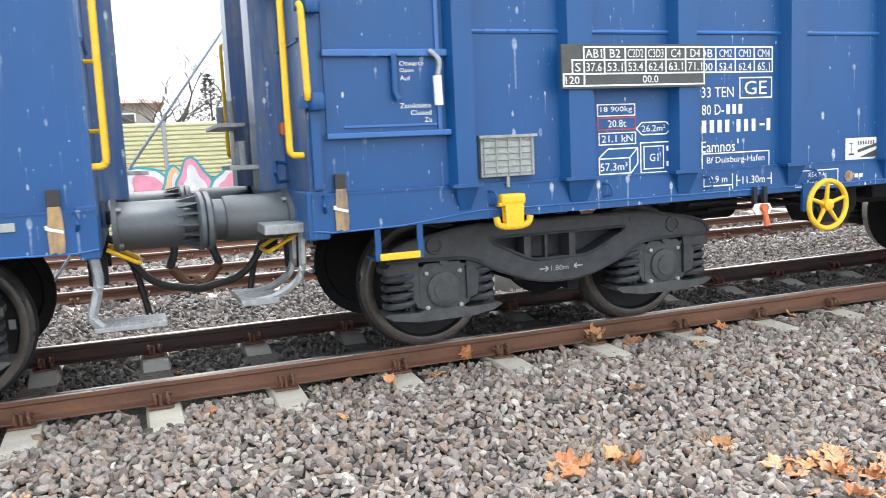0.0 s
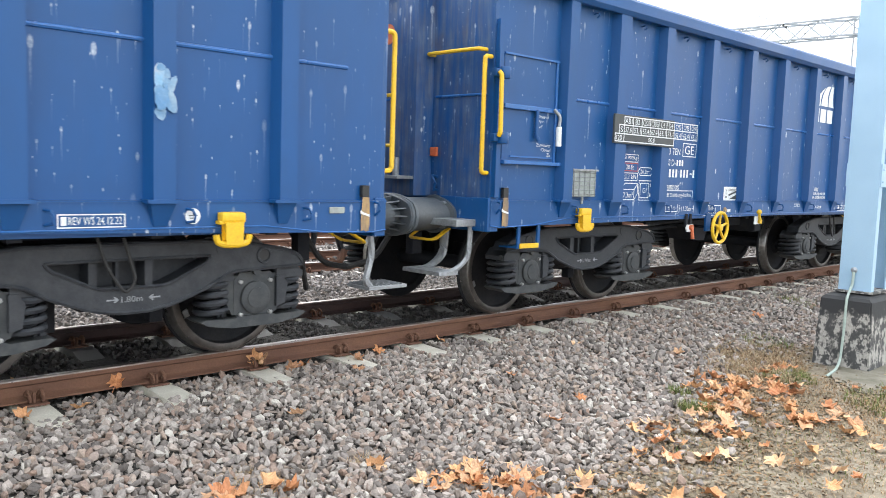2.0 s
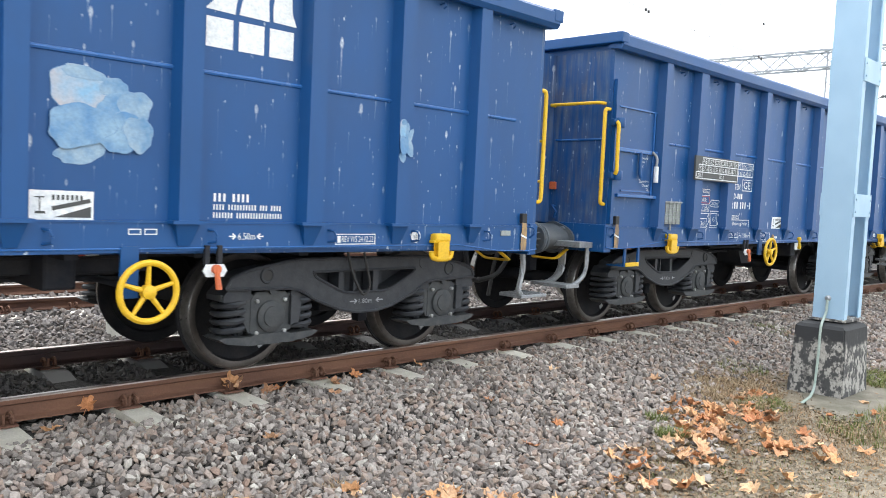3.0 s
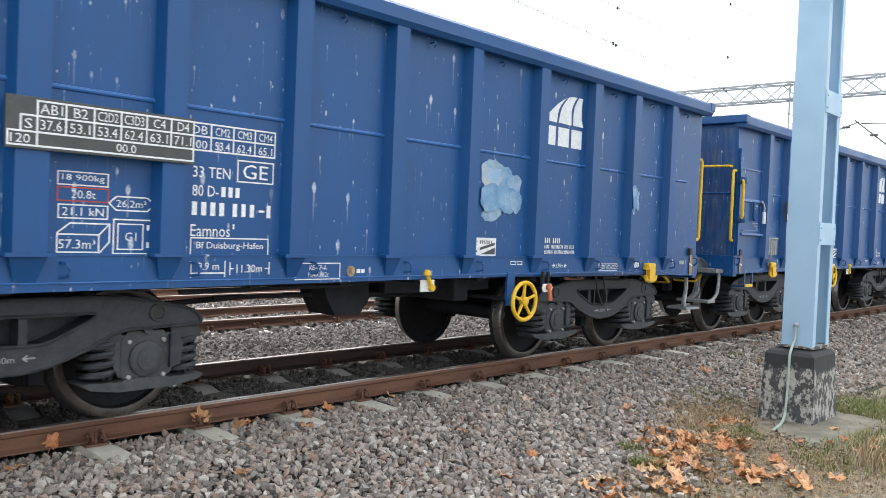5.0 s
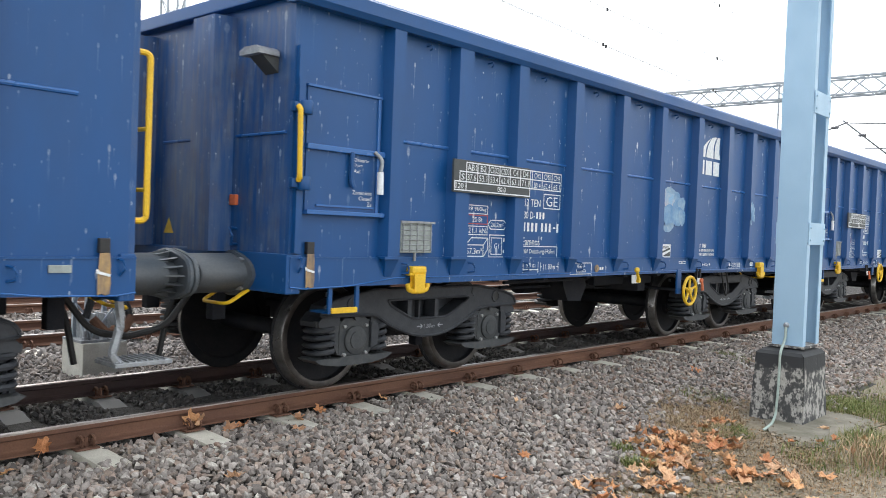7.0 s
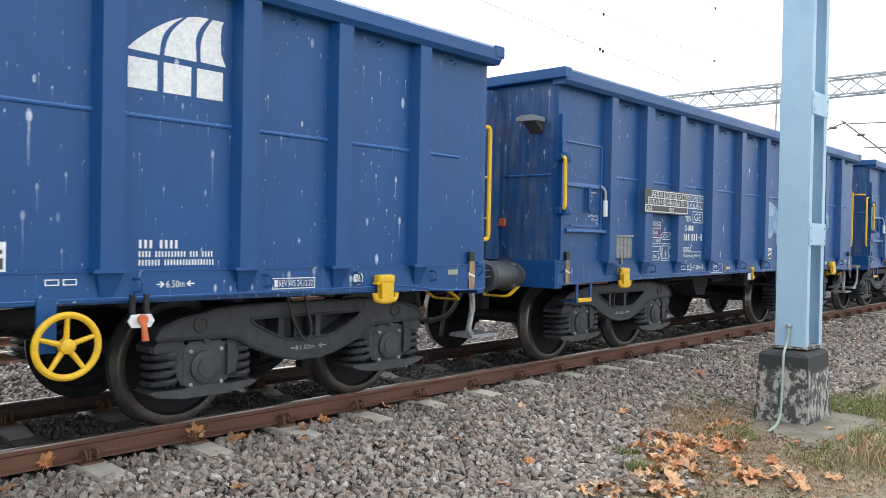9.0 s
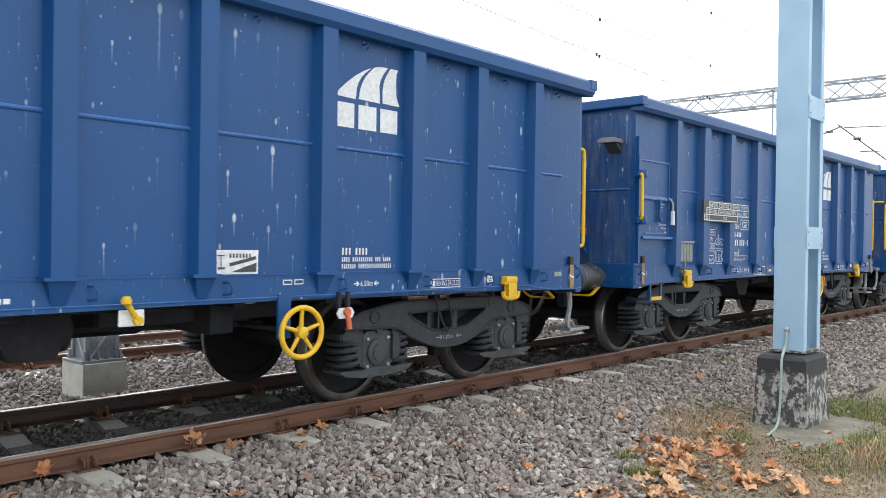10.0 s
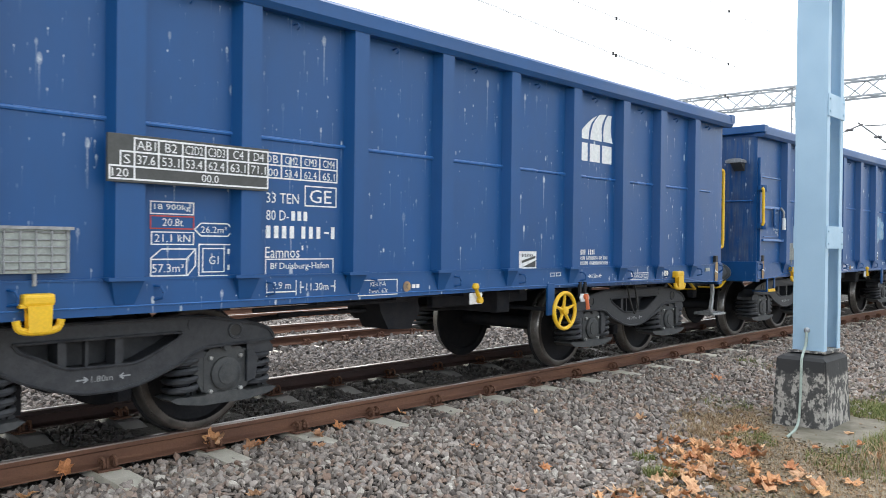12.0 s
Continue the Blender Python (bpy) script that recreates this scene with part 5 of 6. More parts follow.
    for a, b, r in (((-0.75, -1.22, 0.955), (0.75, -1.22, 0.95), 0.014), ((-0.75, -1.12, 0.90), (0.80, -1.12, 0.915), 0.017), ((-0.2, -0.95, 0.93), (2.7, -0.95, 0.91), 0.018), ((-0.2, -0.75, 0.80), (2.7, -0.75, 0.78), 0.018), ((-0.2, -0.3, 0.88), (2.7, -0.3, 0.86), 0.018),
                    ((-0.9, -0.5, 0.72), (0.2, -0.55, 0.78), 0.022), ((0.6, -0.55, 0.78), (3.0, -0.5, 0.7), 0.022)):
        bm = bmesh.new()
        rod(bm, a, b, r, 8)
        part("brake_rod", bm, M_IRON_DARK, wagon, "dark brake pipe or rod", True)
    bm = bmesh.new()
    box(bm, 1.40, -0.95, 0.80, 2.85, -0.87, 1.0, 0.012)
    box(bm, 2.10, -1.05, 0.72, 2.30, 1.05, 0.95, 0.02)
    part("cross_member", bm, M_IRON_DARK, wagon, "dark cross member before the bogie")
    # red cable loop on one bogie
    bar(wagon, "bogie_cable", [(4.28, -1.2, 0.95), (4.34, -1.21, 0.74), (4.45, -1.21, 0.58), (4.52, -1.21, 0.66), (4.44, -1.21, 0.93)], 0.011, M_BLACK, "black bogie cable", 0.09)


def end_fittings(wagon, style):
    x = X0
    # near end: corner rail, foot plates, lamp bracket, warning signs
    if style == "A":
        bar(wagon, "grab_rail", [(x - 0.02, -1.39, 2.415), (x - 0.10, -1.39, 2.415), (x - 0.10, -1.39, 1.41), (x - 0.02, -1.38, 1.41)], 0.02, label="yellow tall grab rail")
        bar(wagon, "grab_rail", [(x - 0.02, -0.80, 2.48), (x - 0.11, -0.80, 2.48), (x - 0.11, -1.33, 2.48), (x - 0.02, -1.33, 2.48)], 0.018, label="yellow level grab rail")
        bm = bmesh.new()
        flat_pts = [(x - 0.005, 0.28, 2.62), (x - 0.005, 0.08, 2.62), (x - 0.005, 0.18, 2.80)]
        bm.faces.new([bm.verts.new(p) for p in flat_pts])
        part("warning_sign", bm, M_YELLOW, wagon, "yellow warning triangle")
        bm = bmesh.new()
        lathe(bm, [(0.10, -0.004), (0.10, -0.007)], (x, -0.12, 2.74), "x", 28)
        part("round_sign", bm, M_ORANGE, wagon, "round orange sign")
    else:
        bm = bmesh.new()
        prism(bm, [(-1.25, 2.665), (-1.03, 2.665), (-1.03, 2.70), (-1.07, 2.725), (-1.21, 2.725), (-1.25, 2.70)], "x", x - 0.20, x - 0.02)
        lamp = part("end_lamp", bm, M_GALV, wagon, "grey hooded lamp box")
        bm = bmesh.new()
        vs = [bm.verts.new(p) for p in ((x - 0.15, -1.22, 2.665), (x - 0.005, -1.22, 2.665), (x - 0.005, -1.22, 2.55), (x - 0.15, -1.06, 2.665), (x - 0.005, -1.06, 2.665), (x - 0.005, -1.06, 2.55))]
        for q in ((0, 1, 2), (5, 4, 3), (0, 2, 5, 3), (1, 4, 5, 2), (0, 3, 4, 1)):
            bm.faces.new([vs[i] for i in q])
        part("lamp_bracket", bm, M_PLATE, lamp)
    bm = bmesh.new()
    bm.faces.new([bm.verts.new(p) for p in ((x - 0.005, 0.24, 1.30), (x - 0.005, 0.08, 1.30), (x - 0.005, 0.16, 1.44))])
    part("warning_sign", bm, M_YELLOW, wagon, "small yellow warning triangle")
    bm = bmesh.new()
    box(bm, x - 0.03, -0.86, 1.55, x, -0.78, 1.635, 0.006)
    part("reflector", bm, M_ORANGE, wagon, "red reflector")
    for y0, y1, z in ((-0.72, -0.25, 1.33), (-0.22, 0.75, 1.64)) if style == "A" else ():
        bm = bmesh.new()
        box(bm, x - 0.36, y0, z, x - 0.17, y1, z + 0.03, 0.004)
        for yy in (y0 + 0.15, y1 - 0.12):
            rod(bm, (x - 0.25, yy, z), (x - 0.25, yy, z + 0.20), 0.03, 10)
        part("foot_plate", bm, M_GALV, wagon, "galvanised foot plate on brackets")
    bm = bmesh.new()
    tube(bm, [(x - 0.01, -0.86, 1.36), (x - 0.08, -0.88, 1.37), (x - 0.10, -0.94, 1.30), (x - 0.08, -0.90, 1.24), (x - 0.01, -0.87, 1.24)], 0.013, 8)
    part("lashing_ring", bm, M_BLUE_PLAIN, wagon, "", True)
    # shunter's steps hanging under both ends
    for xe, d in ((X0, -1), (X1, 1)):
        y = -1.30
        bar(wagon, "coupling_rail", [(xe + d * 0.02, -0.72, 0.90), (xe + d * 0.20, -0.72, 0.80), (xe + d * 0.20, -1.0, 0.80), (xe + d * 0.02, -1.0, 0.90)], 0.013, label="yellow bar under the buffer beam", rr=0.04)
        if d < 0 and style == "B":
            continue
        bm = bmesh.new()
        if d < 0:
            for yy in (-1.22, -0.98):
                tube(bm, rounded([(xe - 0.03, yy, 0.94), (xe - 0.04, yy, 0.66), (xe - 0.20, yy, 0.56), (xe - 0.36, yy, 0.54)], 0.10), 0.024, 6)
            box(bm, xe - 0.42, -1.26, 0.525, xe - 0.20, -0.90, 0.56, 0.004)
            box(bm, xe - 0.26, -1.28, 0.94, xe - 0.02, -0.98, 1.0, 0.006)
        else:
            tube(bm, rounded([(xe - 0.05, y, 0.96), (xe - 0.02, y, 0.76), (xe - 0.08, y, 0.55), (xe - 0.03, y, 0.50)], 0.06), 0.028, 6)
            box(bm, xe - 0.07, -1.34, 0.478, xe + 0.31, -1.06, 0.505, 0.004)
        hang = part("shunter_step", bm, M_GALV, wagon, "galvanised shunter's step")
        if d > 0:
            bm = bmesh.new()
            for k in range(9):
                box(bm, xe - 0.06 + k * 0.04, -1.33, 0.505, xe - 0.052 + k * 0.04, -1.07, 0.516)
            part("tread_grid", bm, M_GALV, hang)
    # far end of the wagon: tall rail at the near corner
    ladder = bar(wagon, "grab_rail", [(X1 - 0.02, -1.37, 2.47), (X1 + 0.075, -1.39, 2.47), (X1 + 0.075, -1.39, 1.40), (X1 - 0.02, -1.37, 1.40)], 0.02, label="yellow tall grab rail")
    for z in (1.99, 1.60):
        bar(ladder, "rung", [(X1 + 0.075, -1.39, z), (X1 + 0.075, -1.22, z), (X1 - 0.01, -1.20, z)], 0.015)
    bm = bmesh.new()
    box(bm, X1, -0.62, 1.33, X1 + 0.30, -0.20, 1.36, 0.004)
    part("foot_plate", bm, M_GALV, wagon, "galvanised foot plate")
    bm = bmesh.new()
    box(bm, X1 - 0.52, -1.436, 1.08, X1 - 0.39, -1.425, 1.125, 0.003)
    part("number_panel", bm, M_GREYPAINT, wagon, "small grey plate on the sill")
    bar(wagon, "grab_rail", [(X0 - 0.02, 1.28, 2.46), (X0 - 0.12, 1.28, 2.46), (X0 - 0.12, 1.28, 1.42), (X0 - 0.02, 1.28, 1.42)], 0.018, label="yellow tall grab rail")
    bar(wagon, "grab_rail", [(X1 + 0.02, 1.28, 2.46), (X1 + 0.12, 1.28, 2.46), (X1 + 0.12, 1.28, 1.42), (X1 + 0.02, 1.28, 1.42)], 0.018, label="yellow tall grab rail")


LONG, WIDE, LOW = 1.0085, 0.11, 0.97


def to_size(p):
    """A point of the wagon at its full length and width; the walls above the sill are a little lower."""
    side = WIDE * min(max((abs(p[1]) - 0.95) / 0.1, 0.0), 1.0)
    return (p[0] * LONG, p[1] + math.copysign(side, p[1]), p[2] if p[2] < 1.2 else 1.2 + (p[2] - 1.2) * LOW)


def stretch(wagon):
    for ob in wagon.children_recursive:
        if ob.name.startswith("wheelset"):
            ob.location.x = ob.location.x * LONG + 0.03
        elif not ob.parent.name.startswith("wheelset"):
            for v in ob.data.vertices:
                v.co = to_size(v.co)


def build_wagon(style, hub, sign_x, label):
    w = thing("freight_wagon", label, "freight wagon", "wagons of the train", at=pose(0, CY, 0))
    wagon_body(w)
    load_table(w)
    side_writing(w, sign_x)
    owner_mark(w)
    side_fittings(w, style, hub)
    end_fittings(w, style)
    bogie(w, (AXLES[0] + AXLES[1]) / 2, 0)
    bogie(w, (AXLES[2] + AXLES[3]) / 2, 2)
    for x in AXLES:
        wheelset(w, x)
    stretch(w)
    return w


def overpaint(wagon, x, z, w, h, seed, y):
    """Overlapping brushed blobs of pale paint over scrawls."""
    rnd = random.Random(seed)
    root = None
    lobes = ((-0.2, -0.38, 0.23, 0.10, 0.25, 1), (-0.25, 0.26, 0.25, 0.20, 0.0, 2), (-0.2, 0.43, 0.19, 0.06, -0.1, 1), (0.11, 0.32, 0.13, 0.08, 0.1, 1), (0.13, 0.11, 0.17, 0.12, 0.3, 0),
             (0.34, 0.13, 0.155, 0.155, -0.3, 1), (0.17, -0.15, 0.21, 0.18, 0.4, 0), (0.38, -0.15, 0.135, 0.165, 0.3, 1), (-0.22, -0.11, 0.29, 0.19, 0.15, 0))
    for k, (dx, dz, rw, rh, turn, look_of) in enumerate(lobes):
        for step, (grow, mat) in enumerate(((1.17, M_PATCH_EDGE), (1.14, (M_PATCH, M_PATCH_PALE, M_PATCH_PEACH)[look_of]))):
            bm = bmesh.new()
            ring = []
            for i in range(36):
                a = 2 * math.pi * i / 36
                r = grow * (1 + 0.09 * math.sin(3 * a + k) + 0.05 * math.sin(7 * a + 2 * k) + rnd.uniform(-0.012, 0.012))
                c, s = math.cos(a), math.sin(a)  # broad brush marks: squarish ovals
                u, v = rw * w * r * math.copysign(abs(c) ** 0.9, c), rh * h * r * math.copysign(abs(s) ** 0.9, s)
                px = x + dx * w + u * math.cos(turn) - v * math.sin(turn)
                ring.append(bm.verts.new((px, y - 0.004 - 0.0008 * (2 * k + step), z + dz * h + u * math.sin(turn) + v * math.cos(turn))))
            bmesh.ops.triangulate(bm, faces=[bm.faces.new(ring)])
            if root is None:
                root = part("overpainted_patch", bm, mat, wagon, "pale blue patch painted over graffiti")
            else:
                part("brushed_blob", bm, mat, root, "pale brushed-over paint")


wagon_a = build_wagon("A", 0.157, 0.482, "dark blue open freight wagon with level yellow end rails")
wagon_b = build_wagon("B", 2.52, 1.90, "dark blue open freight wagon with a hooded end lamp")
wagon_patched = copy_thing(wagon_b, pose(0, CY, 0))
tagged(wagon_patched, "dark blue open freight wagon with pale overpainted patches")
overpaint(wagon_patched, 2.31, 1.77, 0.56, 0.55, 1, PAN - WIDE)
overpaint(wagon_patched, 4.605, 1.815, 0.125, 0.33, 2, RIB - WIDE)
wagons = [(wagon_b, 2), (wagon_patched, 1), (wagon_a, 0)]
wagons += [(copy_thing(wagon_a, pose(0, CY, 0)), -k) for k in (1, 2, 3)]

# ---- masts, gantry and wires ----
def steel_mast():
    """Pale blue mast of two channels with batten plates, on a tarred concrete foot."""
    mast = thing("overhead_line_mast", "pale blue riveted steel mast on a tarred concrete foot", "mast", at=pose(3.72, -2.79, 0.365))
    bm = bmesh.new()
    w, d, h = 0.65, 0.47, 0.685
    lo = [(-0.03, -0.03), (w + 0.03, -0.03), (w + 0.03, d + 0.03), (-0.03, d + 0.03)]
    hi = [(0, 0), (w, 0), (w, d), (0, d)]
    rings = [[bm.verts.new((x, y, z)) for x, y in ring] for ring, z in ((lo, 0.0), (hi, h - 0.03), ([(0.03, 0.03), (w - 0.03, 0.03), (w - 0.03, d - 0.03), (0.03, d - 0.03)], h), ([(0.12, 0.06), (w - 0.12, 0.06), (w - 0.12, d - 0.06), (0.12, d - 0.06)], h + 0.02))]
    for a, b in zip(rings, rings[1:]):
        for i in range(4):
            bm.faces.new((a[i], a[(i + 1) % 4], b[(i + 1) % 4], b[i]))
    bm.faces.new(rings[-1])
    bmesh.ops.bevel(bm, geom=[e for e in bm.edges if abs(e.verts[0].co.z - e.verts[1].co.z) > 0.3], offset=0.015, segments=2, affect="EDGES")
    foot = part("concrete_foot", bm, M_TARRED, mast, "square concrete foot, tarred above and flaking below")
    foot.location = (-0.16, -0.07, -0.72)
    slab = thing("concrete_slab", "cracked flat concrete slab strewn with leaves", "concrete slab", at=pose(0.02, -0.06, -0.35))
    bm = bmesh.new()
    prism(bm, [(2.95, -2.72), (2.62, -3.05), (2.80, -3.32), (3.5, -3.30), (4.25, -3.36), (4.5, -2.9), (4.4, -2.6), (3.4, -2.5)], "z", -0.05, 0.008)
    part("slab", bm, M_SLAB, slab)
    H = 9.0
    for x, s in ((0.0, 1), (0.48, -1)):
        bm = bmesh.new()
        prism(bm, [(x, 0), (x + s * 0.085, 0), (x + s * 0.085, 0.012), (x + s * 0.014, 0.018), (x + s * 0.014, 0.282), (x + s * 0.085, 0.288), (x + s * 0.085, 0.30), (x, 0.30)], "z", 0, H)
        part("channel", bm, M_POST, mast)
    for k in range(7):
        z = 1.03 + 1.30 * k
        if z > H - 0.4:
            break
        for y in (-0.010, 0.302):
            bm = bmesh.new()
            box(bm, 0.004, y - 0.004, z, 0.476, y + 0.008, z + 0.22, 0.002)
            pl = part("batten_plate", bm, M_POST, mast)
            if y < 0:
                for xx in (0.04, 0.44):
                    for zz in (0.05, 0.17):
                        bm = bmesh.new()
                        lathe(bm, [(0.014, 0.0), (0.012, -0.008), (0.005, -0.011)], (xx, y - 0.004, z + zz), "y", 8)
                        part("rivet", bm, M_POST, pl, "", True)
        bm = bmesh.new()  # inner gusset
        prism(bm, [(0.10, z - 0.18), (0.16, z - 0.06), (0.10, z + 0.02)], "y", 0.02, 0.05)
        part("gusset", bm, M_LATTICE, mast)
    bm = bmesh.new()
    box(bm, -0.04, -0.03, 0.0, 0.52, 0.33, 0.02)
    part("base_plate", bm, M_TARRED, mast)
    bm = bmesh.new()
    lathe(bm, [(0.028, 0.0), (0.028, -0.02), (0.012, -0.035)], (0.0, 0.16, 0.22), "x", 14)
    part("earth_bolt", bm, M_GALV, mast, "galvanised earthing bolt", True)
    cable = thing("earth_cable", "pale green sleeved earth cable down the foot", "cable")
    bm = bmesh.new()
    tube(bm, rounded([(3.70, -2.63, 0.60), (3.695, -2.63, 0.46), (3.65, -2.63, 0.40), (3.545, -2.64, 0.33), (3.535, -2.64, 0.0), (3.50, -2.64, -0.28), (3.33, -2.67, -0.335), (3.0, -2.71, -0.345)], 0.07, 5), 0.013, 8)
    part("sleeve", bm, M_CABLE, cable, "", True)


steel_mast()


def lattice(parent, name, corners, step, length, axis, r=0.022, brace=0.013):
    """A latticed boom: chords at the corners, zigzag bracing on each face."""
    def at(c, v):
        return (c[0], c[1], v) if axis == "z" else (c[0], v, c[1])
    n = len(corners)
    for c in corners:
        bm = bmesh.new()
        rod(bm, at(c, 0), at(c, length), r, 4)
        part(name + "_chord", bm, M_LATTICE, parent)
    k, v = 0, 0.0
    while v + step <= length + 1e-6:
        for i in range(n):
            a, b = corners[i], corners[(i + 1) % n]
            if (k + i) % 2:
                a, b = b, a
            bm = bmesh.new()
            rod(bm, at(a, v), at(b, v + step), brace, 4)
            part(name + "_brace", bm, M_LATTICE, parent)
        v += step
        k += 1


def portal():
    g = thing("line_gantry", "grey latticed steel gantry across the tracks", "gantry", at=pose(27.87, -3.68, 0))
    c = [(-0.3, 6.98), (0.3, 6.98), (0.3, 7.62), (-0.3, 7.62)]
    lattice(g, "beam", c, 0.75, 21.0, "y", 0.045, 0.028)
    for y in (0.0, 20.7):
        bm = bmesh.new()
        for x in (-0.3, 0.3):
            box(bm, x - 0.06, y, -0.4, x + 0.06, y + 0.3, 6.98)
        for k in range(6):
            box(bm, -0.3, y + 0.13, 0.4 + k * 1.15, 0.3, y + 0.17, 0.55 + k * 1.15)
        part("leg", bm, M_LATTICE, g)
    bm = bmesh.new()
    for y in (9.92, 10.10):
        rod(bm, (0, y, 4.3), (0, y, 7.62), 0.03, 6)
    for k in range(10):
        rod(bm, (0, 9.92, 4.4 + 0.32 * k), (0, 10.10, 4.55 + 0.32 * k), 0.014, 4)
    part("drop_frame", bm, M_LATTICE, g)
    for y in (9.5,):
        bm = bmesh.new()
        rod(bm, (0, y, 7.6), (0, y, 8.9), 0.03, 6)
        part("wire_post", bm, M_LATTICE, g)
    arm = thing("arm_mast", "slim grey mast with a cantilever arm for the wires", "mast", at=pose(23.9, 0.25, 0))
    bm = bmesh.new()
    rod(bm, (0, 3.62, -0.4), (0, 3.62, 6.8), 0.09, 10, 0.07)
    part("pole", bm, M_LATTICE, arm)
    for a, b, r in (((0, 2.60, 5.48), (0, 0.6, 3.78), 0.025), ((0, 2.4, 5.36), (0, 0.4, 5.28), 0.018), ((0, 3.6, 5.0), (0, 2.45, 5.42), 0.022), ((0, 1.9, 4.55), (0, 0.6, 4.5), 0.016)):
        bm = bmesh.new()
        rod(bm, a, b, r, 6)
        part("arm_tube", bm, M_WIRE, arm)
    for y, z in ((2.85, 5.26), (2.0, 4.97)):
        bm = bmesh.new()
        lathe(bm, [(0.02, -0.12), (0.06, -0.1), (0.03, -0.06), (0.06, -0.03), (0.03, 0.02), (0.06, 0.05), (0.02, 0.12)], (0, y, z), "y", 10)
        part("insulator", bm, M_WIRE, arm, "ribbed insulator", True)


portal()


def far_mast():
    m = thing("lattice_mast", "pale latticed mast bolted to a concrete base between the lines", "mast", at=pose(-0.47, 3.43, 0.04))
    bm = bmesh.new()
    box(bm, -0.26, -0.22, 0.0, 0.26, 0.26, 0.03, 0.004)
    part("base_plate", bm, M_GALV, m)
    for x in (-0.2, 0.2):
        for y in (-0.17, 0.2):
            bm = bmesh.new()
            rod(bm, (x, y, -0.02), (x, y, 0.13), 0.018, 8)
            lathe(bm, [(0.036, 0.0), (0.036, 0.03)], (x, y, 0.03), "z", 6)
            part("anchor_bolt", bm, M_GALV, m)
    for x in (-0.15, -0.05, 0.05, 0.15):
        bm = bmesh.new()
        prism(bm, [(-0.20, 0.03), (0.22, 0.03), (0.14, 0.30), (-0.12, 0.30)], "x", x - 0.008, x + 0.008)
        part("stiffener", bm, M_GALV, m)
    lattice(m, "mast", [(-0.17, -0.14), (0.17, -0.14), (0.17, 0.18), (-0.17, 0.18)], 0.42, 8.4, "z", 0.03, 0.014)
    bm = bmesh.new()
    box(bm, -0.25, -0.24, -0.5, 0.25, 0.28, 0.0, 0.012)
    part("concrete_foot", bm, M_SLEEPER, m, "pale square concrete foot")
    for x in (3.54, 7.69):
        f = thing("lattice_mast", "pale slender latticed mast beside the barrier", "mast", at=pose(x, 16.6, -0.4))
        lattice(f, "mast", [(-0.26, -0.2), (0.26, -0.2), (0.26, 0.2), (-0.26, 0.2)], 0.55, 11.0, "z", 0.035, 0.018)
    s = thing("stay_wire", "pale taut stay wire of the latticed mast", "wire")
    bm = bmesh.new()
    rod(bm, (-5.86, 3.4, -0.30), (-0.67, 3.3, 6.67), 0.016, 6)
    part("strand", bm, M_LATTICE, s)


far_mast()

for name, y, z, bow, r in (("contact_wire", 5.5, 6.015, 0.001, 0.006), ("contact_wire", 5.58, 6.075, 0.001, 0.005), ("carrier_wire", 5.5, 7.095, 0.0003, 0.006), ("feeder_wire", 5.5, 8.76, 0.0, 0.006)):
    w = thing(name, "thin dark overhead wire above the line", "wire", "overhead wires")

    def height(x):
        return z + bow * min(abs(x - 27.9), 25) ** 2
    bm = bmesh.new()
    tube(bm, [(x, y, height(x)) for x in np.arange(-42, 130, 2.0)], r, 5)
    part("strand", bm, M_WIRE, w)
    for x in (5.6, 13.4, 20.0):
        bm = bmesh.new()
        box(bm, x, y - 0.02, height(x) - 0.05, x + 0.05, y + 0.02, height(x) + 0.03, 0.008)
        part("clamp", bm, M_BLACK, w)


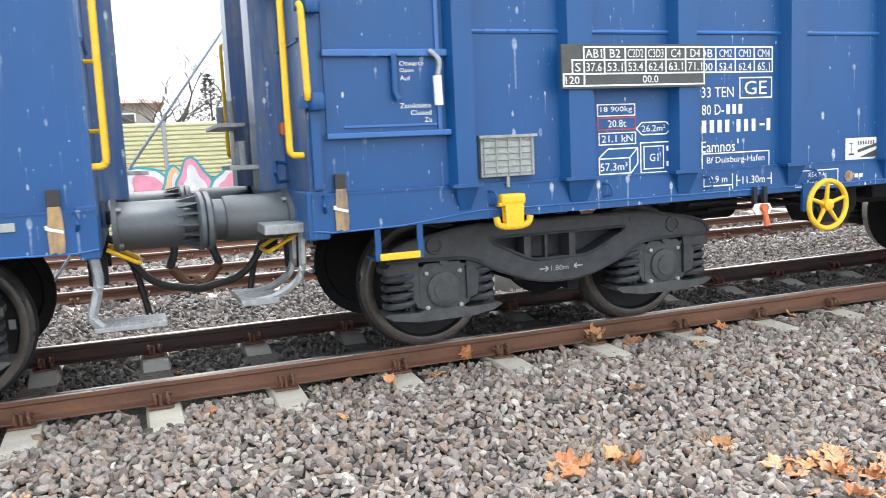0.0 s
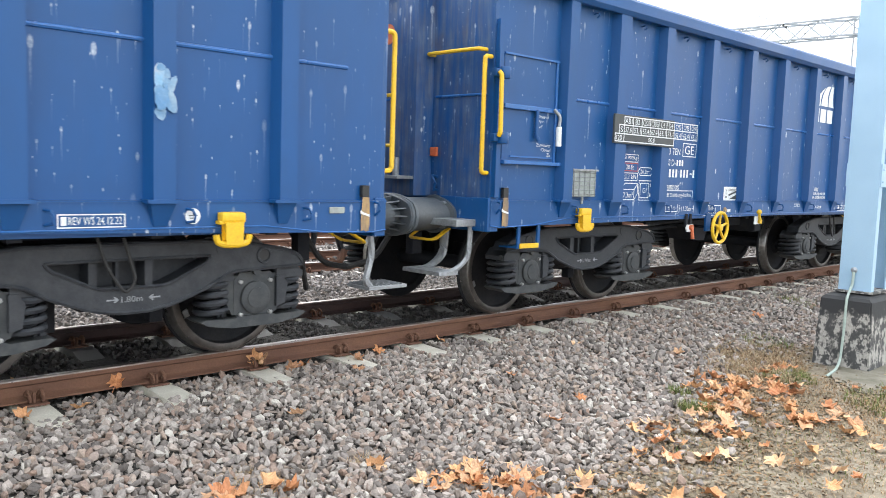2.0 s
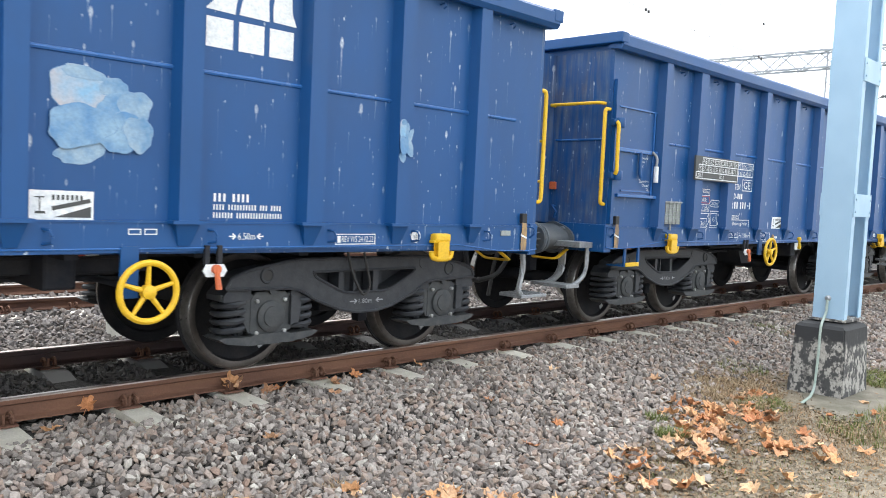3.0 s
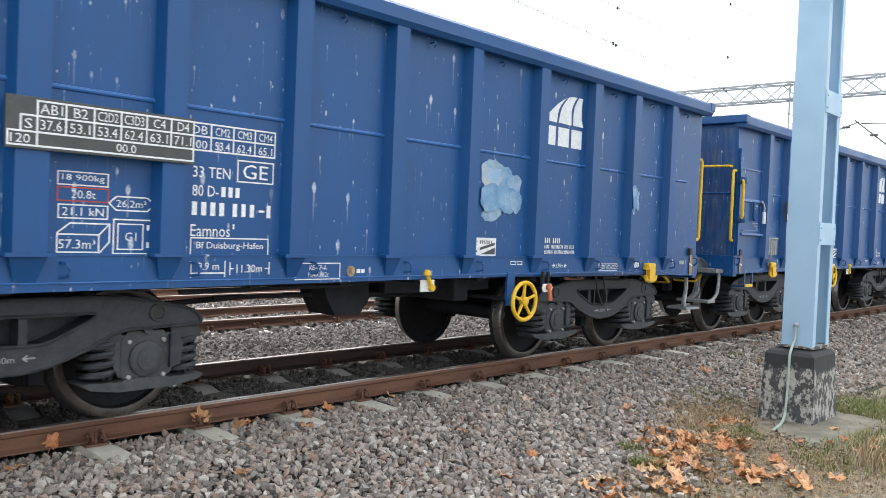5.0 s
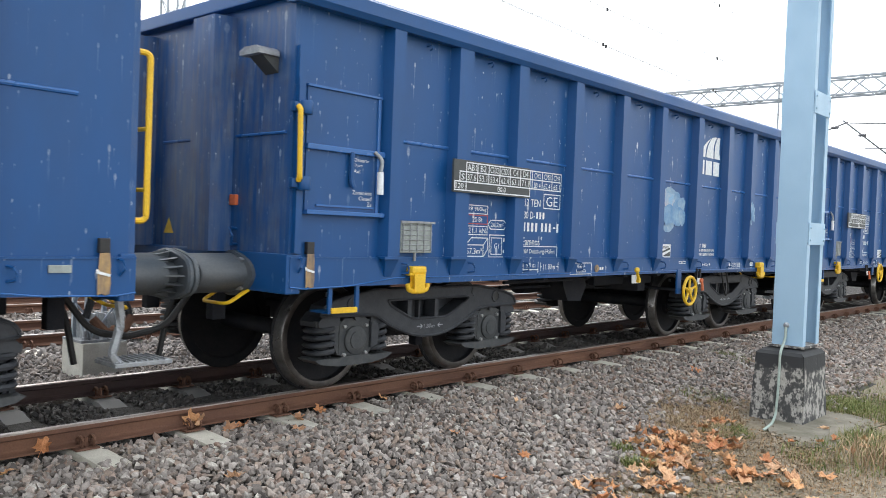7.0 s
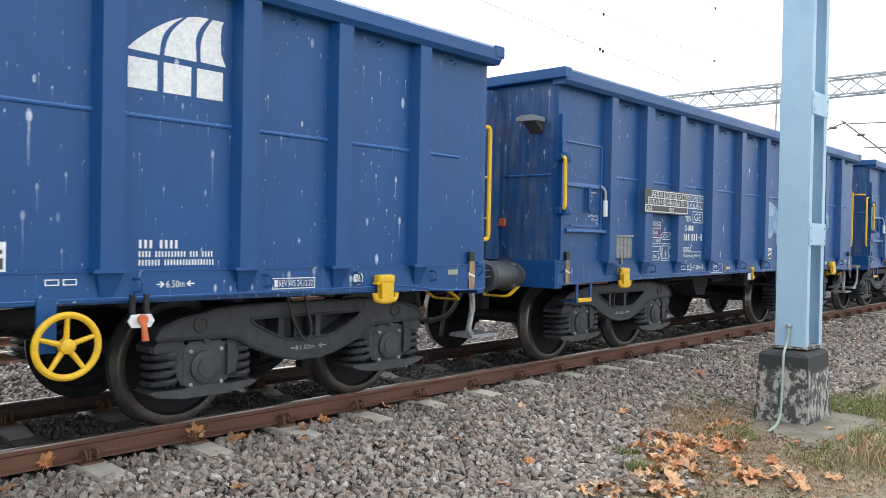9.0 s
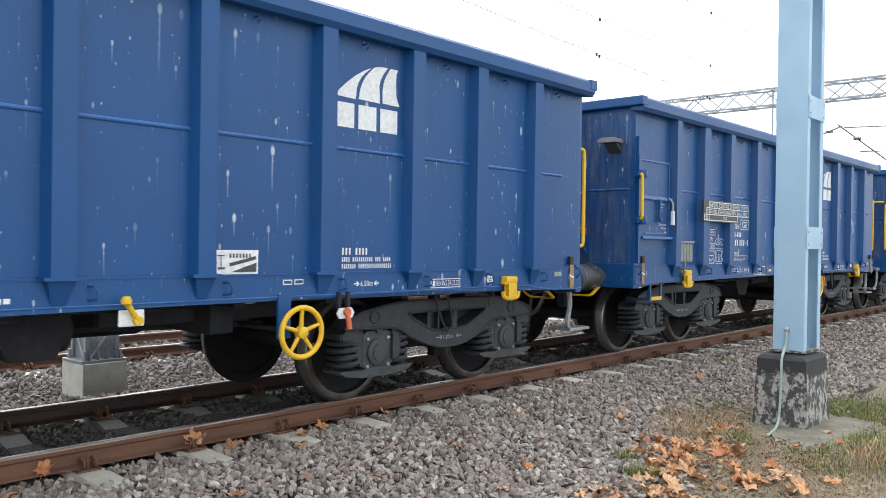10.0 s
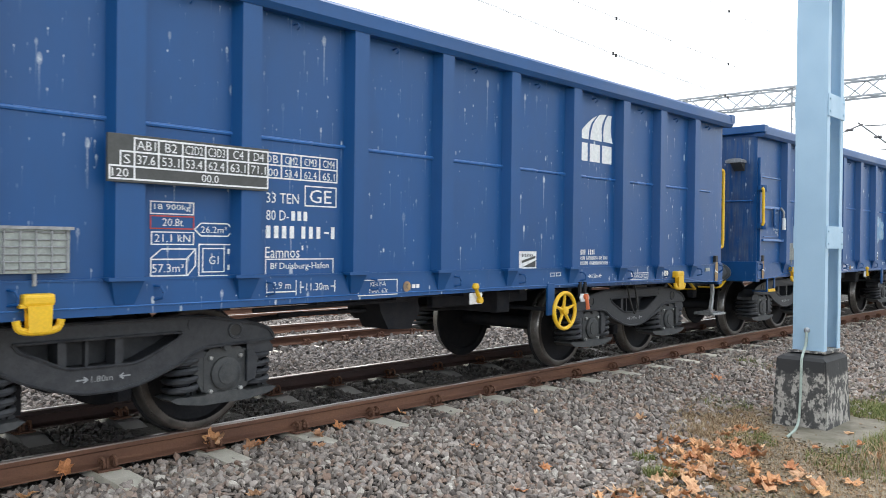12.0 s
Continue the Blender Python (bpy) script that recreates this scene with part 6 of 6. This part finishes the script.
# ---- beyond the lines: sound barrier, trees, a house ----
def barrier():
    y0, top, base = 18.0, 2.52, -0.55
    bm = bmesh.new()
    prof = []
    n = 26
    for k in range(n):
        z = base + (top - base) * k / n
        h = (top - base) / n
        prof += [(0.0, z), (-0.05, z + h * 0.25), (-0.05, z + h * 0.7), (0.0, z + h * 0.95)]
    prof += [(0.0, top), (0.10, top), (0.10, base)]
    prism(bm, [(p[0], p[1]) for p in prof], "x", 0.06, 3.94)
    panel = finish(bm, "panel", M_FENCE)
    bm = bmesh.new()
    box(bm, -0.06, -0.06, base, 0.06, 0.16, top + 0.05, 0.005)
    postm = finish(bm, "post", M_GALV)
    fence = thing("sound_barrier", "pale yellow ribbed sound barrier with graffiti along its foot", "fence", at=pose(1.35, y0, -0.06))
    for k in range(-12, 16):
        for nm, me in (("panel", panel), ("post", postm)):
            o = new(nm, me)
            o.parent, o.location = fence, (k * 4.0 - 1.0, 0, 0)
    # sprayed shapes
    rnd = random.Random(5)
    cols = [worn("spray_" + n_, c, tuple(v * 0.8 for v in c), 0.7, scale=3, bumps=0) for n_, c in
            (("pink", (0.75, 0.30, 0.42)), ("teal", (0.05, 0.35, 0.42)), ("white", (0.7, 0.7, 0.72)), ("peach", (0.7, 0.45, 0.28)))]
    yy = -0.056
    x, k = -7.0, 0
    while x < -1.6:  # round swelling letters with a dark outline
        w = rnd.uniform(0.6, 1.0)
        top, lean = 1.22 + rnd.uniform(-0.15, 0.2), rnd.uniform(-0.15, 0.25)
        for grow, c in ((0.07, cols[1]), (0.0, cols[(0, 2, 3)[k % 3]]), (-0.16, cols[(2, 0, 2)[k % 3]])):
            bm = bmesh.new()
            ring = []
            for i in range(28):
                a = 2 * math.pi * i / 28
                r = 1 + 0.16 * math.sin(3 * a + k) + 0.07 * math.sin(5 * a + 2 * k)
                v = 0.5 + 0.5 * math.sin(a) * r
                ring.append(bm.verts.new((x + w / 2 + (w * 0.55 * r + grow) * math.cos(a) + lean * v, yy, 0.1 + (top - 0.1) * v + grow * math.sin(a))))
            bmesh.ops.triangulate(bm, faces=[bm.faces.new(ring)])
            part("graffiti_shape", bm, c, fence, "bold sprayed graffiti shape")
            yy -= 0.003
        x += w * 0.95
        k += 1


barrier()


def bare_tree(x, y, h, seed, label):
    rnd = random.Random(seed)
    t = thing("bare_tree", label, "tree", "trees behind the barrier", at=pose(x, y, -0.5))
    bmT, bmL, bmW = bmesh.new(), bmesh.new(), bmesh.new()

    def grow(p, d, length, r, depth):
        pts = [p]
        for _ in range(4):
            d = (d + Vector((rnd.gauss(0, 0.14), rnd.gauss(0, 0.14), rnd.gauss(0.03, 0.08)))).normalized()
            pts.append(pts[-1] + d * length / 4)
        bm = bmT if depth == 0 else bmL if depth < 3 else bmW
        for i, (a, b) in enumerate(zip(pts, pts[1:])):
            k = 1 - 0.5 * i / 4
            rod(bm, a, b, max(r * k, 0.006), 7 if depth < 2 else 4, max(r * (k - 0.12), 0.005), False)
        if depth < 5:
            for _ in range((4, 5, 4, 3, 2)[depth]):
                j = rnd.randint(1 if depth else 2, 4)
                side = Vector((rnd.gauss(0, 1), rnd.gauss(0, 1), rnd.uniform(0.0, 0.9))).normalized()
                grow(pts[j], (d * 0.55 + side).normalized(), length * rnd.uniform(0.5, 0.75), r * 0.5, depth + 1)
    grow(Vector((0, 0, 0)), Vector((0, 0, 1)), h * 0.48, h * 0.017, 0)
    part("trunk", bmT, M_BARK, t)
    part("branching", bmL, M_BARK, t)
    part("twig_tangle", bmW, M_BARK, t, "tangle of thin bare twigs")


bare_tree(-3.75, 23.0, 7.4, 4, "bare dark tree behind the barrier")
bare_tree(-0.56, 25.0, 7.4, 8, "bare spreading tree with tangled twigs")
bare_tree(1.75, 24.0, 8.2, 12, "bare tree behind the barrier")


def evergreen(x, y, h, seed):
    rng = np.random.default_rng(seed)
    t = thing("evergreen_bush", "dark green conifer bush behind the barrier", "bush", at=pose(x, y, -0.5))
    bm = bmesh.new()
    rod(bm, (0, 0, 0), (0, 0, h * 0.9), 0.09, 8, 0.02)
    part("trunk", bm, M_BARK, t)
    bm = bmesh.new()
    for _ in range(900):
        z = h * rng.uniform(0.1, 1.0)
        rr = (h - z) * 0.42 * math.sqrt(rng.uniform(0.1, 1)) + 0.05
        a = rng.uniform(0, 6.28)
        p = Vector((rr * math.cos(a), rr * math.sin(a), z))
        d = Vector((math.cos(a), math.sin(a), rng.uniform(-0.2, 0.6))) * 0.22
        n = Vector((-math.sin(a), math.cos(a), 0.2)) * 0.05
        bm.faces.new([bm.verts.new(v) for v in (p - n, p + d, p + n)])
    part("crown", bm, M_NEEDLES, t)


evergreen(-1.86, 23.0, 4.7, 2)


def house():
    h = thing("house", "low plastered house with a red hipped roof", "house", at=pose(-10.3, 34.0, 0.15))
    bm = bmesh.new()
    box(bm, 0, 0, -1.2, 7.0, 7.0, 3.95)
    part("wall", bm, M_PLASTER, h)
    bm = bmesh.new()
    vs = [bm.verts.new(p) for p in ((-0.5, -0.5, 3.9), (7.5, -0.5, 3.9), (7.5, 7.5, 3.9), (-0.5, 7.5, 3.9), (2.6, 3.5, 4.75), (4.4, 3.5, 4.75))]
    for q in ((0, 1, 5, 4), (1, 2, 5), (2, 3, 4, 5), (3, 0, 4), (0, 3, 2, 1)):
        bm.faces.new([vs[i] for i in q])
    part("roof", bm, M_ROOF, h, "red tiled hipped roof")
    for x in (1.0, 3.0, 5.2):
        bm = bmesh.new()
        box(bm, x, -0.06, 2.2, x + 1.0, 0.02, 3.5)
        win = part("window", bm, M_WHITE, h)
        bm = bmesh.new()
        box(bm, x + 0.07, -0.075, 2.27, x + 0.93, -0.05, 3.43)
        part("pane", bm, M_DARKGLASS, win)


house()


# ---- fallen leaves and plants ----
def leaf_mesh(seed):
    """A dry plane-tree leaf: five pointed lobes, curled, with a stalk."""
    rnd = random.Random(seed)
    bm = bmesh.new()
    tips = [(-150, 0.6), (-125, 0.5), (-104, 0.8), (-88, 0.66), (-74, 0.58), (-52, 0.95), (-38, 0.8), (-24, 0.64), (-8, 0.85), (0, 1.05), (10, 0.84), (24, 0.62), (40, 0.82), (52, 0.95), (72, 0.58), (88, 0.68), (104, 0.8), (125, 0.48), (150, 0.6), (180, 0.25)]
    cu, cv = rnd.uniform(0.3, 1.1), rnd.uniform(-0.5, 0.9)

    def bend(x, y):
        return (x, y, cu * (x * x) * 0.9 + cv * y * y * 0.6 + 0.12 * math.sin(6 * x + seed) + 0.10 * math.sin(7 * y + 2 * seed))
    c = bm.verts.new((0, 0, 0))
    inner, outer = [], []
    for a, r in tips:
        a = radians(a + rnd.uniform(-5, 5))
        r *= rnd.uniform(0.85, 1.1)
        inner.append(bm.verts.new(bend(0.45 * r * math.sin(a), 0.45 * r * math.cos(a))))
        outer.append(bm.verts.new(bend(r * math.sin(a), r * math.cos(a))))
    n = len(tips)
    for i in range(n):
        j = (i + 1) % n
        bm.faces.new((c, inner[i], inner[j]))
        bm.faces.new((inner[i], outer[i], outer[j], inner[j]))
    rod(bm, (0, -0.1, 0.0), (0.15, -0.9, 0.15), 0.02, 4)
    me = finish(bm, "fallen_leaf", M_LEAF_ONE)
    return me


def leaf_one_material():
    m, nt, b = nodes_of("dry_leaf", 0.75)
    info = nt.nodes.new("ShaderNodeObjectInfo")
    col = ramp(nt, info.outputs["Random"], [(0.0, (0.56, 0.24, 0.10)), (0.25, (0.68, 0.40, 0.20)), (0.5, (0.52, 0.22, 0.10)), (0.75, (0.74, 0.50, 0.30)), (1.0, (0.42, 0.22, 0.12))])
    n1 = noise_at(nt, 3.0, 5)
    col = mix(nt, 0.6, col, ramp(nt, n1, [(0.3, (0.6, 0.55, 0.5)), (0.7, (1.1, 1.1, 1.1))]), "MULTIPLY")
    nt.links.new(col, b.inputs["Base Color"])
    bump(nt, b, n1, 0.4, 0.05)
    return m


M_LEAF_ONE = leaf_one_material()
LEAVES = [leaf_mesh(k) for k in range(6)]
leaf_rnd = random.Random(21)


def leaf(x, y, z, size, flat_=True, tilt=None):
    o = new("fallen_leaf", LEAVES[leaf_rnd.randrange(6)])
    rx, ry = (leaf_rnd.uniform(-25, 25), leaf_rnd.uniform(-25, 25)) if tilt is None else tilt
    o.matrix_basis = pose(x, y, z, rx, ry, leaf_rnd.uniform(0, 360)) @ Matrix.Diagonal((size, size, size, 1))
    return tagged(o, "dry orange-brown lobed leaf lying on the ground", "leaf", "fallen leaves")


# leaves caught along the rail and on the stones
for x, y, s in ((-1.36, -0.09, 0.10), (-1.30, -0.10, 0.08), (-2.45, -0.10, 0.08), (-2.75, -0.30, 0.08), (-1.12, -0.23, 0.08), (-0.98, -0.19, 0.09), (-0.20, -0.18, 0.08), (0.59, -0.12, 0.07),
                (-0.73, -0.55, 0.07), (-1.67, -1.14, 0.07), (0.33, -1.24, 0.06), (0.50, -1.79, 0.07), (-0.14, -2.04, 0.08), (2.46, -1.50, 0.08), (-0.51, -0.25, 0.07), (-3.58, -0.86, 0.06), (-4.30, -0.35, 0.07), (-3.10, -0.30, 0.07), (-5.28, -1.17, 0.06), (1.52, -0.97, 0.06), (4.92, -1.17, 0.1), (6.42, -1.46, 0.11), (5.72, -1.67, 0.12),
                (-1.65, -1.94, 0.09), (-2.63, -1.89, 0.10), (-2.58, -1.78, 0.09), (-4.80, 0.50, 0.06), (-4.40, 0.70, 0.06), (-2.90, 0.55, 0.06), (-3.60, 0.30, 0.06)):
    up = -0.12 < y < -0.08
    leaf(x, y, (level(x, y) + 0.045) if not up else -0.10, s, tilt=(60, 10) if up else None)
# drifts on the soil
for cx, cy, n, sp in ((1.67, -2.42, 20, 0.14), (1.12, -2.67, 16, 0.14), (0.67, -2.79, 12, 0.13), (2.07, -2.67, 14, 0.14), (-1.44, -2.42, 26, 0.11), (-1.28, -2.56, 18, 0.13), (-2.61, -1.84, 6, 0.06), (-2.26, -1.86, 4, 0.08), (-1.70, -1.92, 2, 0.04), (-1.50, -2.48, 8, 0.15), (-1.38, -2.67, 6, 0.2), (-1.23, -2.96, 14, 0.3), (0.32, -2.77, 16, 0.26), (1.42, -2.67, 16, 0.22), (2.17, -2.31, 16, 0.22), (1.52, -3.17, 28, 0.32), (0.62, -3.46, 12, 0.45), (1.97, -2.36, 14, 0.3), (2.92, -2.29, 5, 0.1), (-0.28, -3.06, 10, 0.4), (2.82, -3.46, 12, 0.5)):
    for _ in range(n):
        x, y = leaf_rnd.gauss(cx, sp), leaf_rnd.gauss(cy, sp * 0.7)
        if (y > soil_edge(x) + 0.15 and sp > 0.14) or (3.52 < x < 4.24 and -2.95 < y < -2.3):
            continue
        leaf(x, y, level(x, y) + leaf_rnd.uniform(0.015, 0.05), leaf_rnd.uniform(0.045, 0.10))


def blades(name, material, spots, label, category, seed, flatness=0.5):
    """Tufts of thin curved blades, joined."""
    rng = np.random.default_rng(seed)
    co, fs = [], []
    for cx, cy, rad, n, h in spots:
        for _ in range(n):
            a, q = rng.uniform(0, 6.28), rad * math.sqrt(rng.random())
            x, y = cx + q * math.cos(a), cy + q * math.sin(a)
            if 3.52 < x < 4.24 and -2.92 < y < -2.35:
                continue
            if 3.1 < x < 4.42 and -3.28 < y < -2.5 and rng.random() < 0.93:
                continue
            z = level(x, y) - 0.01
            b = rng.uniform(0, 6.28)
            L = h * rng.uniform(0.5, 1.2)
            lean = rng.uniform(0.1, 1.0) * flatness * L
            w = 0.0018 + 0.0022 * rng.random()
            d, s = np.array((math.cos(b), math.sin(b))), np.array((-math.sin(b), math.cos(b))) * w
            i = len(co)
            for u, k in ((0, 1.0), (0.5, 0.8), (1.0, 0.1)):
                px, py = np.array((x, y)) + d * lean * u * u
                zz = z + L * (u - 0.3 * flatness * u * u)
                co += [(px - s[0] * k, py - s[1] * k, zz), (px + s[0] * k, py + s[1] * k, zz)]
            fs += [(i, i + 1, i + 3, i + 2), (i + 2, i + 3, i + 5, i + 4)]
    me = bpy.data.meshes.new(name)
    me.from_pydata(co, [], fs)
    me.materials.append(material)
    return tagged(new(name, me), label, category, kind="stuff")


blades("withered_grass", M_STRAW, [(2.52, -2.17, 0.4, 2200, 0.08), (2.97, -2.02, 0.5, 2600, 0.09), (3.42, -1.81, 0.45, 2000, 0.08), (1.52, -2.67, 0.5, 1500, 0.05), (3.87, -1.56, 0.35, 700, 0.07), (-2.38, -1.71, 0.20, 1100, 0.07), (-1.68, -1.81, 0.09, 120, 0.09), (-2.13, -1.81, 0.15, 300, 0.06), (2.32, -2.96, 0.6, 2200, 0.06), (2.62, -3.80, 0.35, 260, 0.26), (3.05, -3.90, 0.45, 260, 0.23), (1.12, -3.56, 0.9, 2600, 0.05), (-0.08, -3.36, 0.9, 1900, 0.045), (-1.28, -3.17, 0.5, 800, 0.045), (1.92, -3.36, 0.6, 1800, 0.055), (5.42, -3.27, 0.9, 900, 0.06), (7.92, -3.46, 1.6, 1500, 0.07), (1.82, -2.46, 0.5, 1300, 0.05)],
       "tangled withered brown grass", "grass", 7, 0.9)
blades("green_grass", M_GRASS, [(0.97, -2.52, 0.13, 500, 0.13), (1.32, -2.19, 0.10, 260, 0.11), (2.62, -2.52, 0.25, 500, 0.08), (2.87, -2.42, 0.18, 300, 0.07), (4.82, -2.71, 0.5, 3200, 0.09), (3.22, -3.61, 0.5, 1100, 0.11), (4.92, -3.36, 0.7, 2600, 0.11), (4.42, -2.36, 0.2, 350, 0.08), (5.42, -2.96, 0.7, 1500, 0.08), (0.62, -3.27, 0.7, 700, 0.05), (2.52, -3.56, 0.5, 700, 0.10), (3.32, -3.77, 0.5, 800, 0.16), (7.42, -3.27, 1.5, 1500, 0.08), (4.02, -1.67, 0.3, 400, 0.1), (6.42, -0.97, 0.3, 300, 0.1)],
       "green grass and weeds growing in the gravel", "grass", 8, 0.7)


def litter(name, label, seed, n, region):
    """Small crumbs of dry leaf and stalk on the soil."""
    rng = np.random.default_rng(seed)
    co, fs = [], []
    x0, x1, y0 = region
    for _ in range(n):
        x = rng.uniform(x0, x1)
        y = rng.uniform(y0, soil_edge(x) + 0.1)
        if rng.random() > min((y - y0) / 0.9, (x - x0) / 0.9, (x1 - x) / 0.9):  # thins out towards its edges
            continue
        if 3.52 < x < 4.24 and -2.92 < y < -2.35:
            continue
        if 3.0 < x < 4.42 and -3.28 < y < -2.5 and rng.random() < 0.95:
            continue
        z = level(x, y) + 0.012 + rng.uniform(0, 0.012)
        a, s = rng.uniform(0, 6.28), rng.uniform(0.006, 0.028)
        i = len(co)
        for k in range(4):
            b = a + k * 1.57 + rng.uniform(-0.4, 0.4)
            r = s * (1.0 if k % 2 else rng.uniform(0.3, 0.8))
            co.append((x + r * math.cos(b), y + r * math.sin(b), z + rng.uniform(-0.006, 0.012)))
        fs.append((i, i + 1, i + 2, i + 3))
    me = bpy.data.meshes.new(name)
    me.from_pydata(co, [], fs)
    me.materials.append(M_LITTER)
    return tagged(new(name, me), label, "leaf litter", kind="stuff")


M_LITTER = islands("leaf_crumbs", [(0.30, 0.17, 0.08), (0.24, 0.17, 0.10), (0.16, 0.10, 0.055), (0.36, 0.29, 0.21), (0.11, 0.085, 0.055), (0.20, 0.165, 0.10)], 0.9, 50, 0.2)
litter("leaf_litter", "crumbled dry leaves and stalks on the soil", 9, 22000, (-2.5, 6.0, -4.2))

stones("ballast_shoulder", M_STONE, [
    (-14.0, -6.6, -3.2, -0.05, 300, 0.045), (-6.6, 1.5, -3.3, -0.62, 1150, 0.031), (1.5, 6.0, -3.0, -0.62, 950, 0.032), (6.0, 14.0, -2.6, -0.62, 480, 0.037), (14.0, 30.0, -2.4, -0.62, 160, 0.055),
    (-6.6, 6.0, -0.62, -0.05, 1150, 0.031), (6.0, 16.0, -0.62, -0.05, 480, 0.037)],
    "grey angular crushed stone ballast beside the rail", 3)
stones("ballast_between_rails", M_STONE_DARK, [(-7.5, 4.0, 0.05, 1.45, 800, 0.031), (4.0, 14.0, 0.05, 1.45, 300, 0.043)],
       "dark crushed stone between the rails", 4)
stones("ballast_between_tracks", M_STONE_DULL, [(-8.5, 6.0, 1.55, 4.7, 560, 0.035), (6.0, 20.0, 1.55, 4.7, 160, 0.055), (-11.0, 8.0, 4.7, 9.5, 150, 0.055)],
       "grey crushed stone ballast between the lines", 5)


# ---- motion of the train ----
def motions():
    steps = [k * 0.25 for k in range(49)]
    for ob, behind in wagons:
        walk(ob, [(t, pose(rolled(t) - PITCH * behind, CY, 0)) for t in steps])
        for p in ob.children:
            if p.name.startswith("wheelset"):
                x = p.location.x
                walk(p, [(t, pose(x, 0, R_WHEEL, 0, math.degrees(rolled(t) / R_WHEEL), 0)) for t in steps])


motions()
